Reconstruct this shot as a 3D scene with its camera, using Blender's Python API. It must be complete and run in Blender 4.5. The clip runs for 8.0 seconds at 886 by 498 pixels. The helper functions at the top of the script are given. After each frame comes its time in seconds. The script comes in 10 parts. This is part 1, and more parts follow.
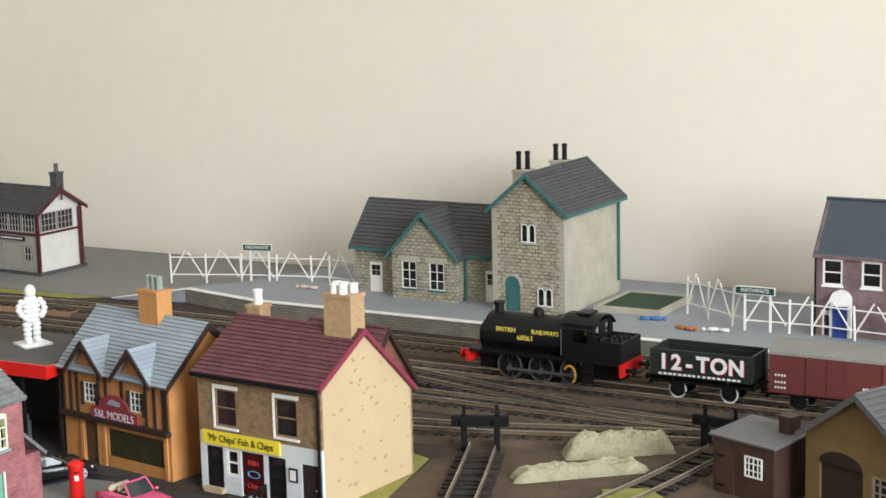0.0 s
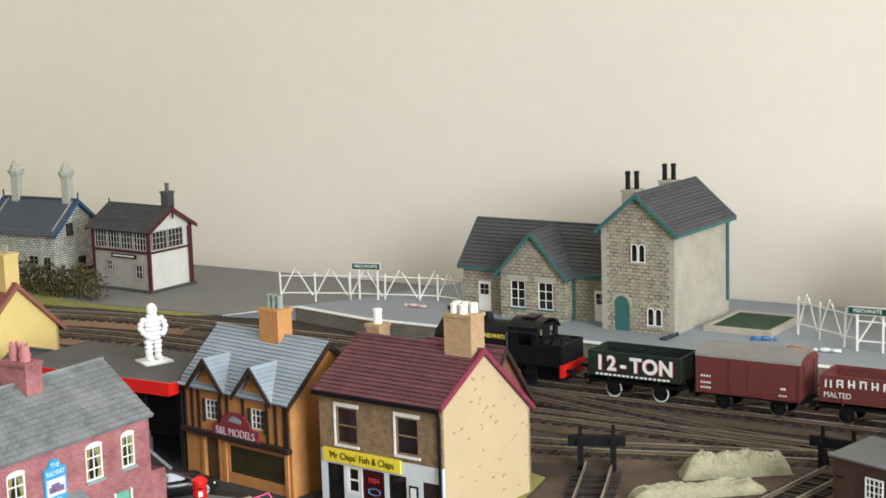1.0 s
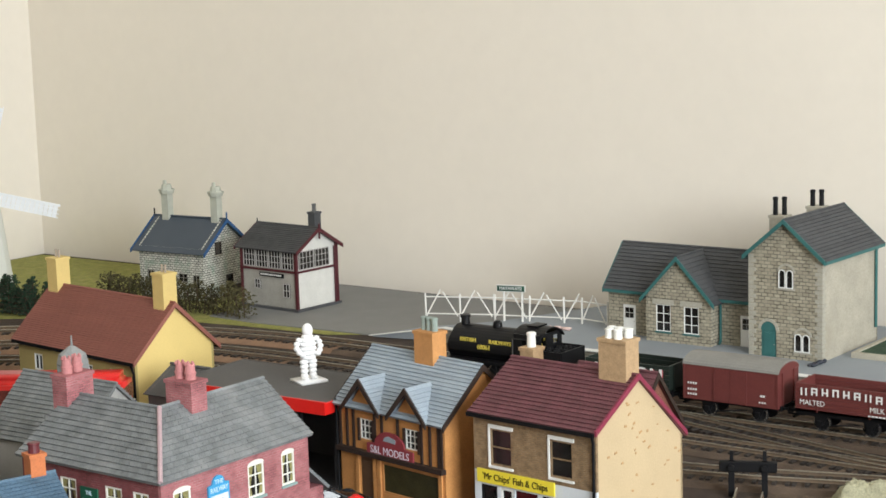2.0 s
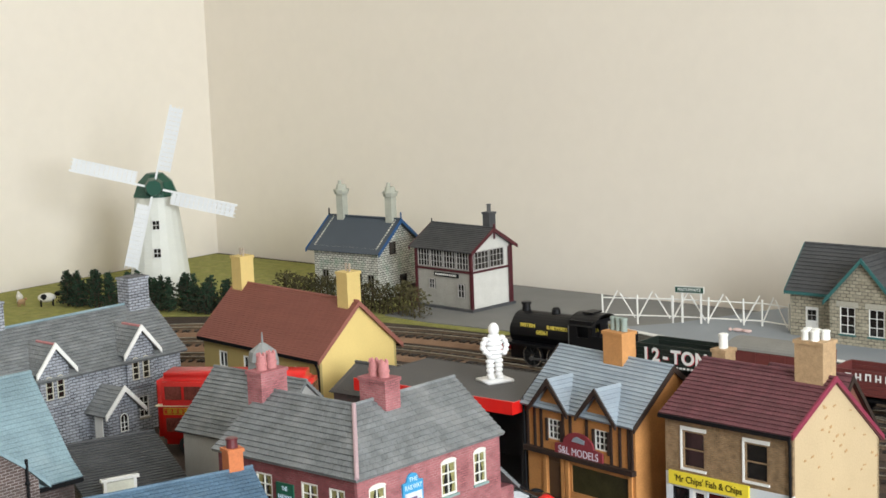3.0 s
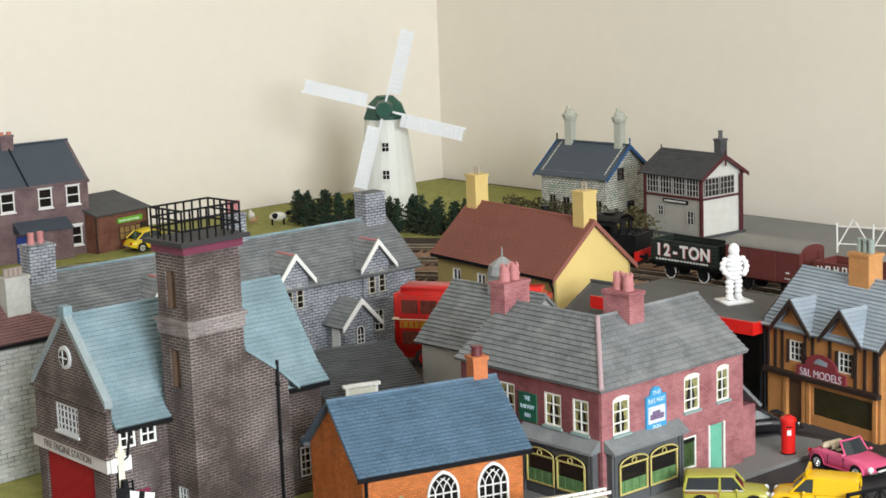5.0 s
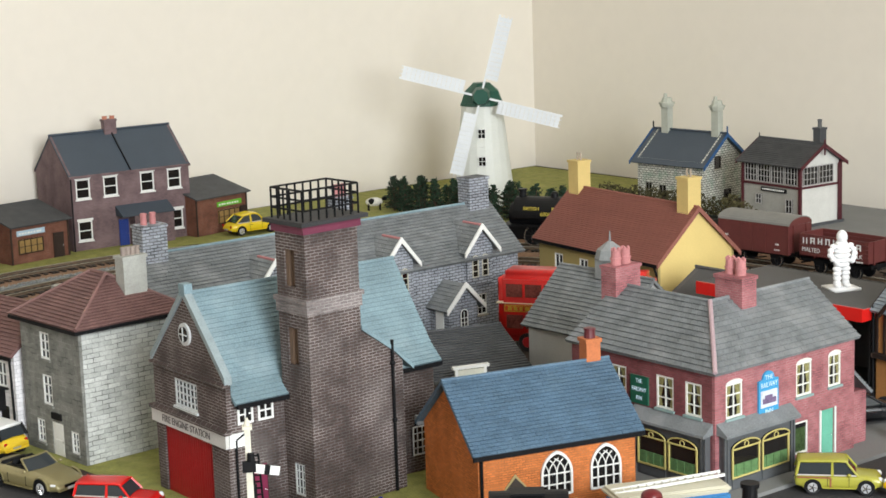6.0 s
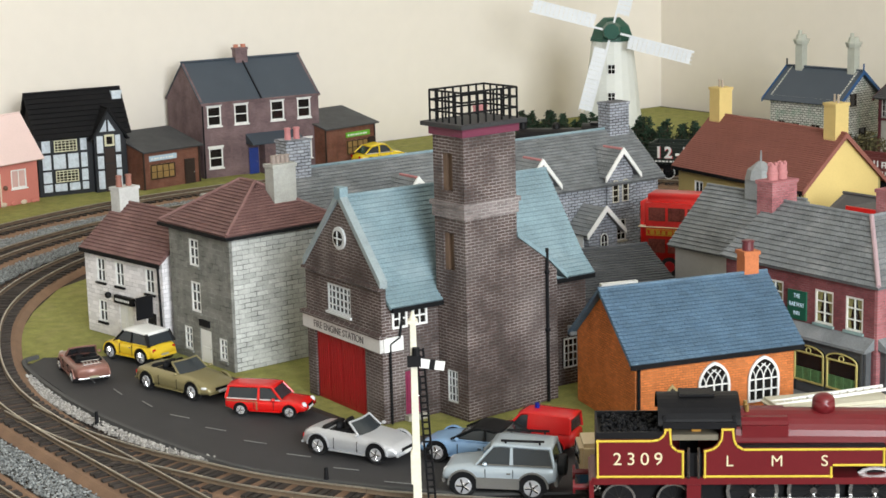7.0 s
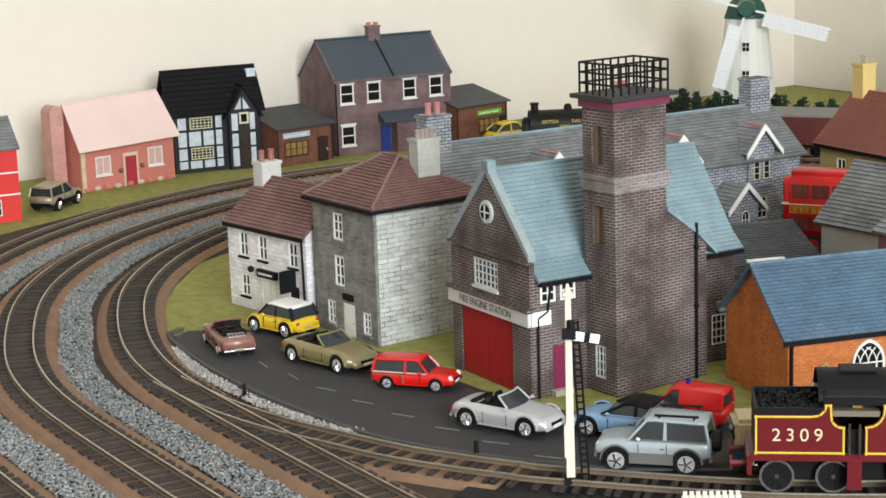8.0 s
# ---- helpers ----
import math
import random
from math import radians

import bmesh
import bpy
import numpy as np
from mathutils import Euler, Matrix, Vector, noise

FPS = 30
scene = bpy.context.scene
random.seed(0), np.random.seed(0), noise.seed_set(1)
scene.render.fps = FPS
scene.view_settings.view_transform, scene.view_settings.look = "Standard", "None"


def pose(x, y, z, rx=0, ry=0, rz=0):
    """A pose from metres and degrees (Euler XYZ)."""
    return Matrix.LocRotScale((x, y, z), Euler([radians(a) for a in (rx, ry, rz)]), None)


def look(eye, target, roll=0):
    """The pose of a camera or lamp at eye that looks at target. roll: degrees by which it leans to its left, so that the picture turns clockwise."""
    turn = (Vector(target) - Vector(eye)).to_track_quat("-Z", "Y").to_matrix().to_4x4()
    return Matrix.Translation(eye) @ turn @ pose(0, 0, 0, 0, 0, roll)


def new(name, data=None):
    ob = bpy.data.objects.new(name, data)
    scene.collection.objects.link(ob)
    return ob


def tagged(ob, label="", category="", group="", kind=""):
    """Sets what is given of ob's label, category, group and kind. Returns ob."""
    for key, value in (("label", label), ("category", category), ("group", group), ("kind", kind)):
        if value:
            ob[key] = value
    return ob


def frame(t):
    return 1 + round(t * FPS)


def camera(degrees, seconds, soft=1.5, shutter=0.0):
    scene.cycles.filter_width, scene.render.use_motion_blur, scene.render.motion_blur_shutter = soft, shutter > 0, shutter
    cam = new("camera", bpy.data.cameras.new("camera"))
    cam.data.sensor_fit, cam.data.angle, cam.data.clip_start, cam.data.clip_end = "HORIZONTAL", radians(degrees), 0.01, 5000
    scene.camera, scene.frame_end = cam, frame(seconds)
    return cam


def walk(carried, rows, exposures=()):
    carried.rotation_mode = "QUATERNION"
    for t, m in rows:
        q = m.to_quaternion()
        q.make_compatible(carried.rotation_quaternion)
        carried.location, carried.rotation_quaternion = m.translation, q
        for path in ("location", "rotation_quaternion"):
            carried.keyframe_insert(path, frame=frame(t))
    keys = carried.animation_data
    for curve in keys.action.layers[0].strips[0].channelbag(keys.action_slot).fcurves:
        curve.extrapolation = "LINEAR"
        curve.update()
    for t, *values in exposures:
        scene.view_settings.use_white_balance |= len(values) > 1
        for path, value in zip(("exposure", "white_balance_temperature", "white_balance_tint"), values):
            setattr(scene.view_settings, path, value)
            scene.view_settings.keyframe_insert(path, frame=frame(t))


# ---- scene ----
cam = camera(27.86, 8.0, soft=1.6)
PATH = [
    (0.0, (1.6714, -1.3597, 0.3163), (1.1803, -0.5067, 0.1398), -1.39),
    (0.5, (1.6683, -1.3683, 0.3187), (1.1587, -0.5254, 0.1463), -1.63),
    (1.0, (1.6597, -1.3771, 0.3203), (1.1267, -0.5474, 0.1545), -1.73),
    (1.5, (1.6557, -1.3860, 0.3249), (1.0958, -0.5728, 0.1659), -1.87),
    (1.7, (1.6555, -1.3920, 0.3263), (1.0834, -0.5869, 0.1696), -1.71),
    (2.8, (1.6352, -1.4071, 0.3273), (0.9911, -0.6569, 0.1781), -2.30),
    (3.0, (1.6318, -1.4111, 0.3254), (0.9750, -0.6720, 0.1758), -2.19),
    (3.5, (1.6299, -1.4166, 0.3174), (0.9450, -0.7050, 0.1604), -2.09),
    (4.0, (1.6292, -1.4236, 0.3131), (0.9237, -0.7353, 0.1447), -2.03),
    (4.5, (1.6255, -1.4270, 0.3117), (0.9049, -0.7565, 0.1355), -2.10),
    (5.8, (1.6054, -1.4434, 0.3088), (0.8483, -0.8156, 0.1284), -1.89),
    (6.0, (1.6092, -1.4508, 0.3081), (0.8471, -0.8295, 0.1259), -1.90),
    (6.5, (1.6011, -1.4625, 0.2991), (0.8254, -0.8606, 0.1091), -1.56),
    (7.0, (1.5856, -1.4739, 0.2778), (0.7932, -0.8980, 0.0768), -1.47),
    (7.5, (1.5768, -1.4815, 0.2720), (0.7661, -0.9342, 0.0645), -1.67),
    (8.0, (1.5716, -1.4864, 0.2720), (0.7447, -0.9640, 0.0640), -1.93),
]
walk(cam, [(t, look(eye, to, roll)) for t, eye, to, roll in PATH],
     exposures=[(0.0, 0.0), (8.0, 0.0)])

# ---- light ----
world = bpy.data.worlds.new("world")
scene.world = world
world.use_nodes = True
wt = world.node_tree
sky = wt.nodes.new("ShaderNodeTexSky")
sky.sky_type, sky.sun_disc = "NISHITA", False
sky.sun_elevation, sky.sun_rotation = radians(35), radians(60)
wt.nodes["Background"].inputs["Strength"].default_value = 0.05
wt.links.new(sky.outputs["Color"], wt.nodes["Background"].inputs["Color"])


def area(name, m, sx, sy, power, colour):
    lamp = bpy.data.lights.new(name, "AREA")
    lamp.shape, lamp.size, lamp.size_y, lamp.energy, lamp.color = "RECTANGLE", sx, sy, power, colour
    ob = new(name, lamp)
    ob.matrix_world = m
    return ob


# ---- materials ----
def mat(name, colour, rough=0.6, vary=0.12, scale=120.0, bump=0.15, metal=0.0, spec=0.4, dirt=0.0, dirt_colour=(0.1, 0.08, 0.06),
        brick=None, rand=0.0, fine=900.0):
    """Painted or printed model surface: colour with blotches and grain; brick=(length, height, joint, joint colour, bump)."""
    m = bpy.data.materials.new(name)
    m.use_nodes = True
    n, l = m.node_tree.nodes, m.node_tree.links
    b = n["Principled BSDF"]
    b.inputs["Roughness"].default_value, b.inputs["Metallic"].default_value = rough, metal
    b.inputs["Specular IOR Level"].default_value = spec
    tc = n.new("ShaderNodeTexCoord")
    big = n.new("ShaderNodeTexNoise")
    big.inputs["Scale"].default_value, big.inputs["Detail"].default_value = scale, 5
    l.new(tc.outputs["Object"], big.inputs["Vector"])
    small = n.new("ShaderNodeTexNoise")
    small.inputs["Scale"].default_value, small.inputs["Detail"].default_value = fine, 3
    l.new(tc.outputs["Object"], small.inputs["Vector"])
    add = n.new("ShaderNodeMath")
    add.operation = "ADD"
    l.new(big.outputs["Fac"], add.inputs[0])
    l.new(small.outputs["Fac"], add.inputs[1])
    rng = n.new("ShaderNodeMapRange")
    rng.inputs["From Min"].default_value, rng.inputs["From Max"].default_value = 0.65, 1.35
    rng.inputs["To Min"].default_value, rng.inputs["To Max"].default_value = 1 - vary, 1 + vary
    l.new(add.outputs[0], rng.inputs["Value"])
    hsv = n.new("ShaderNodeHueSaturation")
    hsv.inputs["Color"].default_value = (*colour, 1)
    val = rng.outputs["Result"]
    if rand:
        oi = n.new("ShaderNodeObjectInfo")
        geo = n.new("ShaderNodeNewGeometry")
        s2 = n.new("ShaderNodeMath")
        s2.operation = "ADD"
        l.new(oi.outputs["Random"], s2.inputs[0])
        l.new(geo.outputs["Random Per Island"], s2.inputs[1])
        r2 = n.new("ShaderNodeMapRange")
        r2.inputs["From Max"].default_value = 2.0
        r2.inputs["To Min"].default_value, r2.inputs["To Max"].default_value = 1 - rand, 1 + rand
        l.new(s2.outputs[0], r2.inputs["Value"])
        mul = n.new("ShaderNodeMath")
        mul.operation = "MULTIPLY"
        l.new(val, mul.inputs[0])
        l.new(r2.outputs["Result"], mul.inputs[1])
        val = mul.outputs[0]
    l.new(val, hsv.inputs["Value"])
    col, height = hsv.outputs["Color"], small.outputs["Fac"]
    if brick:
        bl, bh, bj, jc, bb = brick
        sep = n.new("ShaderNodeSeparateXYZ")
        l.new(tc.outputs["Object"], sep.inputs[0])
        su = n.new("ShaderNodeMath")
        su.operation = "ADD"
        l.new(sep.outputs["X"], su.inputs[0])
        l.new(sep.outputs["Y"], su.inputs[1])
        com = n.new("ShaderNodeCombineXYZ")
        l.new(su.outputs[0], com.inputs["X"])
        l.new(sep.outputs["Z"], com.inputs["Y"])
        wob = n.new("ShaderNodeVectorMath")
        wob.operation = "MULTIPLY_ADD"
        nz = n.new("ShaderNodeTexNoise")
        nz.inputs["Scale"].default_value = 260
        l.new(tc.outputs["Object"], nz.inputs["Vector"])
        l.new(nz.outputs["Color"], wob.inputs[0])
        wob.inputs[1].default_value = (bh * 0.35, bh * 0.35, 0)
        l.new(com.outputs[0], wob.inputs[2])
        br = n.new("ShaderNodeTexBrick")
        br.inputs["Scale"].default_value = 1.0
        br.inputs["Brick Width"].default_value, br.inputs["Row Height"].default_value = bl, bh
        br.inputs["Mortar Size"].default_value, br.inputs["Mortar Smooth"].default_value = bj, 0.3
        br.inputs["Color1"].default_value, br.inputs["Color2"].default_value = (0.82, 0.82, 0.82, 1), (1.12, 1.12, 1.12, 1)
        br.inputs["Mortar"].default_value = (0, 0, 0, 1)
        l.new(wob.outputs[0], br.inputs["Vector"])
        mx = n.new("ShaderNodeMix")
        mx.data_type, mx.blend_type = "RGBA", "MULTIPLY"
        mx.inputs[0].default_value = 1.0
        l.new(col, mx.inputs[6])
        l.new(br.outputs["Color"], mx.inputs[7])
        m2 = n.new("ShaderNodeMix")
        m2.data_type = "RGBA"
        worn = n.new("ShaderNodeMapRange")
        worn.inputs["From Min"].default_value, worn.inputs["From Max"].default_value = 0.36, 0.62
        worn.inputs["To Min"].default_value, worn.inputs["To Max"].default_value = 0.25, 1.0
        l.new(big.outputs["Fac"], worn.inputs["Value"])
        patch = n.new("ShaderNodeMath")
        patch.operation = "MULTIPLY"
        l.new(br.outputs["Fac"], patch.inputs[0])
        l.new(worn.outputs["Result"], patch.inputs[1])
        l.new(patch.outputs[0], m2.inputs[0])
        l.new(mx.outputs[2], m2.inputs[6])
        m2.inputs[7].default_value = (*jc, 1)
        col = m2.outputs[2]
        sb = n.new("ShaderNodeMath")
        sb.operation = "MULTIPLY_ADD"
        sb.inputs[1].default_value = -bb
        l.new(br.outputs["Fac"], sb.inputs[0])
        l.new(small.outputs["Fac"], sb.inputs[2])
        height = sb.outputs[0]
    if dirt:
        dn = n.new("ShaderNodeTexNoise")
        dn.inputs["Scale"].default_value, dn.inputs["Detail"].default_value = scale * 0.45, 7
        l.new(tc.outputs["Object"], dn.inputs["Vector"])
        dr = n.new("ShaderNodeMapRange")
        dr.inputs["From Min"].default_value, dr.inputs["From Max"].default_value = 0.52, 0.75
        dr.inputs["To Max"].default_value = dirt
        l.new(dn.outputs["Fac"], dr.inputs["Value"])
        m3 = n.new("ShaderNodeMix")
        m3.data_type = "RGBA"
        l.new(dr.outputs["Result"], m3.inputs[0])
        l.new(col, m3.inputs[6])
        m3.inputs[7].default_value = (*dirt_colour, 1)
        col = m3.outputs[2]
    l.new(col, b.inputs["Base Color"])
    bm = n.new("ShaderNodeBump")
    bm.inputs["Strength"].default_value, bm.inputs["Distance"].default_value = bump, 0.0006
    l.new(height, bm.inputs["Height"])
    l.new(bm.outputs["Normal"], b.inputs["Normal"])
    return m


def glassy(name, colour, rough=0.08):
    return mat(name, colour, rough, 0.1, 80, 0.02, spec=0.6)


WHITE = mat("white_paint", (0.78, 0.78, 0.75), 0.5, 0.05)
CREAM = mat("cream_wall_paint", (0.772, 0.715, 0.630), 0.85, 0.02, 3.0, 0.05, fine=60)
BLACK = mat("black_paint", (0.006, 0.006, 0.007), 0.6, 0.2, spec=0.18)
DARKGLASS = glassy("dark_pane", (0.016, 0.014, 0.013))
CURTAIN = mat("curtained_pane", (0.25, 0.23, 0.10), 0.2, 0.5, 300, 0.02)
GREENGLASS = mat("green_curtain_pane", (0.045, 0.075, 0.028), 0.2, 0.5, 260, 0.02)
SLATE = mat("grey_slate", (0.180, 0.192, 0.198), 0.7, 0.3, 90, 0.5, rand=0.22, dirt=0.5, dirt_colour=(0.34, 0.345, 0.345), fine=1300)
SLATE_DK = mat("dark_slate", (0.060, 0.062, 0.066), 0.7, 0.3, 90, 0.35, rand=0.2)
SLATE_BLUE = mat("blue_slate", (0.085, 0.145, 0.21), 0.6, 0.28, 70, 0.5, rand=0.16, dirt=0.45, dirt_colour=(0.16, 0.24, 0.30))
SLATE_FLAT = mat("blue_grey_roof_sheet", (0.05, 0.065, 0.085), 0.6, 0.08, 40, 0.1)
SLATE_TEAL = mat("teal_slate", (0.185, 0.265, 0.295), 0.65, 0.25, 60, 0.5, rand=0.07, dirt=0.75, dirt_colour=(0.32, 0.405, 0.435))
SLATE_PALE = mat("pale_grey_slate", (0.27, 0.32, 0.37), 0.6, 0.12, 90, 0.3, rand=0.12, dirt=0.3, dirt_colour=(0.42, 0.46, 0.5))
TILE_RED = mat("maroon_roof_tile", (0.118, 0.042, 0.050), 0.65, 0.35, 120, 0.5, rand=0.15)
TILE_TERRA = mat("terracotta_roof_tile", (0.245, 0.090, 0.068), 0.75, 0.1, 60, 0.25, rand=0.05)
TILE_BROWN = mat("brown_roof_tile", (0.170, 0.090, 0.082), 0.75, 0.25, 90, 0.4, rand=0.12, dirt=0.5, dirt_colour=(0.26, 0.16, 0.145))
TILE_PINK = mat("pink_card_roof", (0.76, 0.58, 0.54), 0.8, 0.06, 30, 0.15)
LEADPINK = mat("pink_lead_hip", (0.42, 0.30, 0.32), 0.6, 0.12)
STONE = mat("station_stone", (0.36, 0.325, 0.245), 0.85, 0.16, 150, 0.8, brick=(0.0056, 0.0029, 0.0004, (0.28, 0.255, 0.195), 1.2), dirt=0.25, dirt_colour=(0.22, 0.19, 0.13))
STONE_SM = mat("station_render_stone", (0.40, 0.37, 0.30), 0.85, 0.2, 60, 0.6, dirt=0.4, dirt_colour=(0.26, 0.23, 0.16))
QUOIN = mat("quoin_stone", (0.38, 0.36, 0.30), 0.85, 0.12, 200, 0.5)
TEALTRIM = mat("dark_teal_paint", (0.035, 0.13, 0.125), 0.5, 0.1)
BRICK_TAN = mat("tan_brick", (0.26, 0.165, 0.085), 0.8, 0.12, 200, 0.5, brick=(0.003, 0.0011, 0.00016, (0.33, 0.25, 0.16), 0.8))
YELLOW_STONE = mat("sandy_rendered_gable", (0.50, 0.385, 0.235), 0.8, 0.06, 60, 0.3, dirt=0.0)
SANDMARK = mat("brown_stone_flecks", (0.42, 0.26, 0.12), 0.85, 0.15, 200, 0.3)
SHOPWHITE = mat("pale_blue_white_render", (0.62, 0.66, 0.70), 0.7, 0.06)
YELLOWSIGN = mat("yellow_sign", (0.80, 0.66, 0.05), 0.45, 0.04)
ORANGE = mat("orange_brown_card", (0.50, 0.23, 0.075), 0.65, 0.2, 90, 0.3, dirt=0.35, dirt_colour=(0.30, 0.12, 0.04))
TIMBER = mat("dark_timber", (0.028, 0.016, 0.012), 0.6, 0.2)
MAROON = mat("maroon_sign", (0.23, 0.035, 0.045), 0.5, 0.08)
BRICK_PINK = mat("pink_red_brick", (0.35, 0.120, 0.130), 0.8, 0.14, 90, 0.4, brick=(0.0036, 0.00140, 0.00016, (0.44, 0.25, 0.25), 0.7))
# The pub's pink brick again, darkened as the shade on its side front.
BRICK_PINK_SHADED = mat("pink_red_brick_shaded", (0.20, 0.052, 0.058), 0.8, 0.12, 90, 0.4, brick=(0.0032, 0.00125, 0.00014, (0.24, 0.13, 0.13), 0.6))
PUBGREY = mat("grey_shopfront", (0.085, 0.09, 0.095), 0.55, 0.15)
BRICK_DARK = mat("dark_purple_brick", (0.078, 0.052, 0.046), 0.75, 0.4, 60, 0.8, brick=(0.0052, 0.00165, 0.00024, (0.33, 0.30, 0.29), 1.2), dirt=0.35, dirt_colour=(0.23, 0.205, 0.195))
BRICK_TERR = mat("plum_terrace_brick", (0.175, 0.112, 0.118), 0.8, 0.15, 60, 0.3, brick=(0.003, 0.001, 0.00014, (0.24, 0.175, 0.175), 0.5))
BRICK_BROWN = mat("red_brown_brick", (0.17, 0.06, 0.035), 0.8, 0.12, 80, 0.4, brick=(0.003, 0.001, 0.00014, (0.26, 0.14, 0.1), 0.5))
BRICK_ORANGE = mat("bright_orange_brick", (0.62, 0.185, 0.045), 0.75, 0.16, 70, 0.4, brick=(0.0034, 0.0013, 0.00012, (0.50, 0.20, 0.08), 0.5), dirt=0.4, dirt_colour=(0.36, 0.09, 0.02))
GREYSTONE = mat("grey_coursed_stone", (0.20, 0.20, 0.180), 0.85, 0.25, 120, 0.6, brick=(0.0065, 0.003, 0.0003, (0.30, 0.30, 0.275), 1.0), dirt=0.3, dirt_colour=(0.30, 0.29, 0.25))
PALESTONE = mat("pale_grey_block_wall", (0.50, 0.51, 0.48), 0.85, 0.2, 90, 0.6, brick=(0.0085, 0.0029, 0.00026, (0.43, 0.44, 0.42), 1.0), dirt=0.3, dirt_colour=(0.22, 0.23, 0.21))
CHURCHSTONE = mat("church_blue_grey_stone", (0.33, 0.35, 0.39), 0.85, 0.3, 100, 0.7, brick=(0.0058, 0.0022, 0.00038, (0.17, 0.175, 0.19), 1.1))
COTTSTONE = mat("pale_mossy_stone", (0.56, 0.55, 0.49), 0.85, 0.2, 160, 0.7, brick=(0.005, 0.0024, 0.0004, (0.22, 0.22, 0.19), 1.1), dirt=0.7, dirt_colour=(0.12, 0.25, 0.17))
RENDER_W = mat("lilac_white_render", (0.76, 0.735, 0.745), 0.8, 0.05, 60, 0.2, brick=(0.0062, 0.0026, 0.00012, (0.735, 0.71, 0.72), 0.4))
# Yellow house render in two tones, the window side's brightness painted in.
PRIMROSE_LIT = mat("primrose_render_lit", (0.70, 0.53, 0.20), 0.75, 0.05, 40, 0.1)
PRIMROSE_SHADED = mat("primrose_render_shaded", (0.40, 0.31, 0.12), 0.75, 0.08, 60, 0.2)
PINKWALL = mat("salmon_card_wall", (0.56, 0.19, 0.15), 0.75, 0.08, 60, 0.2)
REDWALL = mat("bright_red_wall", (0.62, 0.03, 0.025), 0.6, 0.06)
BOARD = mat("white_clapboard", (0.62, 0.61, 0.57), 0.65, 0.08, 100, 0.1)
BOARD_GREY = mat("grey_clapboard", (0.33, 0.32, 0.29), 0.7, 0.15, 100, 0.2)
BURGUNDY = mat("burgundy_trim", (0.075, 0.012, 0.018), 0.5, 0.1)
BLUETRIM = mat("blue_bargeboard", (0.012, 0.07, 0.19), 0.5, 0.1)
RED = mat("pillar_box_red", (0.62, 0.015, 0.012), 0.3, 0.05)
REDDOOR = mat("red_garage_door", (0.33, 0.012, 0.014), 0.4, 0.08)
CLAY = mat("terracotta_pot", (0.50, 0.20, 0.13), 0.7, 0.1)
CLAYPINK = mat("pink_pot", (0.46, 0.19, 0.19), 0.7, 0.15)
POTGREY = mat("grey_green_pot", (0.25, 0.30, 0.27), 0.7, 0.1)
BRICK_ORCH = mat("orange_chimney_brick", (0.50, 0.24, 0.085), 0.75, 0.12, 200, 0.3)
FOAM = mat("brown_foam_underlay", (0.225, 0.135, 0.083), 0.95, 0.2, 60, 0.7, fine=1500, dirt=0.35, dirt_colour=(0.12, 0.075, 0.05))
SLEEPER = mat("dark_sleeper", (0.030, 0.023, 0.019), 0.75, 0.35, 90, 0.3, rand=0.45)
RAIL = mat("nickel_rail_head", (0.52, 0.48, 0.40), 0.32, 0.25, 30, metal=0.8)
BED_DARK = mat("weathered_brown_bedding", (0.080, 0.055, 0.038), 0.95, 0.35, 60, 0.8, fine=1400, dirt=0.4, dirt_colour=(0.14, 0.10, 0.07))
RAIL_WEB = mat("rust_brown_rail_side", (0.12, 0.085, 0.055), 0.6, 0.3, 60)
EARTH = mat("brown_scatter_earth", (0.043, 0.029, 0.021), 0.95, 0.4, 45, 0.9, fine=1300, dirt=0.45, dirt_colour=(0.10, 0.075, 0.055))
ROADM = mat("dark_card_road", (0.040, 0.0385, 0.040), 0.8, 0.18, 30, 0.3, fine=1500)
PLATFORM_M = mat("blue_grey_platform_top", (0.25, 0.275, 0.30), 0.75, 0.06, 25, 0.15)
PLATSIDE = mat("grey_platform_side", (0.20, 0.185, 0.15), 0.8, 0.12, 60, 0.3, brick=(0.006, 0.0022, 0.0002, (0.13, 0.12, 0.10), 0.8))
GRASS = mat("green_scatter_grass", (0.25, 0.25, 0.065), 0.95, 0.35, 120, 1.0, fine=1500, dirt=0.55, dirt_colour=(0.36, 0.31, 0.12))
BALLAST = mat("grey_granite_chippings", (0.29, 0.305, 0.30), 0.85, 0.15, 200, 0.3, rand=0.75)
GREYCARD = mat("grey_paving_card", (0.20, 0.20, 0.195), 0.8, 0.08, 40, 0.2)
CHROME = mat("chrome", (0.7, 0.7, 0.7), 0.15, 0.03, metal=1.0)
TYRE = mat("black_tyre", (0.014, 0.014, 0.015), 0.7, 0.1)


# ---- mesh helpers ----
def box(bm, x0, y0, z0, x1, y1, z1, m=None):
    g = bmesh.ops.create_cube(bm, size=1.0, matrix=Matrix.Translation(((x0 + x1) / 2, (y0 + y1) / 2, (z0 + z1) / 2)) @ Matrix.Diagonal((abs(x1 - x0), abs(y1 - y0), abs(z1 - z0), 1)))
    if m is not None:
        bmesh.ops.transform(bm, matrix=m, verts=g["verts"])
    return g["verts"]


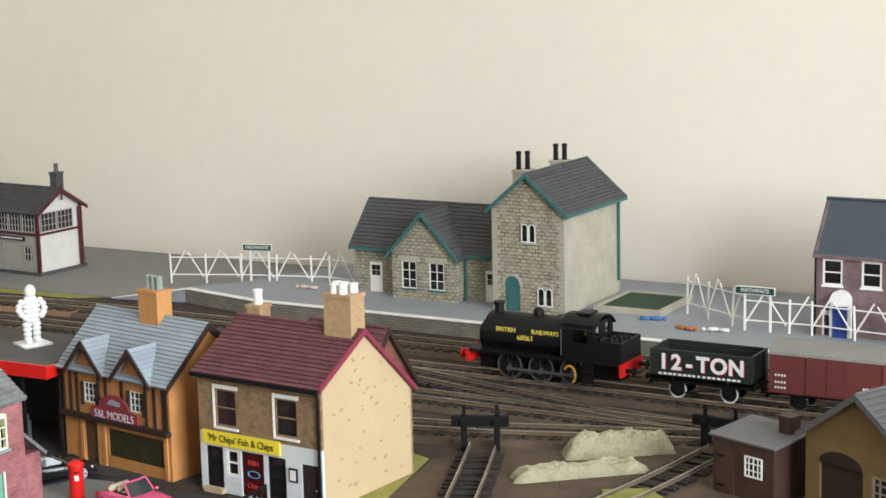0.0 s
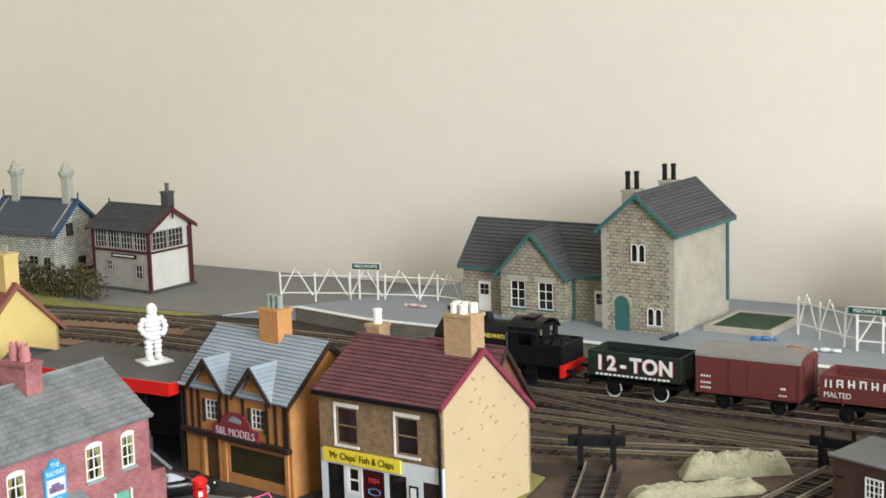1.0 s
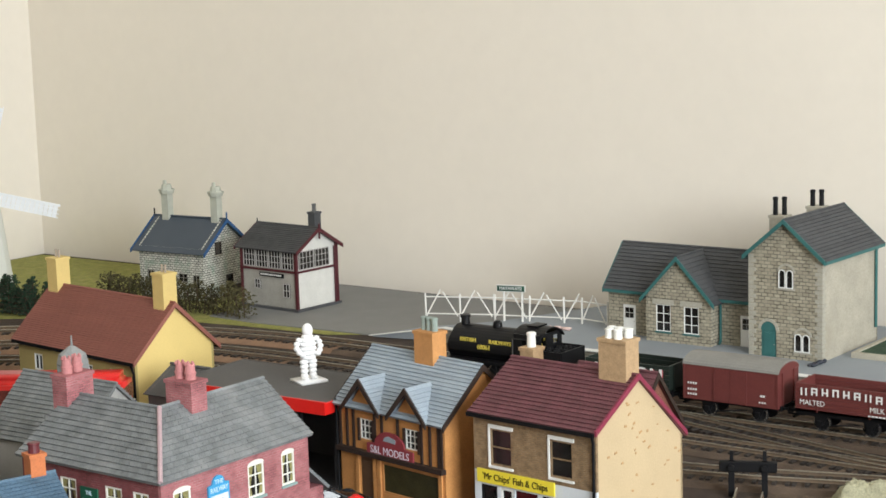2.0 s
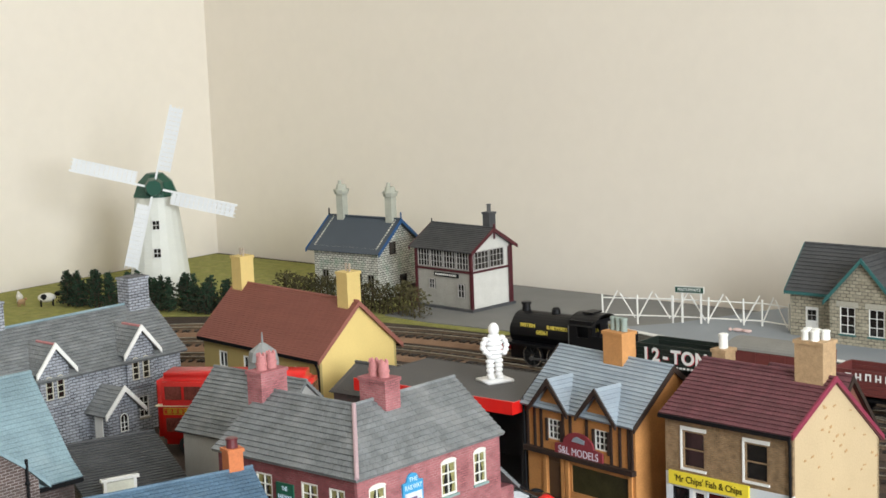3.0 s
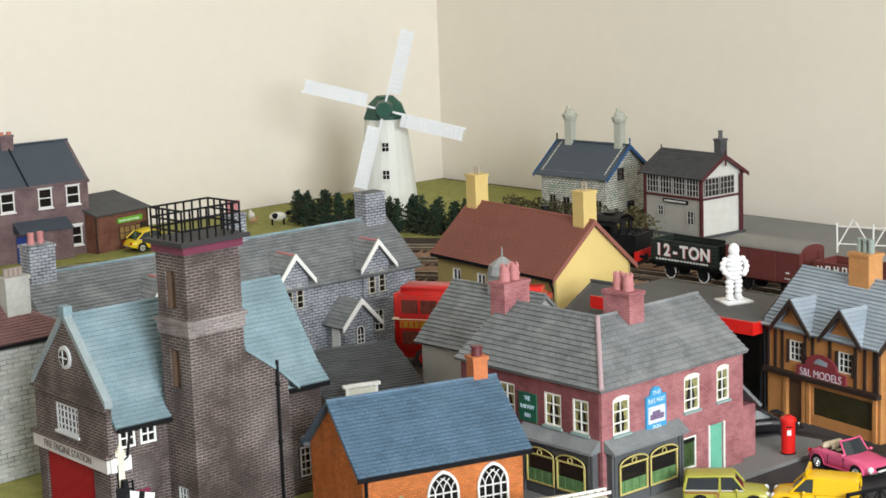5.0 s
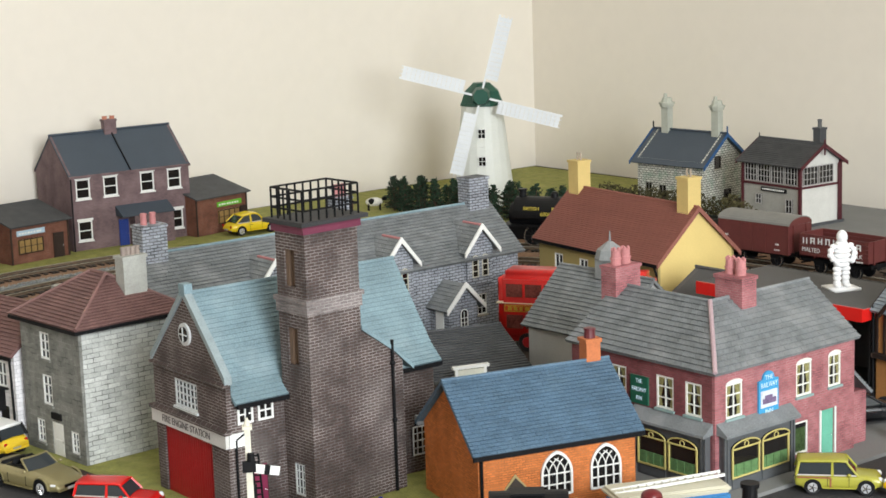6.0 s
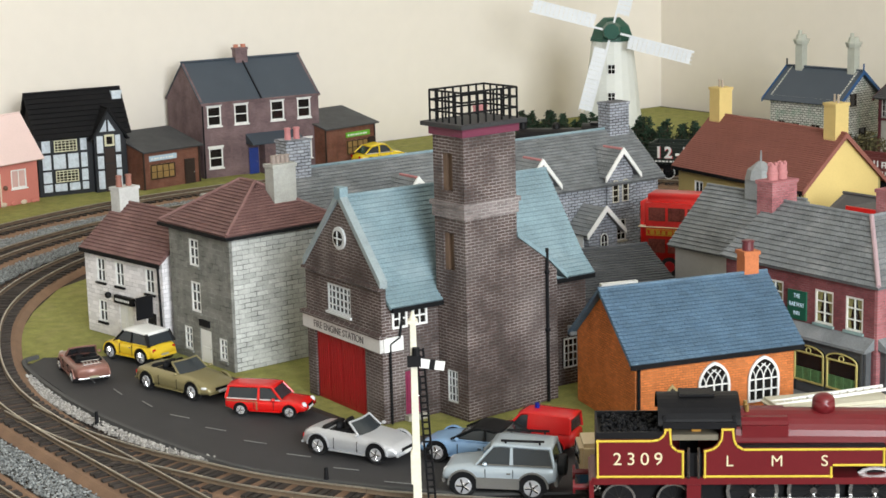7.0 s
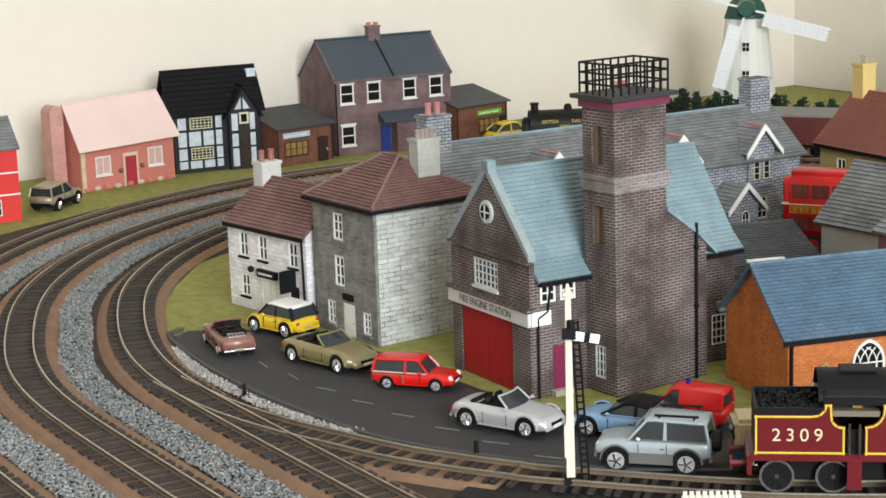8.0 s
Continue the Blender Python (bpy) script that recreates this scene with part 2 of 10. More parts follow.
def prism(bm, poly, axis, a, b, m=None):
    """Extrude a 2D polygon from a to b along an axis: 'x' takes (y, z), 'y' takes (x, z), 'z' takes (x, y)."""
    def at(p, c):
        return {"x": (c, p[0], p[1]), "y": (p[0], c, p[1]), "z": (p[0], p[1], c)}[axis]
    va = [bm.verts.new(at(p, a)) for p in poly]
    vb = [bm.verts.new(at(p, b)) for p in poly]
    k = len(poly)
    bm.faces.new(va)
    bm.faces.new(vb[::-1])
    for i in range(k):
        bm.faces.new((va[i], vb[i], vb[(i + 1) % k], va[(i + 1) % k]))
    if m is not None:
        bmesh.ops.transform(bm, matrix=m, verts=va + vb)
    return va + vb


def cyl(bm, x, y, z0, z1, r0, r1=None, seg=12, m=None):
    r1 = r0 if r1 is None else r1
    g = bmesh.ops.create_cone(bm, cap_ends=True, segments=seg, radius1=r0, radius2=max(r1, 1e-5), depth=z1 - z0, matrix=Matrix.Translation((x, y, (z0 + z1) / 2)))
    if m is not None:
        bmesh.ops.transform(bm, matrix=m, verts=g["verts"])
    return g["verts"]


def rod(bm, p, q, r, seg=6):
    p, q = Vector(p), Vector(q)
    d = q - p
    m = Matrix.Translation((p + q) / 2) @ d.to_track_quat("Z", "Y").to_matrix().to_4x4()
    bmesh.ops.create_cone(bm, cap_ends=True, segments=seg, radius1=r, radius2=r, depth=d.length, matrix=m)


def ball(bm, x, y, z, rx, ry=None, rz=None, seg=10):
    ry, rz = ry or rx, rz or rx
    bmesh.ops.create_uvsphere(bm, u_segments=seg, v_segments=max(6, seg - 2), radius=1, matrix=Matrix.Translation((x, y, z)) @ Matrix.Diagonal((rx, ry, rz, 1)))


def done(name, bm, material, smooth=False):
    bmesh.ops.remove_doubles(bm, verts=bm.verts[:], dist=1e-6)
    bmesh.ops.recalc_face_normals(bm, faces=bm.faces[:])
    me = bpy.data.meshes.new(name)
    bm.to_mesh(me)
    bm.free()
    if material:
        me.materials.append(material)
    if smooth:
        for p in me.polygons:
            p.use_smooth = True
    return me


def part(name, bm, material, parent=None, label="", m=None, smooth=False):
    ob = new(name, done(name, bm, material, smooth))
    if parent is not None:
        ob.parent = parent
    if m is not None:
        ob.matrix_local = m
    if label:
        tagged(ob, label)
    return ob


def thing(name, m, label, category, group="", kind=""):
    ob = new(name)
    ob.empty_display_size = 0.01
    ob.matrix_world = m
    return tagged(ob, label, category, group, kind)


def structure(name, bm, material, label="", m=None):
    ob = part(name, bm, material, None, label, m)
    return tagged(ob, kind="structure", category=name.split("_")[0])


def bevel(bm, w, seg=1):
    bmesh.ops.bevel(bm, geom=bm.edges[:], offset=w, segments=seg, affect="EDGES", clamp_overlap=True)


def wall_cells(bm, u0, u1, z0, z1, holes, depth, face):
    """A wall with openings, from u0 to u1 and z0 to z1, as a grid of blocks; face maps (u, out, z)."""
    us = sorted({u0, u1, *[h[0] for h in holes], *[h[0] + h[2] for h in holes]})
    zs = sorted({z0, z1, *[h[1] for h in holes], *[h[1] + h[3] for h in holes]})
    us = [u for u in us if u0 - 1e-9 <= u <= u1 + 1e-9]
    zs = [z for z in zs if z0 - 1e-9 <= z <= z1 + 1e-9]
    for za, zb in zip(zs, zs[1:]):
        run = None
        for ua, ub in [*zip(us, us[1:]), (None, None)]:
            hole = ua is None or any(h[0] - 1e-9 <= ua and ub <= h[0] + h[2] + 1e-9 and h[1] - 1e-9 <= za and zb <= h[1] + h[3] + 1e-9 for h in holes)
            if hole:
                if run:
                    box(bm, run[0], -depth, za, run[1], 0, zb, face)
                run = None
            else:
                run = (run[0], ub) if run else (ua, ub)


def faces_of(w, d):
    """Face frames of a w by d body: (u to the right, out of the wall, up)."""
    f = Matrix(((1, 0, 0, 0), (0, -1, 0, 0), (0, 0, 1, 0), (0, 0, 0, 1)))
    r = Matrix(((0, 1, 0, w), (1, 0, 0, 0), (0, 0, 1, 0), (0, 0, 0, 1)))
    l = Matrix(((0, -1, 0, 0), (-1, 0, 0, d), (0, 0, 1, 0), (0, 0, 0, 1)))
    b = Matrix(((-1, 0, 0, w), (0, 1, 0, d), (0, 0, 1, 0), (0, 0, 0, 1)))
    return {"f": f, "r": r, "l": l, "b": b}


def window(parent, face, u, z, w, h, bars=(1, 1), frame_mat=None, pane_mat=None, sill=None, lintel=None, arch=False, fr=0.0007, proud=0.0):
    """A recessed window: frame with glazing bars, pane, and sill and lintel where given."""
    frame_mat, pane_mat = frame_mat or WHITE, pane_mat or DARKGLASS
    bm = bmesh.new()
    y0, y1 = -0.0009 + proud, -0.0002 + proud
    box(bm, u, y0, z, u + fr, y1, z + h, face)
    box(bm, u + w - fr, y0, z, u + w, y1, z + h, face)
    box(bm, u + fr, y0, z, u + w - fr, y1, z + fr, face)
    if not arch:
        box(bm, u + fr, y0, z + h - fr, u + w - fr, y1, z + h, face)
    nx, nz = bars
    for i in range(1, nx + 1):
        c = u + w * i / (nx + 1)
        box(bm, c - fr * 0.32, y0, z + fr, c + fr * 0.32, y1 - 0.0001, z + h + (w * 0.2 if arch else -fr), face)
    for i in range(1, nz + 1):
        c = z + h * i / (nz + 1)
        box(bm, u + fr, y0 + 0.0001, c - fr * 0.35, u + w - fr, y1 - 0.0002, c + fr * 0.35, face)
    if arch:
        for k in range(8):
            a, b = math.pi * k / 8, math.pi * (k + 1) / 8
            r, ri = w / 2, w / 2 - fr
            prism(bm, [(u + r + r * math.cos(a), z + h + r * math.sin(a)), (u + r + r * math.cos(b), z + h + r * math.sin(b)),
                       (u + r + ri * math.cos(b), z + h + ri * math.sin(b)), (u + r + ri * math.cos(a), z + h + ri * math.sin(a))], "y", y0, y1, face)
    ob = part("window", bm, frame_mat, parent)
    bm = bmesh.new()
    if arch:
        prism(bm, [(u + 0.0002, z + 0.0002), (u + w - 0.0002, z + 0.0002)] + [(u + w / 2 + (w / 2 - 0.0002) * math.cos(math.pi * k / 10), z + h + (w / 2 - 0.0002) * math.sin(math.pi * k / 10)) for k in range(11)], "y", -0.0017 + proud, -0.0011 + proud, face)
    else:
        box(bm, u, -0.0017 + proud, z, u + w, -0.0011 + proud, z + h, face)
    part("pane", bm, pane_mat, ob)
    if sill:
        bm = bmesh.new()
        box(bm, u - 0.0008, -0.0005, z - 0.0013, u + w + 0.0008, 0.0012, z, face)
        part("sill", bm, sill, ob)
    if lintel:
        bm = bmesh.new()
        box(bm, u - 0.0009, -0.0004, z + h, u + w + 0.0009, 0.0007, z + h + 0.0022, face)
        part("lintel", bm, lintel, ob)
    return ob


def door(parent, face, u, z, w, h, material, panels=2, knob=True, proud=0.0, lights=False):
    bm = bmesh.new()
    box(bm, u, -0.0014 + proud, z, u + w, -0.0006 + proud, z + h, face)
    for i in range(panels):
        a = z + h * (0.08 + 0.46 * i * 2 / panels)
        box(bm, u + w * 0.15, -0.0006 + proud, a, u + w * 0.85, -0.0003 + proud, a + h * 0.8 / panels, face)
    ob = part("door", bm, material, parent)
    if lights:
        bm = bmesh.new()
        for i in range(2):
            for k in range(2):
                box(bm, u + w * (0.18 + 0.34 * i), -0.0002 + proud, z + h * (0.56 + 0.18 * k), u + w * (0.48 + 0.34 * i), 0.0001 + proud, z + h * (0.72 + 0.18 * k), face)
        part("pane", bm, DARKGLASS, ob)
    if knob:
        bm = bmesh.new()
        ball(bm, 0, 0, 0, 0.0005, seg=6)
        bmesh.ops.transform(bm, matrix=face @ Matrix.Translation((u + w * 0.85, -0.0002 + proud, z + h * 0.45)), verts=bm.verts[:])
        part("handle", bm, CHROME, ob)
    return ob


def clad(roof, material, a, b, c, d, courses, cols=0, step=0.00042, thick=0.0009, name="roof_course", pick=0):
    """Overlapping courses on the quad a-b (eaves) to d-c (ridge): tilted slabs, or single slates where cols is given (objects of their own with pick)."""
    av, af = [], []
    a, b, c, d = (Vector(v) for v in (a, b, c, d))
    nrm = (b - a).cross(d - a).normalized()
    if nrm.z < 0:
        nrm = -nrm
    rng = random.Random(courses * 7 + cols)
    for i in range(courses):
        single = i < pick
        f0, f1 = i / courses, min(1.0, (i + 1.18) / courses)
        p0, p1, q0, q1 = a.lerp(d, f0), b.lerp(c, f0), a.lerp(d, f1), b.lerp(c, f1)
        cuts = [0.0, 1.0]
        if cols:
            off = (0.5 / cols) * (i % 2)
            cuts = sorted({0.0, 1.0, *[round(min(1, max(0, j / cols + off)), 5) for j in range(cols + 1)]})
        w = (p1 - p0).length or 1
        for u0, u1 in zip(cuts, cuts[1:]):
            if u1 - u0 < 1e-4:
                continue
            e = 0.00011 / w if cols else 0
            lift = step + (rng.uniform(0, 0.00025) if cols else rng.uniform(0, 0.0001))
            lo = [p0.lerp(p1, u0 + e), p0.lerp(p1, u1 - e)]
            hi = [q0.lerp(q1, u0 + e), q0.lerp(q1, u1 - e)]
            o = len(av) if cols and not single else 0
            pts = [lo[0] + nrm * (thick + lift), lo[1] + nrm * (thick + lift), hi[1] + nrm * thick * 0.6, hi[0] + nrm * thick * 0.6, lo[0], lo[1], hi[1], hi[0]]
            fs = [(o, o + 1, o + 2, o + 3), (o + 7, o + 6, o + 5, o + 4)] + [(o + j, o + 4 + j, o + 4 + (j + 1) % 4, o + (j + 1) % 4) for j in range(4)]
            if cols and not single:
                av += pts
                af += fs
                continue
            me = bpy.data.meshes.new(name)
            me.from_pydata(pts, [], fs)
            me.materials.append(material)
            ob = new("slate" if single else name, me)
            ob.parent = roof
    if av:
        me = bpy.data.meshes.new("slating")
        me.from_pydata(av, [], af)
        me.materials.append(material)
        ob = new("slating", me)
        ob.parent = roof
        tagged(ob, kind="stuff")


def deck(parent, material, quads, name="roof", thick=0.0008):
    """The boarding under the courses: thin slabs below the given quads."""
    bm = bmesh.new()
    for q in quads:
        vs = [Vector(p) for p in q]
        n = (vs[1] - vs[0]).cross(vs[-1] - vs[0]).normalized()
        if n.z < 0:
            n = -n
        top = [bm.verts.new(p - n * 0.00005) for p in vs]
        bot = [bm.verts.new(p - n * thick) for p in vs]
        bm.faces.new(top)
        bm.faces.new(bot[::-1])
        for j in range(len(vs)):
            bm.faces.new((top[j], bot[j], bot[(j + 1) % len(vs)], top[(j + 1) % len(vs)]))
    return part(name, bm, material, parent)


def strip(roof, p, q, r, material, name="ridge_tile"):
    bm = bmesh.new()
    rod(bm, p, q, r, 8)
    return part(name, bm, material, roof)


def gable_roof(parent, w, d, eave, ridge, material, over=0.003, over_x=0.002, courses=12, cols=0, axis="x", x0=0.0, y0=0.0, ridge_mat=None, verge=None, name="roof", jitter=0.0, fascia=None, picks=(0, 0)):
    """A pitched roof over a w by d body at (x0, y0): ridge along x or y."""
    A = lambda x, y, z: (x + x0, y + y0, z)
    if axis == "x":
        k = (ridge - eave) / (d / 2)
        e = eave - k * over
        L, Rr = -over_x, w + over_x
        q1 = [A(L, -over, e), A(Rr, -over, e), A(Rr, d / 2, ridge), A(L, d / 2, ridge)]
        q2 = [A(Rr, d + over, e), A(L, d + over, e), A(L, d / 2, ridge), A(Rr, d / 2, ridge)]
        rp, rq = A(L, d / 2, ridge + 0.0009), A(Rr, d / 2, ridge + 0.0009)
    else:
        k = (ridge - eave) / (w / 2)
        e = eave - k * over
        F, B = -over_x, d + over_x
        q1 = [A(-over, B, e), A(-over, F, e), A(w / 2, F, ridge), A(w / 2, B, ridge)]
        q2 = [A(w + over, F, e), A(w + over, B, e), A(w / 2, B, ridge), A(w / 2, F, ridge)]
        rp, rq = A(w / 2, F, ridge + 0.0009), A(w / 2, B, ridge + 0.0009)
    roof = deck(parent, material, [q1, q2], name)
    for q, n in zip((q1, q2), picks):
        if courses:
            clad(roof, material, *q, courses, cols, pick=n)
    strip(roof, rp, rq, 0.0011, ridge_mat or material)
    if verge:
        t = 0.0011
        if axis == "x":
            for n, x in (("bargeboard", L - t), ("bargeboard", Rr)):
                bm = bmesh.new()
                for s in (0, 1):
                    y1 = -over if s == 0 else d + over
                    prism(bm, [(y1 + y0, e - 0.0026), (y1 + y0, e + 0.0012), (d / 2 + y0, ridge + 0.0014), (d / 2 + y0, ridge - 0.0026)], "x", x + x0, x + t + x0)
                part(n, bm, verge, roof)
        else:
            for n, y in (("bargeboard", F - t), ("bargeboard", B)):
                bm = bmesh.new()
                for s in (0, 1):
                    x1 = -over if s == 0 else w + over
                    prism(bm, [(x1 + x0, e - 0.0026), (x1 + x0, e + 0.0012), (w / 2 + x0, ridge + 0.0014), (w / 2 + x0, ridge - 0.0026)], "y", y + y0, y + t + y0)
                part(n, bm, verge, roof)
    if fascia:
        for s in (0, 1):
            bm = bmesh.new()
            if axis == "x":
                y = -over if s == 0 else d + over
                box(bm, x0 + L, y0 + y - 0.0006, e - 0.002, x0 + Rr, y0 + y + 0.0006, e + 0.0006)
            else:
                x = -over if s == 0 else w + over
                box(bm, x0 + x - 0.0006, y0 + F, e - 0.002, x0 + x + 0.0006, y0 + B, e + 0.0006)
            part("gutter", bm, fascia, roof)
    return roof


def body(parent, w, d, h, material, holes=None, gable=None, side_mat=None, x0=0.0, y0=0.0, thick=0.002, axis="x", z0=0.0):
    """Four walls with openings; gable=ridge height adds gable triangles on the ends of the ridge axis."""
    fs = faces_of(w, d)
    T = Matrix.Translation((x0, y0, 0))
    holes = holes or {}
    for key, length in (("f", w), ("r", d), ("l", d), ("b", w)):
        bm = bmesh.new()
        inset = 0.0 if key in "fb" else thick
        wall_cells(bm, inset, length - inset, z0, h, holes.get(key, []), thick, T @ fs[key])
        ends = (key in "rl") if axis == "x" else (key in "fb")
        if gable and ends:
            prism(bm, [(0, h), (length, h), (length / 2, gable)], "y", -thick, 0, T @ fs[key])
        part("wall", bm, (side_mat or {}).get(key, material), parent)
    bm = bmesh.new()
    box(bm, thick * 1.5 + x0, thick * 1.5 + y0, z0, w - thick * 1.5 + x0, d - thick * 1.5 + y0, h - 0.002)
    part("inner_box", bm, BLACK, parent)
    return {k: T @ v for k, v in fs.items()}


def chimney(parent, x, y, z0, z1, sx, sy, material, pots=(), pot_mat=None, pot_h=0.007, pot_r=0.0022, cap=True):
    bm = bmesh.new()
    box(bm, x - sx / 2, y - sy / 2, z0, x + sx / 2, y + sy / 2, z1 - 0.002)
    if cap:
        box(bm, x - sx / 2 - 0.0007, y - sy / 2 - 0.0007, z1 - 0.002, x + sx / 2 + 0.0007, y + sy / 2 + 0.0007, z1)
    ch = part("chimney", bm, material, parent)
    for px, py in pots:
        bm = bmesh.new()
        cyl(bm, x + px, y + py, z1, z1 + pot_h, pot_r, pot_r * 0.88, 12)
        cyl(bm, x + px, y + py, z1 + pot_h * 0.82, z1 + pot_h * 0.96, pot_r * 1.08, pot_r * 1.08, 12)
        part("chimney_pot", bm, pot_mat or CLAY, ch)
    return ch


def pipe(parent, pts, r, material, name="drainpipe"):
    bm = bmesh.new()
    for p, q in zip(pts, pts[1:]):
        rod(bm, p, q, r, 8)
    return part(name, bm, material, parent)


def lettering(parent, text, face, u, out, z, size, material, name="lettering", align="CENTER", squash=1.0, depth=0.0001, bold=0.0):
    cu = bpy.data.curves.new(name, "FONT")
    cu.body, cu.size, cu.align_x, cu.align_y, cu.extrude = text, size, align, "CENTER", depth
    cu.offset = bold
    tmp = new("letter_source", cu)
    dg = bpy.context.evaluated_depsgraph_get()
    me = bpy.data.meshes.new_from_object(tmp.evaluated_get(dg))
    bpy.data.objects.remove(tmp)
    bpy.data.curves.remove(cu)
    me.transform(face @ Matrix.Translation((u, out, z)) @ Matrix.Rotation(radians(90), 4, "X") @ Matrix.Diagonal((squash, 1, -1 if face.to_3x3().determinant() < 0 else 1, 1)))
    me.materials.clear()
    me.materials.append(material)
    ob = new(name, me)
    ob.parent = parent
    return ob


# ---- room ----
WALL_Y, WALL_X = 0.044, -0.035
FLOOR_Z = -0.75
CARPET = mat("beige_carpet", (0.26, 0.22, 0.17), 0.95, 0.1, 8, 0.3, fine=300)
CEIL = mat("white_ceiling", (0.82, 0.81, 0.78), 0.9, 0.02, 3, 0.02, fine=50)
bm = bmesh.new()
box(bm, WALL_X - 0.1, WALL_Y, FLOOR_Z, 3.3, WALL_Y + 0.1, 1.65)
structure("wall_north", bm, CREAM, "cream emulsion painted room wall")
bm = bmesh.new()
box(bm, WALL_X - 0.1, -3.2, FLOOR_Z, WALL_X, WALL_Y, 1.65)
structure("wall_west", bm, CREAM, "cream emulsion painted room wall")
bm = bmesh.new()
box(bm, WALL_X - 0.1, -3.3, FLOOR_Z, 3.3, -3.2, 1.65)
structure("wall_south", bm, CREAM, "cream painted wall")
bm = bmesh.new()
east = Matrix(((0, 1, 0, 3.2), (1, 0, 0, -3.2), (0, 0, 1, 0), (0, 0, 0, 1)))
wall_cells(bm, 0, 3.22, FLOOR_Z, 1.65, [(1.10, 0.20, 1.15, 1.10)], -0.1, east)
structure("wall_east", bm, CREAM, "cream painted wall with a window opening")
bm = bmesh.new()
box(bm, WALL_X - 0.1, -3.3, 1.65, 3.3, 0.12, 1.75)
structure("ceiling", bm, CEIL, "plain white ceiling")
bm = bmesh.new()
box(bm, WALL_X - 0.1, -3.3, FLOOR_Z - 0.1, 3.3, 0.12, FLOOR_Z)
structure("floor", bm, CARPET, "beige carpeted floor")
wl = area("window_daylight", look((3.19, -1.5, 0.75), (0.6, -0.75, 0.05)), 1.15, 1.10, 90, (0.92, 0.97, 1.0))

# ---- baseboard and ground ----
bm = bmesh.new()
box(bm, WALL_X + 0.001, -1.62, -0.02, 2.0, WALL_Y - 0.001, -0.0005)
structure("ground", bm, EARTH, "brown scatter covered baseboard of the layout")
tbl = thing("trestle_table", Matrix.Translation((0, 0, FLOOR_Z)), "plain wooden table under the layout", "table")
WOODT = mat("pine_wood", (0.36, 0.24, 0.13), 0.6, 0.2, 12, 0.2)
bm = bmesh.new()
box(bm, 0.002, -1.6, 0.70, 1.98, 0.0, 0.73)
part("tabletop", bm, WOODT, tbl)
for x, y in ((0.06, -0.08), (1.9, -0.08), (0.06, -1.52), (1.9, -1.52)):
    bm = bmesh.new()
    box(bm, x - 0.03, y - 0.03, 0, x + 0.03, y + 0.03, 0.70)
    part("leg", bm, WOODT, tbl)


def sheet(name, poly, z, material, label, thick=0.0012, kind="structure"):
    bm = bmesh.new()
    prism(bm, poly, "z", z - thick, z)
    return tagged(part(name, bm, material, None, label), kind=kind, category=name)


# ---- track ----
CX, CY = 0.638, -0.718


def arc(cx, cy, r, a0, a1, step=0.004):
    n = max(2, int(abs(a1 - a0) * r / step))
    return [(cx + r * math.cos(a0 + (a1 - a0) * i / n), cy + r * math.sin(a0 + (a1 - a0) * i / n)) for i in range(n + 1)]


def line(p, q, step=0.004):
    n = max(1, int(math.dist(p, q) / step))
    return [(p[0] + (q[0] - p[0]) * i / n, p[1] + (q[1] - p[1]) * i / n) for i in range(n + 1)]


def curve_through(pts, step=0.004):
    """A smooth way through a few points (Catmull-Rom)."""
    out = []
    P = [pts[0], *pts, pts[-1]]
    for i in range(1, len(P) - 2):
        p0, p1, p2, p3 = (np.array(P[i + k]) for k in (-1, 0, 1, 2))
        n = max(2, int(np.linalg.norm(p2 - p1) / step))
        for k in range(n):
            t = k / n
            out.append(tuple(0.5 * (2 * p1 + (p2 - p0) * t + (2 * p0 - 5 * p1 + 4 * p2 - p3) * t * t + (3 * p1 - p0 - 3 * p2 + p3) * t ** 3)))
    return out + [tuple(pts[-1])]


def offset(path, d):
    out = []
    for i, p in enumerate(path):
        a, b = path[max(0, i - 1)], path[min(len(path) - 1, i + 1)]
        l = math.dist(a, b) or 1
        out.append((p[0] - (b[1] - a[1]) / l * d, p[1] + (b[0] - a[0]) / l * d))
    return out


def sweep(path, profile):
    """A profile of (across, z) swept along a plan path."""
    bm = bmesh.new()
    lines = [[bm.verts.new((x, y, z)) for x, y in offset(path, a)] for a, z in profile]
    k = len(lines)
    for j in range(k):
        A, B = lines[j], lines[(j + 1) % k]
        for i in range(len(path) - 1):
            bm.faces.new((A[i], A[i + 1], B[i + 1], B[i]))
    bm.faces.new([l[0] for l in lines])
    bm.faces.new([l[-1] for l in lines][::-1])
    return bm


def boxes_mesh(name, items, material):
    """Many small oriented blocks (x, y, z, yaw, length, width, height) in one mesh."""
    v, f = [], []
    for x, y, z, a, lx, ly, lz in items:
        c, s = math.cos(a), math.sin(a)
        o = len(v)
        for dz in (0, lz):
            for dx, dy in ((-lx / 2, -ly / 2), (lx / 2, -ly / 2), (lx / 2, ly / 2), (-lx / 2, ly / 2)):
                v.append((x + dx * c - dy * s, y + dx * s + dy * c, z + dz))
        f += [(o, o + 3, o + 2, o + 1), (o + 4, o + 5, o + 6, o + 7)] + [(o + i, o + (i + 1) % 4, o + 4 + (i + 1) % 4, o + 4 + i) for i in range(4)]
    me = bpy.data.meshes.new(name)
    me.from_pydata(v, [], f)
    me.materials.append(material)
    return new(name, me)


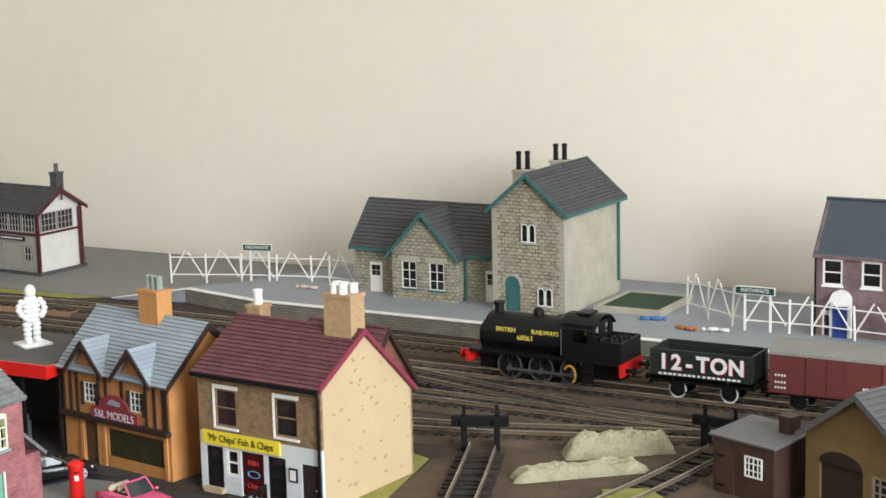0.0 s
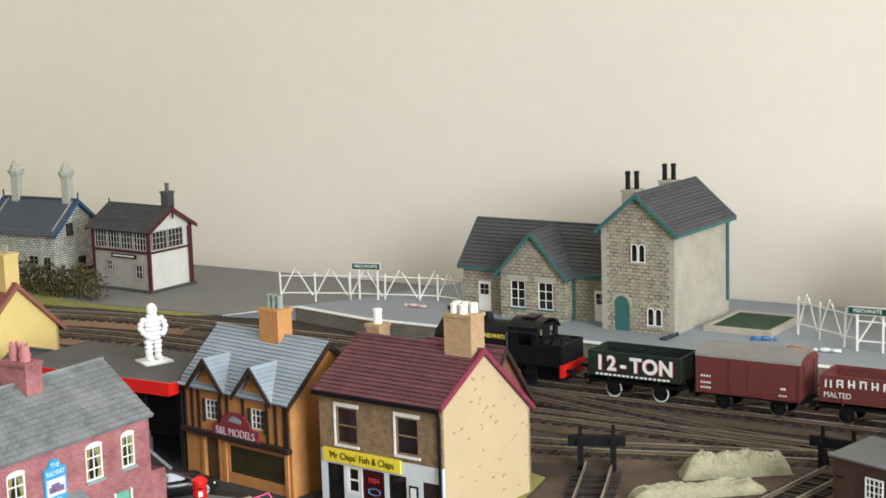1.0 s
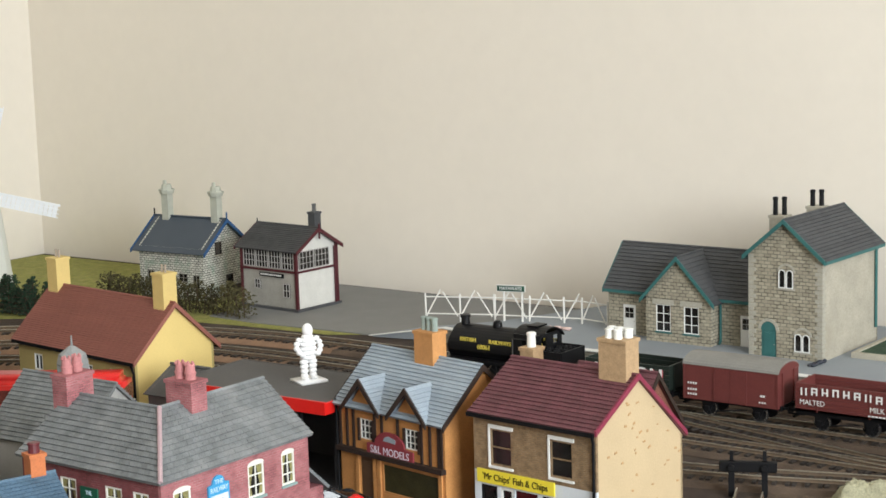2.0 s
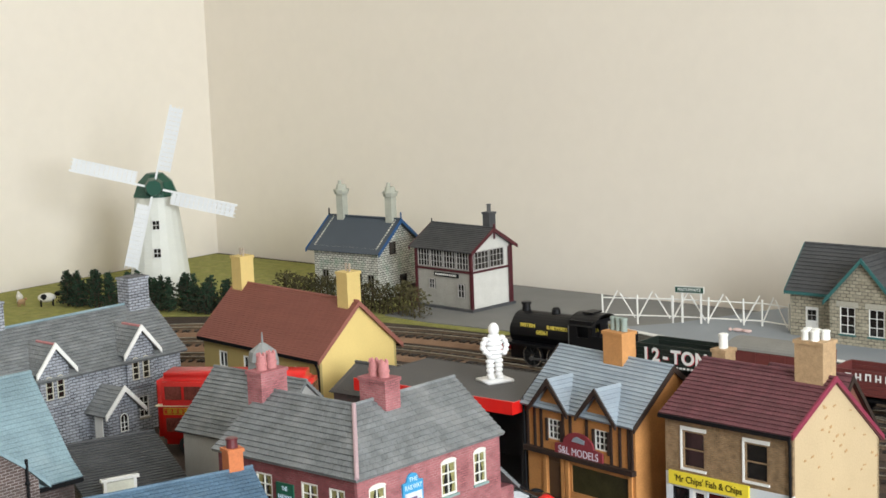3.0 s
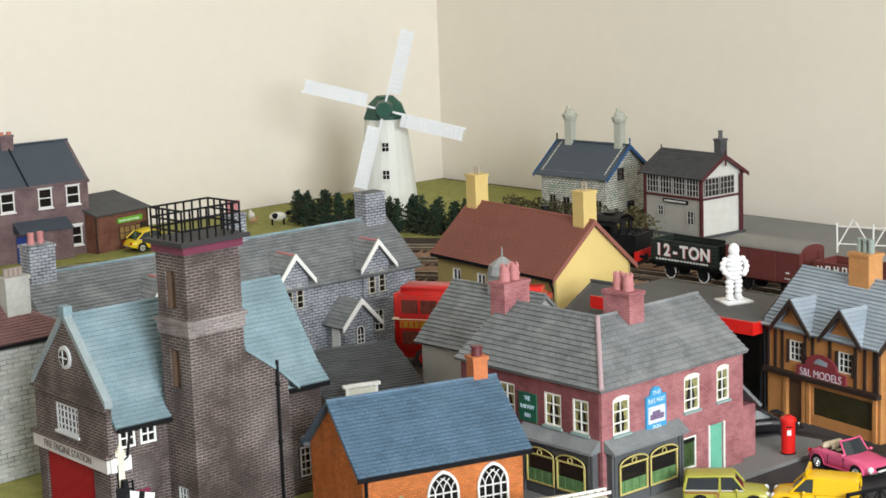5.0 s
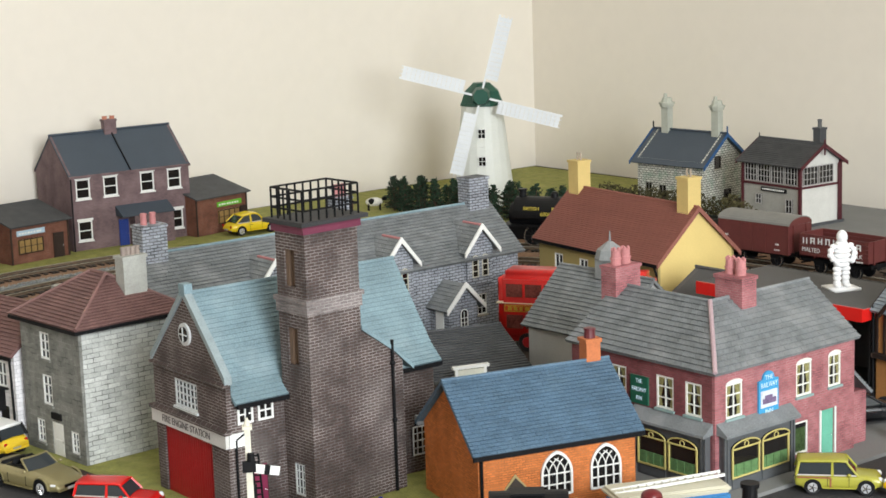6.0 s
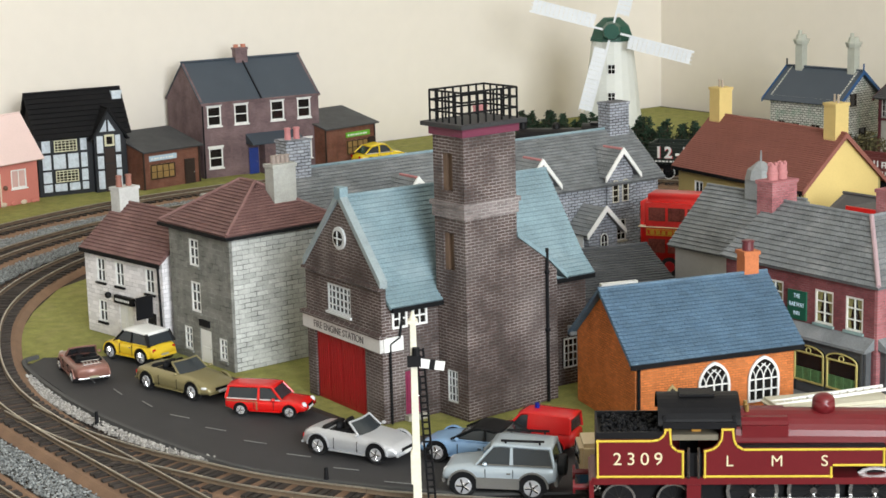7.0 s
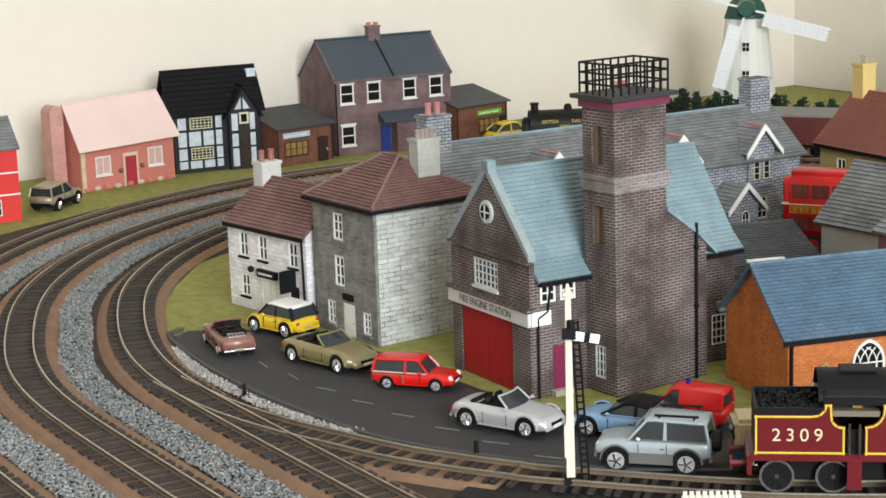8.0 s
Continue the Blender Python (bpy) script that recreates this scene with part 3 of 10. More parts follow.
def track(path, label, foam=True, z=0.0, half=0.0235, bed=None):
    tr = thing("railway_track", Matrix.Identity(4), label, "railway track", "model railway tracks")
    if foam:
        part("underlay", sweep(path, [(-half, z), (half, z), (half - 0.004, z + 0.003), (-half + 0.004, z + 0.003)]), bed or FOAM, tr, "brown underlay")
    zt = z + 0.003
    for s in (-1, 1):
        m = 0.00825 * s
        rl = part("rail", sweep(path, [(m - 0.0007, zt + 0.0014), (m + 0.0007, zt + 0.0014), (m + 0.00026, zt + 0.002), (m + 0.00032, zt + 0.0034), (m - 0.00032, zt + 0.0034), (m - 0.00026, zt + 0.002)]), RAIL_WEB, tr, "rust painted rail")
        part("rail_head", sweep(path, [(m - 0.00042, zt + 0.0034), (m + 0.00042, zt + 0.0034), (m + 0.00038, zt + 0.0040), (m - 0.00038, zt + 0.0040)]), RAIL, rl)
    acc, items = 0.0, []
    for p, q in zip(path, path[1:]):
        d = math.dist(p, q)
        acc += d
        if acc >= 0.0066:
            acc -= 0.0066
            items.append((q[0], q[1], zt, math.atan2(q[1] - p[1], q[0] - p[0]), 0.0027, 0.030, 0.0014))
    ob = boxes_mesh("sleeper_bed", items, SLEEPER)
    ob.parent = tr
    tagged(ob, kind="stuff")
    return tr


BEND = math.radians(249)         # the curve runs straight here for a short way
CX2, CY2 = 0.71, -0.7455         # centre of the rest of the curve


def squeeze(a):
    """The hand-laid curve runs a little inside its circle round the far corner of the town."""
    def ease(d, lo, hi):
        k = min(1.0, max(0.0, (d - lo) / (hi - lo)))
        return k * k * (3 - 2 * k)
    d = math.degrees(a)
    return -0.0155 * ease(d, 158, 212) * (1 - ease(d, 226, 270))


def bent_arc(cx, cy, r, a0, a1):
    n = int((a1 - a0) * r / 0.004)
    turns = [a0 + (a1 - a0) * i / n for i in range(n + 1)]
    return [(cx + (r + squeeze(a)) * math.cos(a), cy + (r + squeeze(a)) * math.sin(a)) for a in turns]


def oval(r, x_back, x_front):
    a = bent_arc(CX, CY, r, math.pi / 2, BEND)
    b = bent_arc(CX2, CY2, r, BEND, math.pi * 1.5)
    way = line((x_back, CY + r), (CX, CY + r)) + a[1:] + line(a[-1], b[0])[1:] + b[1:] + line((CX2, CY2 - r), (x_front, CY2 - r))[1:]
    pts = np.array(way)
    for _ in range(4):   # ease the joints between the pieces
        pad = np.concatenate([np.repeat(pts[:1], 10, 0), pts, np.repeat(pts[-1:], 10, 0)])
        mean = np.stack([np.convolve(pad[:, k], np.ones(21) / 21, "valid") for k in (0, 1)], 1)
        mean[:11], mean[-11:] = pts[:11], pts[-11:]
        pts = mean
    return [tuple(float(v) for v in q) for q in pts]


way = oval(0.505, 1.95, 1.5)
cut = sum(1 for q in way[:400] if q[0] > 0.66)
track(way[:cut + 1], "outer straight track on dark weathered bedding", bed=BED_DARK)
track(way[cut:], "outer curved track on brown foam with dark sleepers")
way = oval(0.438, 1.95, 1.5)
cut = sum(1 for q in way[:400] if q[0] > 0.66)
track(way[:cut + 1], "middle straight track on dark weathered bedding", bed=BED_DARK)
track(way[cut:], "middle curved track on brown foam with dark sleepers")
way = oval(0.371, 1.95, 1.5)
cut = sum(1 for q in way[:400] if q[0] > 0.66)
track(way[:cut + 1], "inner straight track on dark weathered bedding", bed=BED_DARK, half=0.0215)
track(way[cut:], "inner curved track on brown foam with dark sleepers", half=0.0215)
track(curve_through([(0.86, -0.423), (1.02, -0.421), (1.12, -0.408), (1.22, -0.378), (1.31, -0.354), (1.40, -0.347)]), "yard track joining the next line through points", z=-0.0005, bed=BED_DARK)
track(curve_through([(0.70, -1.1155), (0.76, -1.1135), (0.81, -1.1045), (0.8485, -1.0922), (0.882, -1.0808), (0.9097, -1.067), (0.935, -1.052)]), "branch track leaving the curve through a set of points", z=-0.0005, half=0.0195)
track(curve_through([(0.935, -1.052), (0.956, -1.038), (1.028, -0.975), (1.092, -0.890), (1.156, -0.784), (1.225, -0.64)]), "branch track on shade-darkened cinders in front of the town", foam=False, z=-0.0005)
track(curve_through([(1.1605, -0.4285), (1.1656, -0.4415), (1.184, -0.487), (1.2019, -0.533), (1.235, -0.617)]), "short siding ending at a buffer stop", foam=False, z=-0.0026)
track(curve_through([(1.295, -0.375), (1.285, -0.45), (1.27, -0.53), (1.25, -0.62)]), "short siding ending at a buffer stop", foam=False, z=-0.0026)
# crossovers in the yard
track(curve_through([(0.86, -0.28), (0.98, -0.288), (1.10, -0.315), (1.22, -0.341), (1.34, -0.347)]), "crossover track between two yard lines", foam=False)


def chippings(name, label, spots, material, zmax=0.002, size=0.00115):
    """Loose stone chippings: irregular eight-sided grains."""
    v, f = [], []
    rng = random.Random(5)
    for x, y in spots:
        s = size * rng.uniform(0.5, 1.25)
        z = rng.uniform(0, zmax)
        a = rng.uniform(0, 6.3)
        c, sn = math.cos(a) * s, math.sin(a) * s
        o = len(v)
        v += [(x + c, y + sn, z), (x - sn * 0.8, y + c * 0.8, z + rng.uniform(-0.3, 0.3) * s), (x - c, y - sn, z), (x + sn * 0.8, y - c * 0.8, z), (x + rng.uniform(-.4, .4) * s, y, z + s * 0.75), (x, y, z - s * 0.5)]
        f += [(o, o + 1, o + 4), (o + 1, o + 2, o + 4), (o + 2, o + 3, o + 4), (o + 3, o, o + 4), (o + 1, o, o + 5), (o + 2, o + 1, o + 5), (o + 3, o + 2, o + 5), (o, o + 3, o + 5)]
    me = bpy.data.meshes.new(name)
    me.from_pydata(v, [], f)
    me.materials.append(material)
    return tagged(new(name, me), label, "gravel", kind="stuff")


def ring_spots(r0, r1, a0, a1, n, seed, x_end=None):
    rng = random.Random(seed)
    out = []
    rm = (r0 + r1) / 2
    d = math.dist((CX, CY), (CX2, CY2))
    parts = [rm * (BEND - a0), d, rm * (a1 - BEND), (x_end or CX2) - CX2]
    for _ in range(int(n * sum(parts) / (rm * (a1 - a0)))):
        q, r = rng.uniform(0, sum(parts)), rng.uniform(r0, r1)
        if q < parts[0]:
            a = a0 + q / rm
            r += squeeze(a)
            out.append((CX + r * math.cos(a), CY + r * math.sin(a)))
        elif q < parts[0] + d:
            k = (q - parts[0]) / d
            r += squeeze(BEND)
            out.append((CX + (CX2 - CX) * k + r * math.cos(BEND), CY + (CY2 - CY) * k + r * math.sin(BEND)))
        elif q < sum(parts[:3]):
            a = BEND + (q - parts[0] - d) / rm
            r += squeeze(a)
            out.append((CX2 + r * math.cos(a), CY2 + r * math.sin(a)))
        else:
            out.append((CX2 + q - sum(parts[:3]), CY2 - r))
    return out


chippings("gravel", "blue-grey granite chippings between the curved tracks", ring_spots(0.3945, 0.4145, 2.4, 1.5 * math.pi, 19000, 1, 1.0), BALLAST, 0.0024, 0.00095)
chippings("gravel", "blue-grey granite chippings between the curved tracks", ring_spots(0.4615, 0.4815, 2.6, 1.5 * math.pi, 19000, 2, 1.0), BALLAST, 0.0024, 0.00095)
WHITEGRAVEL = mat("pale_chippings", (0.43, 0.41, 0.38), 0.9, 0.2, rand=0.7)

# ---- roads, grass and platform ----
sheet("road", [(0.588, -1.052), (0.60, -1.068), (0.70, -1.079), (0.80, -1.074), (0.87, -1.058), (0.95, -1.008), (1.0, -0.945), (1.06, -0.862), (1.12, -0.76), (1.2, -0.62), (1.2, -0.578),
              (1.04, -0.578), (1.0, -0.60), (1.0, -0.775), (0.95, -0.80), (0.96, -0.90), (0.87, -0.97), (0.84, -0.985), (0.70, -0.992), (0.62, -1.008)], 0.0, ROADM, "dark grey card road with faint dashes")
sheet("grass", [(0.375, -0.895), (0.412, -0.962), (0.468, -1.006), (0.53, -1.045), (0.588, -1.069), (0.60, -1.055), (0.63, -1.0), (0.70, -0.985), (0.84, -0.98), (0.87, -0.965), (0.95, -0.89), (0.95, -0.74), (0.84, -0.72), (0.6, -0.72), (0.5, -0.85)], -0.0003, GRASS, "green scatter grass round the houses", 0.0005)
sheet("grass", [(-0.03, -1.4), (0.27, -1.2), (0.205, -1.035), (0.155, -0.93), (0.12, -0.82), (0.106, -0.72), (0.108, -0.55), (0.15, -0.45), (0.21, -0.30), (0.36, -0.20), (0.50, -0.178), (0.60, -0.172), (0.64, -0.15), (0.55, -0.12), (0.40, 0.035), (-0.03, 0.035)], 0.0, GRASS, "green scatter grass along the wall")
sheet("grass", [(1.115, -0.45), (1.14, -0.46), (1.16, -0.55), (1.14, -0.62), (1.09, -0.60)], 0.0, GRASS, "green scatter grass beside the shop")
sheet("yard", [(0.44, -0.16), (0.50, -0.165), (0.66, -0.155), (0.72, -0.10), (0.86, -0.05), (0.86, 0.035), (0.44, 0.035)], 0.001, GREYCARD, "grey card yard behind the platform")
sheet("pavement", [(0.62, -0.40), (1.11, -0.40), (1.11, -0.55), (1.0, -0.572), (0.90, -0.575), (0.60, -0.575)], 0.0, ROADM, "grey card paving behind the shops")
sheet("pavement", [(0.90, -0.785), (1.008, -0.785), (1.012, -0.60), (1.0, -0.585), (0.90, -0.60)], 0.0022, GREYCARD, "grey card pavement round the public house", 0.0024)

SANDY = mat("sandy_scatter", (0.085, 0.058, 0.038), 0.95, 0.3, 60, 0.9, fine=1300, dirt=0.4, dirt_colour=(0.16, 0.115, 0.075))
sheet("yard", [(1.142, -0.46), (1.165, -0.425), (1.20, -0.395), (1.30, -0.372), (1.50, -0.372), (1.50, -0.66), (1.20, -0.66), (1.16, -0.55)], -0.0002, SANDY, "pale sandy scatter ground round the sidings", 0.0004)

# Dark debris ground, with the shade round the engine blackened into its colour.
CINDER_SHADE = mat("cinder_ground_with_shade", (0.009, 0.008, 0.007), 0.95, 0.5, 60, 1.0, fine=1300, dirt=0.4, dirt_colour=(0.04, 0.03, 0.022))
sheet("yard", [(0.925, -1.062), (0.94, -1.085), (1.03, -1.03), (1.11, -0.93), (1.18, -0.80), (1.25, -0.65), (1.205, -0.62), (1.125, -0.765), (1.065, -0.865), (1.005, -0.947), (0.955, -1.012)], 0.0012, CINDER_SHADE, "cinder ground round the branch track, blackened for engine shade", 0.0012)

plat = thing("station_platform", Matrix.Identity(4), "blue-grey station platform with white edging", "platform")
edge = [(0.715, -0.150), (0.80, -0.168), (1.9, -0.168)]
bm = bmesh.new()
prism(bm, [(0.715, -0.148), (0.80, -0.166), (1.9, -0.166), (1.9, 0.04), (0.80, 0.04), (0.76, -0.09)], "z", 0.0, 0.0118)
part("side", bm, PLATSIDE, plat)
bm = bmesh.new()
prism(bm, [(0.715, -0.146), (0.80, -0.163), (1.9, -0.163), (1.9, 0.04), (0.80, 0.04), (0.74, -0.10)], "z", 0.0118, 0.0124)
v0 = prism(bm, [(0.645, -0.160), (0.715, -0.146), (0.74, -0.10), (0.66, -0.11)], "z", 0.0, 0.0124)
for v in v0:
    if v.co.x < 0.70 and v.co.z > 0.01:
        v.co.z = 0.0012
part("surface", bm, PLATFORM_M, plat)
bm = bmesh.new()
for p, q in (((0.715, -0.1475), (0.80, -0.166)), ((0.80, -0.166), (1.9, -0.166))):
    prism(bm, [(p[0], p[1] - 0.0012), (q[0], q[1] - 0.0012), (q[0], q[1] + 0.005), (p[0], p[1] + 0.005)], "z", 0.0121, 0.0130)
v0 = prism(bm, [(0.642, -0.162), (0.715, -0.1487), (0.715, -0.1437), (0.645, -0.156)], "z", 0.0121, 0.0130)
for v in v0:
    if v.co.x < 0.70:
        v.co.z -= 0.0112
part("white_edge", bm, WHITE, plat)


# ---- houses along the back wall ----
def label_bars(parent, face, u, out, z, w, h, n, material, name="lettering"):
    """Writing too small to read, as short bars."""
    bm = bmesh.new()
    rng = random.Random(n)
    x = u
    for i in range(n):
        k = w / n
        box(bm, x, out, z, x + k * rng.uniform(0.55, 0.8), out + 0.00015, z + h, face)
        x += k
    return part(name, bm, material, parent)


def arched_lights(parent, face, u, z, w, h):
    """A stone two-light window with pointed heads and a hood."""
    ob = None
    for k in range(2):
        o = window(parent, face, u + k * (w / 2 + 0.0002), z, w / 2 - 0.0004, h, (0, 0), WHITE, DARKGLASS, arch=True, proud=0.0016)
        ob = ob or o
    bm = bmesh.new()
    r = w / 2 + 0.0016
    for i in range(7):
        a, b = math.pi * (0.06 + 0.88 * i / 7), math.pi * (0.06 + 0.88 * (i + 0.9) / 7)
        prism(bm, [(u + w / 2 + r * math.cos(a), z + h + r * math.sin(a)), (u + w / 2 + r * math.cos(b), z + h + r * math.sin(b)), (u + w / 2 + (r - 0.0018) * math.cos(b), z + h + (r - 0.0018) * math.sin(b)), (u + w / 2 + (r - 0.0018) * math.cos(a), z + h + (r - 0.0018) * math.sin(a))], "y", -0.0003, 0.001, face)
    part("hood", bm, QUOIN, ob)
    bm = bmesh.new()
    box(bm, u - 0.001, -0.0003, z - 0.0016, u + w + 0.001, 0.001, z, face)
    part("sill", bm, QUOIN, ob)


def quoins(parent, x, y, z0, z1, sx, sy, step=0.0036):
    z, k = z0, 0
    while z < z1 - step:
        bm = bmesh.new()
        a, b = (0.006, 0.0038) if k % 2 else (0.0038, 0.006)
        box(bm, x - sx * a, y - sy * b, z + 0.0002, x + sx * 0.0006, y + sy * 0.0006, z + step - 0.0002)
        part("quoin", bm, QUOIN, parent)
        z += step
        k += 1


def station():
    st = thing("station_building", pose(0.8545, -0.092, 0.0124), "stone country station with dark slate roofs and teal trim", "station")
    W, D, E, R = 0.1475, 0.062, 0.0425, 0.0745
    f = body(st, W, D, E, STONE, {"f": [(0.0145, 0.0, 0.0125, 0.026), (0.1265, 0.0, 0.012, 0.026)]}, gable=R)
    gable_roof(st, W, D, E, R, SLATE_DK, over=0.004, over_x=0.003, courses=13, fascia=TEALTRIM, verge=TEALTRIM)
    door(st, f["f"], 0.0145, 0, 0.0125, 0.026, WHITE, 1, lights=True)
    door(st, f["f"], 0.1265, 0, 0.012, 0.026, WHITE, 1, lights=True)
    # projecting gable
    gx, gw, gy = 0.0455, 0.0615, -0.014
    bm = bmesh.new()
    F = Matrix.Translation((gx, gy, 0)) @ faces_of(gw, 0.03)["f"]
    holes = [(0.0095, 0.009, 0.0140, 0.023), (0.0360, 0.009, 0.0140, 0.023)]
    wall_cells(bm, 0, gw, 0, 0.040, holes, 0.002, F)
    prism(bm, [(0, 0.040), (gw, 0.040), (gw / 2, 0.0720)], "y", -0.002, 0, F)
    box(bm, gx, gy + 0.002, 0, gx + 0.002, 0.0, 0.040)
    box(bm, gx + gw - 0.002, gy + 0.002, 0, gx + gw, 0.0, 0.040)
    part("gable_wall", bm, STONE, st)
    bm = bmesh.new()
    box(bm, gx + 0.003, gy + 0.003, 0, gx + gw - 0.003, -0.001, 0.04)
    part("inner_box", bm, BLACK, st)
    for u, z, w, h in holes:
        o = window(st, F, u, z, w, h, (1, 2), WHITE, DARKGLASS, sill=TEALTRIM)
        bm = bmesh.new()
        box(bm, u - 0.003, -0.0003, z + h, u + w + 0.003, 0.0009, z + h + 0.0045, F)
        part("lintel", bm, QUOIN, o)
    gable_roof(st, gw, 0.052, 0.040, 0.0730, SLATE_DK, over=0.0045, over_x=0.003, courses=12, axis="y", x0=gx, y0=gy, verge=TEALTRIM, name="gable_roof")
    for x in (gx - 0.002, gx + gw + 0.002):
        pipe(st, [(x, -0.001, 0.038), (x, -0.0012, 0.003), (x, -0.004, 0.001)], 0.0011, TEALTRIM)
    # two-storey house end
    T = Matrix.Translation((0.1465, -0.0225, 0)) @ pose(0, 0, 0, 0, 0, -1.5)
    tw, td, te, tr = 0.064, 0.102, 0.0845, 0.1115
    tower = thing("station_house", pose(0.8545, -0.092, 0.0124) @ T, "two-storey stone station house with steep slate roof", "house")
    f = body(tower, tw, td, te, STONE, {"f": [(0.0105, 0.0, 0.0135, 0.022)]}, gable=tr, axis="y", side_mat={"r": STONE_SM})
    gable_roof(tower, tw, td, te, tr, SLATE_DK, over=0.0045, over_x=0.0035, courses=14, axis="y", verge=TEALTRIM, fascia=TEALTRIM)
    d = door(tower, f["f"], 0.0105, 0, 0.0135, 0.022, TEALTRIM, 1)
    bm = bmesh.new()
    prism(bm, [(0.0105 + 0.00675 + 0.00675 * math.cos(math.pi * k / 10), 0.022 + 0.00675 * math.sin(math.pi * k / 10)) for k in range(11)], "y", -0.0005, 0.0004, f["f"])
    part("door_head", bm, TEALTRIM, tower)
    bm = bmesh.new()
    for k in range(9):
        a, b = math.pi * k / 9, math.pi * (k + 0.9) / 9
        r0, r1, c = 0.0068, 0.0092, 0.01725
        prism(bm, [(c + r1 * math.cos(a), 0.022 + r1 * math.sin(a)), (c + r1 * math.cos(b), 0.022 + r1 * math.sin(b)), (c + r0 * math.cos(b), 0.022 + r0 * math.sin(b)), (c + r0 * math.cos(a), 0.022 + r0 * math.sin(a))], "y", -0.0003, 0.001, f["f"])
    part("door_arch", bm, QUOIN, tower)
    arched_lights(tower, f["f"], 0.0405, 0.0065, 0.0135, 0.0115)
    arched_lights(tower, f["f"], 0.0265, 0.057, 0.013, 0.012)
    quoins(tower, tw, 0.0, 0.0, te, 1, -1)
    quoins(tower, 0.0, 0.0, 0.0, te, -1, -1)
    pipe(tower, [(tw + 0.003, td - 0.004, te - 0.002), (tw + 0.0015, td - 0.006, te - 0.008), (tw + 0.0015, td - 0.006, 0.012)], 0.0013, TEALTRIM)
    chimney(tower, 0.0035, 0.046, te - 0.004, 0.1085, 0.013, 0.013, STONE_SM, ((-0.003, -0.002), (0.003, 0.002)), BLACK, 0.0150, 0.0021)
    chimney(tower, 0.022, 0.076, te, 0.1135, 0.013, 0.013, STONE_SM, ((-0.003, -0.002), (0.003, 0.002)), BLACK, 0.0135, 0.0021)


def signal_box():
    b = thing("signal_box", pose(0.4317, -0.1012, 0, 0, 0, -3.6), "white clapboard signal box with burgundy trim and slate roof", "signal box")
    W, D, E, R = 0.0763, 0.0565, 0.0632, 0.0805
    fs = faces_of(W, D)
    zs = 0.040
    bm = bmesh.new()
    box(bm, 0.0008, 0.0008, 0, W - 0.0008, D - 0.0008, E)
    prism(bm, [(0.0008, E), (D - 0.0008, E), (D / 2, R - 0.001)], "x", 0.0008, W - 0.0008)
    part("wall", bm, BOARD, b)
    # lower front boards are grey, those on both ends white
    for key, ln, mt, z1 in (("f", W, BOARD_GREY, zs), ("r", D, BOARD, zs), ("l", D, BOARD, zs)):
        z = 0.0
        while z < z1 - 0.001:
            bm = bmesh.new()
            prism(bm, [(0.0, z), (0.0011, z), (0.0002, z + 0.0026), (0.0, z + 0.0026)], "x", 0.001, ln - 0.001, fs[key] @ Matrix.Translation((0, -0.0008, 0)))
            part("board", bm, mt, b)
            z += 0.0026
    for x, y in ((0, 0), (W, 0), (W, D), (0, D)):
        bm = bmesh.new()
        box(bm, x - 0.0014, y - 0.0014, 0, x + 0.0014, y + 0.0014, E)
        part("post", bm, BURGUNDY, b)
    bm = bmesh.new()
    box(bm, -0.0015, -0.0015, zs - 0.001, W + 0.0015, -0.0002, zs + 0.001)
    box(bm, W + 0.0002, -0.0015, zs - 0.001, W + 0.0015, D, zs + 0.001)
    part("band", bm, BURGUNDY, b)
    GREYFR = mat("grey_window_frame", (0.42, 0.40, 0.38), 0.6, 0.1)
    for i in range(4):
        window(b, fs["f"], 0.0030 + i * 0.0180, zs + 0.002, 0.0163, 0.018, (3, 2), GREYFR, DARKGLASS, fr=0.0006, proud=0.0012)
    for i in range(2):
        window(b, fs["r"], 0.004 + i * 0.0218, zs + 0.002, 0.0198, 0.018, (3, 2), GREYFR, DARKGLASS, fr=0.0006, proud=0.0014)
    window(b, fs["f"], 0.058, 0.014, 0.009, 0.014, (1, 1), GREYFR, DARKGLASS, proud=0.0016)
    window(b, fs["f"], 0.018, 0.020, 0.008, 0.010, (1, 1), GREYFR, DARKGLASS, proud=0.0016)
    bm = bmesh.new()
    box(bm, 0.026, 0.0012, 0.0335, 0.060, 0.0018, 0.0375, fs["f"])
    sg = part("name_board", bm, BLACK, b)
    label_bars(sg, fs["f"], 0.028, 0.0019, 0.0347, 0.030, 0.0016, 11, WHITE)
    gable_roof(b, W, D, E, R, SLATE_DK, over=0.005, over_x=0.005, courses=14, verge=BURGUNDY)
    bm = bmesh.new()
    box(bm, W + 0.005, D / 2 - 0.0007, R - 0.010, W + 0.0064, D / 2 + 0.0007, R + 0.005)
    part("finial", bm, BURGUNDY, b)
    bm = bmesh.new()
    rod(bm, (-0.005, D / 2, R), (-0.005, D / 2, R + 0.005), 0.0006)
    part("finial", bm, BLACK, b)
    chimney(b, W - 0.012, D / 2 + 0.012, E, 0.0948, 0.009, 0.009, SLATE_DK, ((0, 0),), mat("dark_grey_pot", (0.10, 0.10, 0.10), 0.7), 0.008, 0.0022)
    pipe(b, [(W + 0.0018, D - 0.004, E - 0.003), (W + 0.0018, D - 0.004, 0.002)], 0.0009, BURGUNDY)
    bm = bmesh.new()
    box(bm, -0.003, -0.003, 0, W + 0.003, D + 0.003, 0.0035)
    part("plinth", bm, SLATE_DK, b)


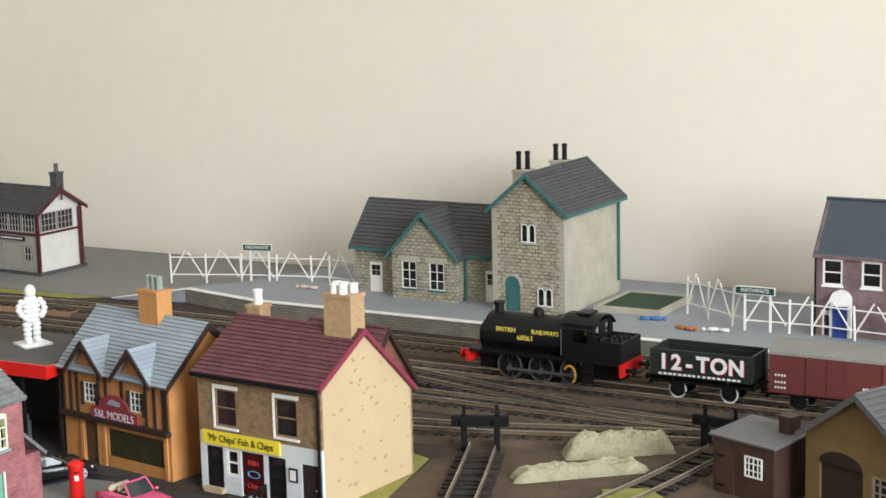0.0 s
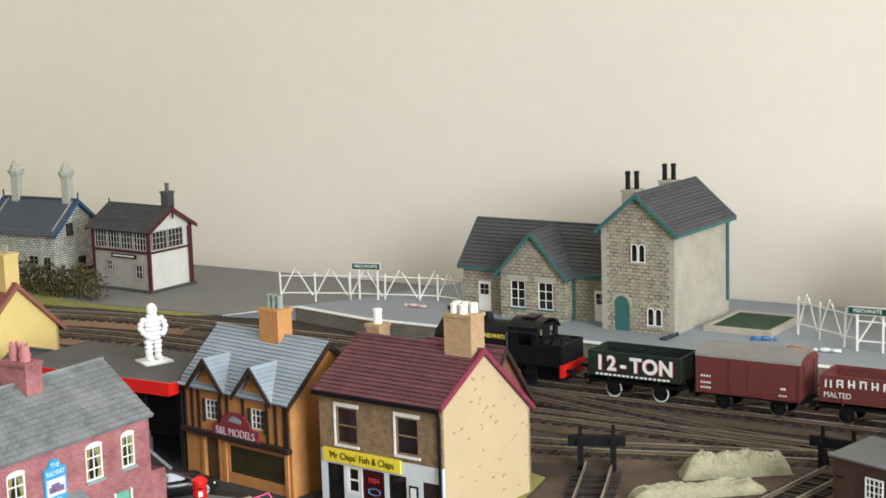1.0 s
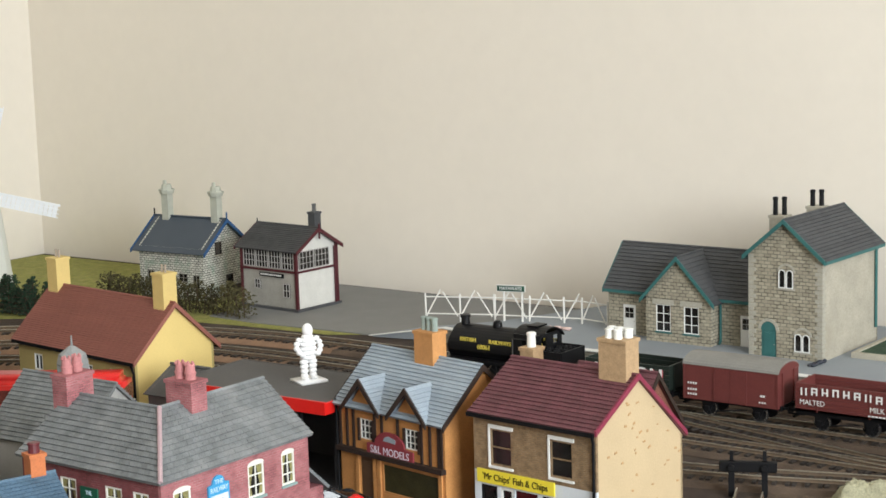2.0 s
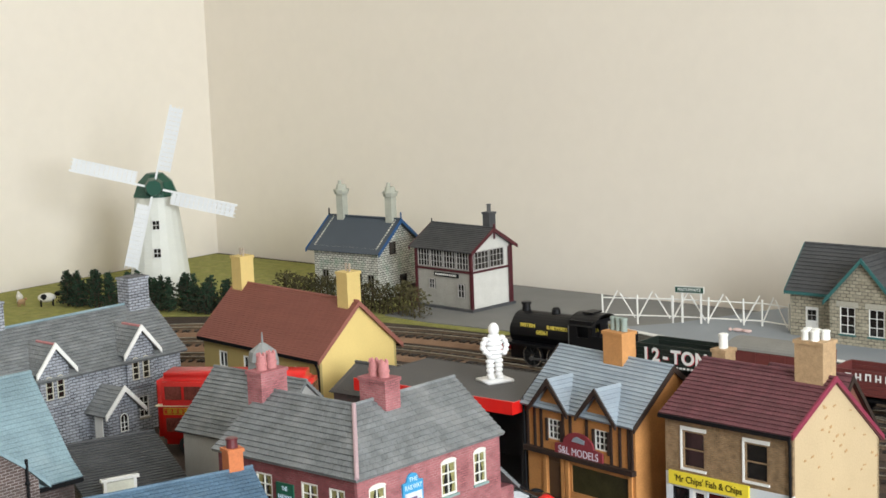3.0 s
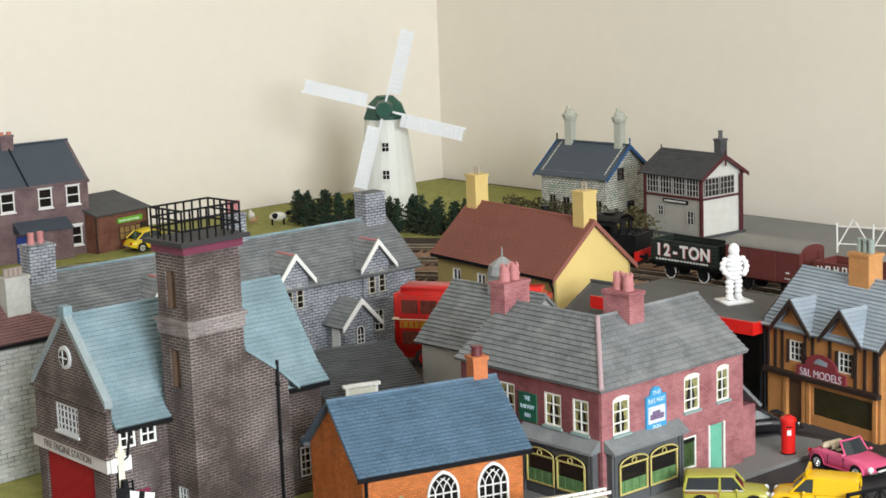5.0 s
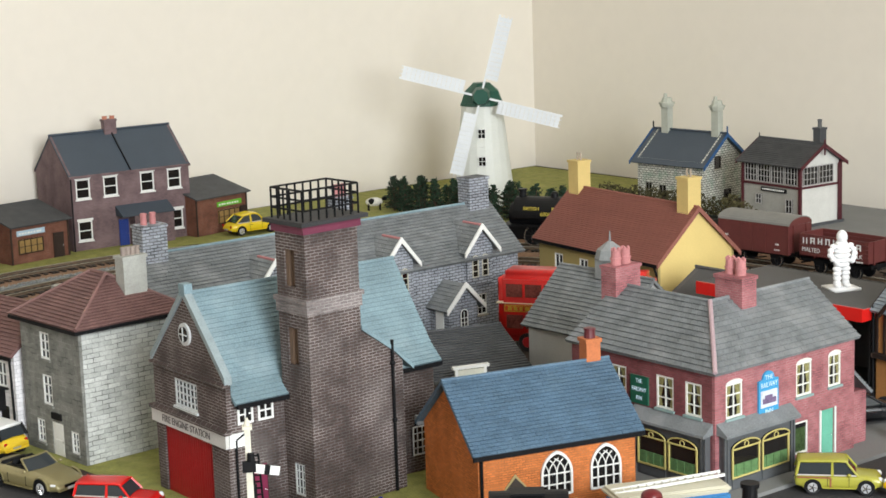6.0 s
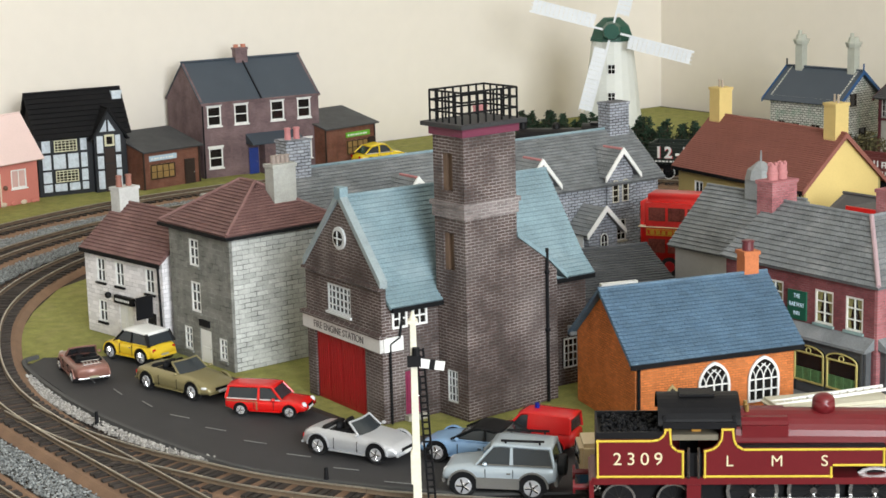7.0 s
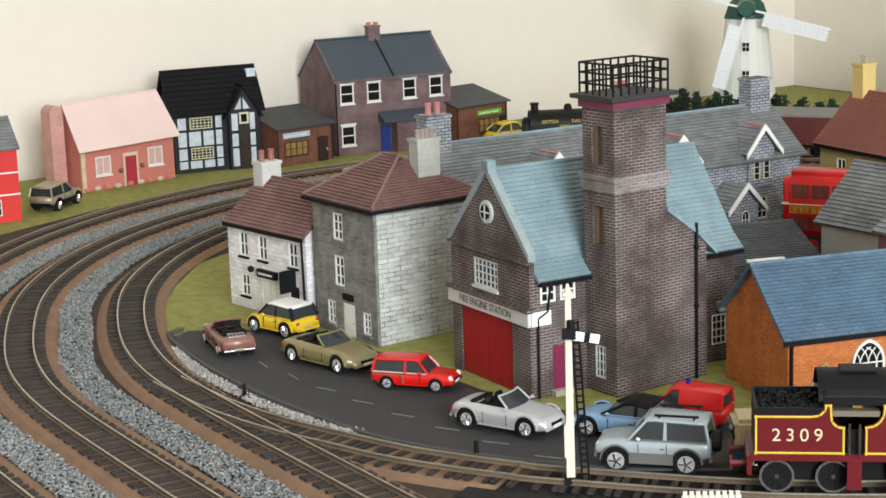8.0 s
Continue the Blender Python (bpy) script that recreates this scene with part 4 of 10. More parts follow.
def goods_cottage():
    c = thing("stone_cottage", pose(0.2925, -0.1085, 0, 0, 0, 4.5), "mossy pale stone cottage with blue bargeboards and tall chimneys", "cottage")
    W, D, E, R = 0.0855, 0.068, 0.0535, 0.080
    hf = [(0.010, 0.012, 0.009, 0.016), (0.028, 0.010, 0.010, 0.017), (0.052, 0.018, 0.012, 0.009), (0.071, 0.012, 0.009, 0.014)]
    hr = [(0.020, 0.045, 0.009, 0.013), (0.036, 0.004, 0.010, 0.018)]
    f = body(c, W, D, E, COTTSTONE, {"f": hf}, gable=R)
    for h in hf:
        window(c, f["f"], *h, (1, 1), mat("drab_frame", (0.2, 0.19, 0.16)), DARKGLASS, sill=QUOIN)
    for u, z, w, h in hr:
        window(c, f["r"], u, z, w, h, (0, 1), TIMBER, DARKGLASS, sill=QUOIN, proud=0.0018)
    gable_roof(c, W, D, E, R, SLATE_FLAT, over=0.006, over_x=0.006, courses=0, verge=BLUETRIM)
    POTST = mat("cream_stone_chimney", (0.40, 0.41, 0.35), 0.8, 0.12)
    for x in (0.0125, 0.0785):
        ch = chimney(c, x, D / 2, R - 0.008, 0.106, 0.0085, 0.0085, POTST, cap=False)
        bm = bmesh.new()
        cyl(bm, x, D / 2, 0.104, 0.107, 0.0072, 0.0078, 8)
        cyl(bm, x, D / 2, 0.107, 0.109, 0.0085, 0.0085, 8)
        cyl(bm, x, D / 2, 0.109, 0.114, 0.0062, 0.0048, 8)
        cyl(bm, x - 0.002, D / 2, 0.114, 0.118, 0.0022, 0.0018, 8)
        part("chimney_top", bm, POTST, ch)
    for x in (-0.006, W + 0.006):
        bm = bmesh.new()
        rod(bm, (x, D / 2, R), (x, D / 2, R + 0.008), 0.0008)
        part("finial", bm, BLUETRIM if x > 0 else BLACK, c)
    bm = bmesh.new()
    box(bm, W, 0.030, 0, W + 0.016, 0.050, 0.003)
    box(bm, W + 0.012, 0.030, 0.003, W + 0.016, 0.050, 0.013)
    part("porch_bench", bm, TIMBER, c)


def windmill():
    m = thing("windmill", pose(0.140, -0.192, 0, 0, 0, 0), "white windmill with dark green cap and pale sails", "windmill")
    MILLW = mat("ivory_boarded_tower", (0.70, 0.71, 0.66), 0.5, 0.05, 60, 0.1)
    SAIL = mat("translucent_white_sail", (0.74, 0.76, 0.78), 0.35, 0.04)
    CAP = mat("dark_green_cap", (0.012, 0.075, 0.05), 0.35, 0.1)
    bm = bmesh.new()
    cyl(bm, 0, 0, 0, 0.1085, 0.0335, 0.0215, 20)
    part("tower", bm, MILLW, m, smooth=False)
    z = 0.004
    while z < 0.1055:
        bm = bmesh.new()
        r = 0.0335 - 0.012 * z / 0.1085
        cyl(bm, 0, 0, z, z + 0.0042, r + 0.0007, r + 0.0001, 20)
        part("board_course", bm, MILLW, m)
        z += 0.0043
    bm = bmesh.new()
    cyl(bm, 0, 0, 0.1075, 0.1105, 0.0250, 0.0245, 8, m=pose(0, 0, 0, 0, 0, 25.5))
    cyl(bm, 0, 0, 0.1105, 0.1225, 0.0240, 0.0195, 8, m=pose(0, 0, 0, 0, 0, 25.5))
    cyl(bm, 0, 0, 0.1225, 0.1315, 0.0195, 0.0095, 8, m=pose(0, 0, 0, 0, 0, 25.5))
    part("cap", bm, CAP, m)
    face = 48.0
    HM = pose(0, 0, 0.1195, 0, 0, face) @ Matrix.Translation((0, -0.0285, 0))
    bm = bmesh.new()
    cyl(bm, 0, 0, -0.006, 0.0080, 0.0105, 0.0085, 8, m=Matrix.Rotation(radians(90), 4, "X"))
    hub = part("hub", bm, CAP, m, m=HM @ Matrix.Rotation(radians(15), 4, "Y"))
    for k in range(4):
        bm = bmesh.new()
        box(bm, -0.0011, -0.0075, 0.0095, 0.0011, -0.0055, 0.0893)
        box(bm, -0.0012, -0.0072, 0.0195, 0.0135, -0.0066, 0.0200)
        for i in range(14):
            z = 0.0213 + i * 0.0048
            box(bm, 0.0, -0.0072, z, 0.0135, -0.0064, z + 0.0007)
        for x in (0.0045, 0.009, 0.013):
            box(bm, x - 0.0004, -0.0073, 0.0200, x + 0.0004, -0.0063, 0.0893)
        for i in range(14):
            z = 0.0203 + i * 0.0048
            box(bm, 0.0005, -0.0066, z, 0.0132, -0.0062, z + 0.0044, Matrix.Translation((0, -0.0068, z)) @ Matrix.Rotation(radians(8), 4, "X") @ Matrix.Translation((0, 0.0068, -z)))
        s = part("sail", bm, SAIL, m, m=HM @ Matrix.Rotation(radians(15 + 90 * k), 4, "Y"))
    for z in (0.0440, 0.0735):
        r = 0.0335 - 0.012 * z / 0.1085
        F = pose(0, 0, 0, 0, 0, 47) @ Matrix.Translation((-0.0042, -r - 0.0005, 0)) @ faces_of(1, 1)["f"]
        window(m, F, 0, z, 0.0084, 0.0105, (1, 1), WHITE, DARKGLASS, proud=0.0012)


station()
signal_box()
goods_cottage()
windmill()


def terrace_window(h, F, u, z, w=0.0150, hh=0.0195):
    window(h, F, u, z, w, hh, (0, 1), WHITE, DARKGLASS, sill=WHITE, lintel=WHITE, fr=0.0014)


def terrace(name, m, label, door_mat, width=0.129, d=0.080, porch=True, blank=None):
    h = thing(name, m, label, "house")
    E, R = 0.075, 0.110
    k = width / 0.117
    up = [(0.0065, 0.0505), (0.033, 0.0505), (0.069, 0.0505), (0.096, 0.0505)]
    lo = [(0.0065, 0.0095), (0.096, 0.0095)]
    holes = [(u * k - 0.001, z, 0.0150, 0.0195) for u, z in up + lo if u * k + 0.0140 < width]
    f = body(h, width, d, E, BRICK_TERR, {"f": holes}, gable=R)
    for u, z, a, b in holes:
        terrace_window(h, f["f"], u, z)
    r = gable_roof(h, width, d, E, R, SLATE_FLAT, over=0.002, over_x=0.001, courses=0, fascia=BRICK_TERR)
    bm = bmesh.new()
    kk = (R - E) / (d / 2)
    prism(bm, [(-0.002, E - kk * 0.002), (d / 2, R), (d / 2, R + 0.002), (-0.002, E - kk * 0.002 + 0.002)], "x", width / 2 - 0.0005, width / 2 + 0.0005)
    part("party_seam", bm, BLACK, r)
    chimney(h, width / 2 - 0.001, d / 2, R - 0.004, 0.1215, 0.013, 0.008, BRICK_TERR, ((-0.004, 0), (0.004, 0)), CLAY, 0.003, 0.0026)
    pipe(h, [(0.001, -0.0012, E - 0.002), (0.001, -0.0012, 0.0)], 0.0008, BLACK)
    bm = bmesh.new()
    prism(bm, [(0.0, 0.030), (0.0, 0.040), (-0.016, 0.031), (-0.016, 0.030)], "x", width * 0.36, width * 0.80)
    if porch:
        pr = part("porch_roof", bm, SLATE_FLAT, h)
        bm = bmesh.new()
        box(bm, width * 0.47, -0.013, 0, width * 0.80, 0.0, 0.0305)
        part("porch", bm, BRICK_TERR, h)
        door(h, f["f"] @ Matrix.Translation((0, 0.0, 0)), width * 0.375, 0, 0.010, 0.026, door_mat, 2, proud=0.003)
    else:
        bm.free()
    return h


BLUEDOOR = mat("royal_blue_door", (0.02, 0.045, 0.22), 0.4)
terrace("terraced_house", pose(0.0553, -0.6473, 0, 0, 0, 86), "plum brick terraced pair with blue-grey roof and white windows", BLUEDOOR)
hr = terrace("terraced_house", pose(1.262, -0.098, 0.0, 0, 0, 0), "plum brick terraced pair beside the platform", BLUEDOOR, width=0.129, d=0.06, porch=False)
bm = bmesh.new()
box(bm, 0.013, -0.004, 0.0124, 0.029, -0.0005, 0.040)
pf = part("porch", bm, WHITE, hr, "white arched porch")
bm = bmesh.new()
cyl(bm, 0, 0, -0.002, 0.002, 0.008, 0.008, 20, m=pose(0.021, -0.0025, 0.040) @ Matrix.Rotation(radians(90), 4, "X"))
part("porch_arch", bm, WHITE, pf)
bm = bmesh.new()
box(bm, 0.0155, -0.0052, 0.0124, 0.0265, -0.0042, 0.036)
part("door", bm, BLUEDOOR, pf)


def low_shop(m, label, w, d, h0, h1, sign_mat, left_window=True):
    s = thing("corner_shop", m, label, "shop")
    bm = bmesh.new()
    prism(bm, [(0, 0), (d, 0), (d, h1 - 0.001), (0, h0 - 0.001)], "x", 0, w)
    part("wall", bm, BRICK_BROWN, s)
    F = faces_of(w, d)["f"]
    r = deck(s, SLATE_DK, [[(-0.002, -0.005, h0 - 0.001), (w + 0.002, -0.005, h0 - 0.001), (w + 0.002, d + 0.001, h1), (-0.002, d + 0.001, h1)]], thick=0.0014)
    u = w * 0.12 if left_window else w * 0.42
    window(s, F, u, 0.009, w * 0.42, 0.014, (3, 1), TIMBER, mat("amber_shop_pane", (0.30, 0.19, 0.07), 0.3, 0.3), fr=0.0008, proud=0.0019)
    bm = bmesh.new()
    box(bm, u - 0.001, 0.0003, 0.0265, u + w * 0.46, 0.0012, 0.0315, F)
    sg = part("sign", bm, sign_mat, s)
    label_bars(sg, F, u + 0.001, 0.0013, 0.0279, w * 0.4, 0.0017, 8, WHITE)
    door(s, F, w * 0.72 if left_window else w * 0.86, 0.0, w * 0.18 if left_window else w * 0.12, 0.024, TIMBER, 1, proud=0.0016)
    bm = bmesh.new()
    box(bm, 0, -0.0008, 0.0, 0.0016, 0, h0 - 0.003)
    box(bm, w - 0.0016, -0.0008, 0.0, w, 0, h0 - 0.003)
    part("pilaster", bm, TIMBER, s)


low_shop(pose(0.074, -0.722, 0, 0, 0, 98), "small brown brick shop with pale blue sign", 0.066, 0.05, 0.0375, 0.0505, mat("pale_blue_sign", (0.45, 0.58, 0.68), 0.5))
low_shop(pose(0.079, -0.522, 0, 0, 0, 100), "small brown brick shop with bright green sign", 0.070, 0.05, 0.0395, 0.0520, mat("green_sign", (0.14, 0.45, 0.03), 0.5), False)


def tudor():
    h = thing("tudor_house", pose(0.0406, -0.8119, 0, 0, 0, 83), "black and white timbered house with sagging dark roof", "house")
    W, D, E, R = 0.086, 0.043, 0.060, 0.094
    WB = mat("blue_white_daub", (0.58, 0.64, 0.70), 0.75, 0.2, 260, 0.3, dirt=0.4, dirt_colour=(0.22, 0.26, 0.32))
    BLK = mat("black_timber", (0.012, 0.014, 0.018), 0.6)
    LAT = mat("cream_lattice", (0.62, 0.60, 0.42), 0.6)
    bm = bmesh.new()
    box(bm, 0, 0, 0, W, D, E)
    prism(bm, [(0, E), (D, E), (D / 2, R)], "x", 0, W)
    part("wall", bm, BLK, h)
    F = faces_of(W, D)["f"]
    cols = [(0.004, 0.012), (0.0145, 0.026), (0.0285, 0.0385), (0.041, 0.047)]
    for z0, z1 in ((0.004, 0.011), (0.0125, 0.023), (0.025, 0.0385), (0.041, 0.052)):
        for i, (a, b) in enumerate(cols):
            if i in (1, 2) and z0 in (0.0125, 0.041):
                continue
            bm = bmesh.new()
            box(bm, a, -0.0002, z0, b, 0.0006, z1, F)
            part("daub_panel", bm, WB, h)
    for z in (0.0125, 0.041):
        window(h, F, 0.0155, z, 0.022, 0.011, (5, 3), LAT, DARKGLASS, fr=0.0009, proud=0.0018)
    # gabled bay
    bx, bw, by = 0.0525, 0.029, -0.006
    FB = Matrix.Translation((bx, by, 0)) @ faces_of(bw, 0.01)["f"]
    bm = bmesh.new()
    box(bm, bx, by, 0, bx + bw, 0.0, 0.055)
    prism(bm, [(bx, 0.055), (bx + bw, 0.055), (bx + bw / 2, 0.077)], "y", by, 0.012)
    bay = part("bay", bm, BLK, h)
    for a, b in ((0.0025, 0.0085), (0.0205, 0.0255)):
        for z0, z1 in ((0.003, 0.02), (0.022, 0.034), (0.037, 0.053)):
            bm = bmesh.new()
            box(bm, a, -0.0002, z0, b, 0.0006, z1, FB)
            part("daub_panel", bm, WB, bay)
    bm = bmesh.new()
    prism(bm, [(0.006, 0.057), (0.0125, 0.057), (0.0125, 0.068)], "y", -0.0002, 0.0006, FB)
    prism(bm, [(0.0145, 0.057), (0.021, 0.057), (0.0145, 0.068)], "y", -0.0002, 0.0006, FB)
    part("gable_panel", bm, WB, bay)
    door(h, FB, 0.0095, 0, 0.010, 0.026, TIMBER, 2, proud=0.0018)
    bm = bmesh.new()
    box(bm, 0.0095, 0.0, 0.027, 0.0195, 0.0008, 0.041, FB)
    part("oak_panel", bm, TIMBER, bay)
    window(h, FB, 0.0098, 0.043, 0.0095, 0.011, (0, 0), LAT, DARKGLASS, fr=0.0018, proud=0.0018)
    gable_roof(h, W, D, E, R, BLACK, over=0.004, over_x=0.004, courses=9)
    gable_roof(h, bw, 0.026, 0.055, 0.078, BLACK, over=0.004, over_x=0.003, courses=8, axis="y", x0=bx, y0=by, name="bay_roof")
    chimney(h, W - 0.002, D / 2, E, 0.092, 0.009, 0.014, WB)


def pink_cottage():
    h = thing("pink_cottage", pose(0.072, -0.917, 0, 0, 0, 99), "salmon pink card cottage with pale pink roof", "cottage")
    W, D, E, R = 0.098, 0.05, 0.042, 0.078
    hl = [(0.015, 0.013, 0.016, 0.017), (0.070, 0.015, 0.016, 0.017)]
    f = body(h, W, D, E, PINKWALL, {"f": hl}, gable=R)
    PK = mat("pale_pink_curtain", (0.62, 0.40, 0.36), 0.6)
    for x in hl:
        window(h, f["f"], *x, (1, 0), WHITE, PK, fr=0.0012, sill=WHITE)
    bm = bmesh.new()
    box(bm, 0.0435, 0, 0, 0.059, 0.0006, 0.030, f["f"])
    part("door_frame", bm, mat("cream_trim", (0.66, 0.55, 0.42)), h)
    door(h, f["f"], 0.0455, 0, 0.0115, 0.027, mat("crimson_door", (0.40, 0.03, 0.05), 0.5), 1, proud=0.0016)
    roof = deck(h, TILE_PINK, [[(-0.004, -0.007, 0.037), (W + 0.004, -0.007, 0.040), (W + 0.001, D / 2, R + 0.003), (-0.001, D / 2, R)], [(-0.004, D + 0.004, 0.040), (W + 0.004, D + 0.004, 0.040), (W + 0.001, D / 2, R + 0.003), (-0.001, D / 2, R)]], thick=0.0016)
    bm = bmesh.new()
    box(bm, -0.017, 0.018, 0, -0.004, 0.034, 0.072)
    cyl(bm, 0, 0, -0.0075, 0.0075, 0.0068, 0.0068, 14, m=pose(-0.0105, 0.026, 0.071) @ Matrix.Rotation(radians(90), 4, "X"))
    ch = part("chimney", bm, mat("salmon_striped_chimney", (0.55, 0.30, 0.26), 0.8, 0.2, 90), h)
    for x, z in ((0.040, 0.015), (0.0625, 0.017)):
        bm = bmesh.new()
        ball(bm, x, -0.002, z, 0.0022, seg=8)
        part("flower_basket", bm, mat("dark_basket", (0.16, 0.09, 0.06)), h)
    for i in range(9):
        bm = bmesh.new()
        x = 0.004 + i * 0.0105 + (0.003 if i > 3 else 0)
        ball(bm, x, -0.002, 0.002, 0.0035, 0.0015, 0.0022, seg=8)
        part("flower_bed", bm, mat("stone_flower_bed", (0.60, 0.50, 0.38), 0.8, 0.4, 600) if i % 2 else PINKWALL, h)
    bm = bmesh.new()
    box(bm, 0.0, -0.0015, 0, 0.004, 0.0006, 0.037)
    part("corner_strip", bm, mat("orange_white_strip", (0.62, 0.48, 0.34), 0.7, 0.3, 200), h)


def red_house():
    h = thing("red_building", pose(0.155, -1.075, 0, 0, 0, 84), "bright red building with white bands and grey roof", "building")
    W, D, E, R = 0.07, 0.06, 0.062, 0.082
    f = body(h, W, D, E, REDWALL, {}, gable=R)
    gable_roof(h, W, D, E, R, SLATE, over=0.003, courses=10)
    for z in (0.022, 0.040):
        bm = bmesh.new()
        box(bm, -0.0006, -0.0006, z, W + 0.0006, D + 0.0006, z + 0.0012)
        part("white_band", bm, WHITE, h)
    for u in (0.010, 0.042):
        for z in (0.006, 0.044):
            window(h, f["f"], u, z, 0.012, 0.013, (1, 1), WHITE, DARKGLASS, proud=0.0018)


tudor()
pink_cottage()
red_house()


# ---- the town ----
def sash(h, F, u, z, w, hh, frame_mat=None, pane=None, sill=None, arch=False, bars=(1, 2), lintel=None, fr=0.0009, proud=0.0):
    return window(h, F, u, z, w, hh, bars, frame_mat or WHITE, pane or CURTAIN, sill=sill, lintel=lintel, arch=arch, fr=fr, proud=proud)


def chip_shop():
    h = thing("chip_shop", pose(1.0505, -0.5675, 0, 0, 0, -4.3), "tan brick fish and chip shop with maroon tiled roof", "shop")
    W, D, E, R, E2, A = 0.0890, 0.087, 0.0715, 0.0945, 0.0515, 0.040
    fs = faces_of(W, D)
    F = fs["f"]
    zs = 0.0355
    up = [(0.0125, 0.0395, 0.0165, 0.0225), (0.0565, 0.0395, 0.0165, 0.0225)]
    lo = [(0.005, 0.003, 0.012, 0.024), (0.0195, 0.011, 0.0095, 0.016), (0.0305, 0.001, 0.0165, 0.026), (0.0505, 0.001, 0.0125, 0.026), (0.0745, 0.0, 0.0115, 0.026)]
    bm = bmesh.new()
    wall_cells(bm, 0, W, zs, E, up, 0.002, F)
    part("wall", bm, BRICK_TAN, h, "tan brick upper front")
    bm = bmesh.new()
    wall_cells(bm, 0, W, 0, zs, lo, 0.002, F)
    part("shopfront", bm, SHOPWHITE, h, "white rendered shopfront")
    gable = [(0.002, 0), (D, 0), (D, E2), (A, R - 0.001), (0.0, E), (0.0, 0.0001), (0.002, 0.0001)]
    for x, mt in ((W - 0.002, YELLOW_STONE), (0, BRICK_TAN)):
        bm = bmesh.new()
        prism(bm, [(0.002, 0), (D, 0), (D, E2), (A, R - 0.001), (0.002, E + 0.001)], "x", x, x + 0.002)
        part("gable_wall", bm, mt, h, "sandy rendered gable with brown flecks" if x else "")
    rng = random.Random(3)
    for i in range(46):
        y, z = rng.uniform(0.006, D - 0.004), rng.uniform(0.003, R - 0.012)
        top = E + (R - E) * y / A if y < A else R - (R - E2) * (y - A) / (D - A)
        if z > top - 0.006:
            continue
        bm = bmesh.new()
        box(bm, W, y, z, W + 0.00025, y + rng.uniform(0.0012, 0.003), z + rng.uniform(0.0006, 0.0015), Matrix.Translation((0, y, z)) @ Matrix.Rotation(rng.uniform(-0.4, 0.4), 4, "X") @ Matrix.Translation((0, -y, -z)))
        part("stone_fleck", bm, SANDMARK, h)
    bm = bmesh.new()
    box(bm, 0, D - 0.002, 0, W, D, E2)
    part("rear_wall", bm, BRICK_TAN, h)
    bm = bmesh.new()
    box(bm, 0.003, 0.004, 0, W - 0.003, D - 0.003, 0.048)
    part("inner_box", bm, BLACK, h)
    for u, z, w, hh in up:
        window(h, F, u, z, w, hh, (0, 1), BRICK_TAN, DARKGLASS, sill=WHITE, lintel=WHITE, fr=0.0012)
        bm = bmesh.new()
        box(bm, u - 0.0012, -0.0003, z, u, 0.0006, z + hh, F)
        part("surround", bm, WHITE, h)
    for i, (u, z, w, hh) in enumerate(lo[:4]):
        if i == 2:
            bm = bmesh.new()
            box(bm, u, -0.0018, z, u + w, -0.0008, z + hh, F)
            d = part("window_poster", bm, mat("dark_red_poster", (0.05, 0.008, 0.008), 0.2), h, "dark shop window with a neon fish sign")
            bm = bmesh.new()
            for k in range(16):
                a, b = 2 * math.pi * k / 16, 2 * math.pi * (k + 1) / 16
                rod(bm, F @ Vector((u + w * 0.52 + 0.0042 * math.cos(a), -0.0006, z + 0.013 + 0.002 * math.sin(a))), F @ Vector((u + w * 0.52 + 0.0042 * math.cos(b), -0.0006, z + 0.013 + 0.002 * math.sin(b))), 0.00025, 5)
            rod(bm, F @ Vector((u + w * 0.26, -0.0006, z + 0.0115)), F @ Vector((u + w * 0.26, -0.0006, z + 0.0145)), 0.00025, 5)
            part("fish_outline", bm, mat("blue_neon_line", (0.08, 0.30, 0.60), 0.4), d)
            lettering(d, "FISH", F, u + w / 2, -0.0006, z + 0.0195, 0.0042, mat("red_neon_line", (0.60, 0.05, 0.05), 0.4))
            lettering(d, "Chips", F, u + w / 2, -0.0006, z + 0.006, 0.0042, mat("red_neon_text", (0.60, 0.05, 0.05), 0.4))
        else:
            window(h, F, u, z, w, hh, (0, 1), BLACK if i != 1 else WHITE, DARKGLASS, fr=0.0014)
    door(h, F, 0.0745, 0, 0.0115, 0.026, TIMBER, 1)
    bm = bmesh.new()
    box(bm, 0.0655, 0.0, 0.0145, 0.0715, 0.0007, 0.0225, F)
    nb = part("notice", bm, BLACK, h)
    bm = bmesh.new()
    box(bm, 0.0664, 0.0008, 0.0155, 0.0706, 0.0009, 0.0215, F)
    part("notice_sheet", bm, WHITE, nb)
    bm = bmesh.new()
    box(bm, 0.003, 0.0002, 0.0285, 0.060, 0.0014, 0.0365, F)
    sg = part("sign", bm, YELLOWSIGN, h, "yellow fascia sign with black lettering")
    lettering(sg, "'Mr Chips' Fish & Chips", F, 0.0315, 0.00155, 0.0325, 0.0058, BLACK, squash=0.88)
    bm = bmesh.new()
    box(bm, 0.004, -0.0006, 0.0, 0.018, 0.0035, 0.003, F)
    part("step", bm, YELLOW_STONE, h)
    k = (R - E) / A
    e = 0.003
    q1 = [(-0.002, -e, E - k * e), (W + 0.0015, -e, E - k * e), (W + 0.0015, A, R), (-0.002, A, R)]
    k2 = (R - E2) / (D - A)
    q2 = [(W + 0.0015, D + 0.002, E2 - k2 * 0.002), (-0.002, D + 0.002, E2 - k2 * 0.002), (-0.002, A, R), (W + 0.0015, A, R)]
    roof = deck(h, TILE_RED, [q1, q2])
    clad(roof, TILE_RED, *q1, 15)
    clad(roof, TILE_RED, *q2, 18)
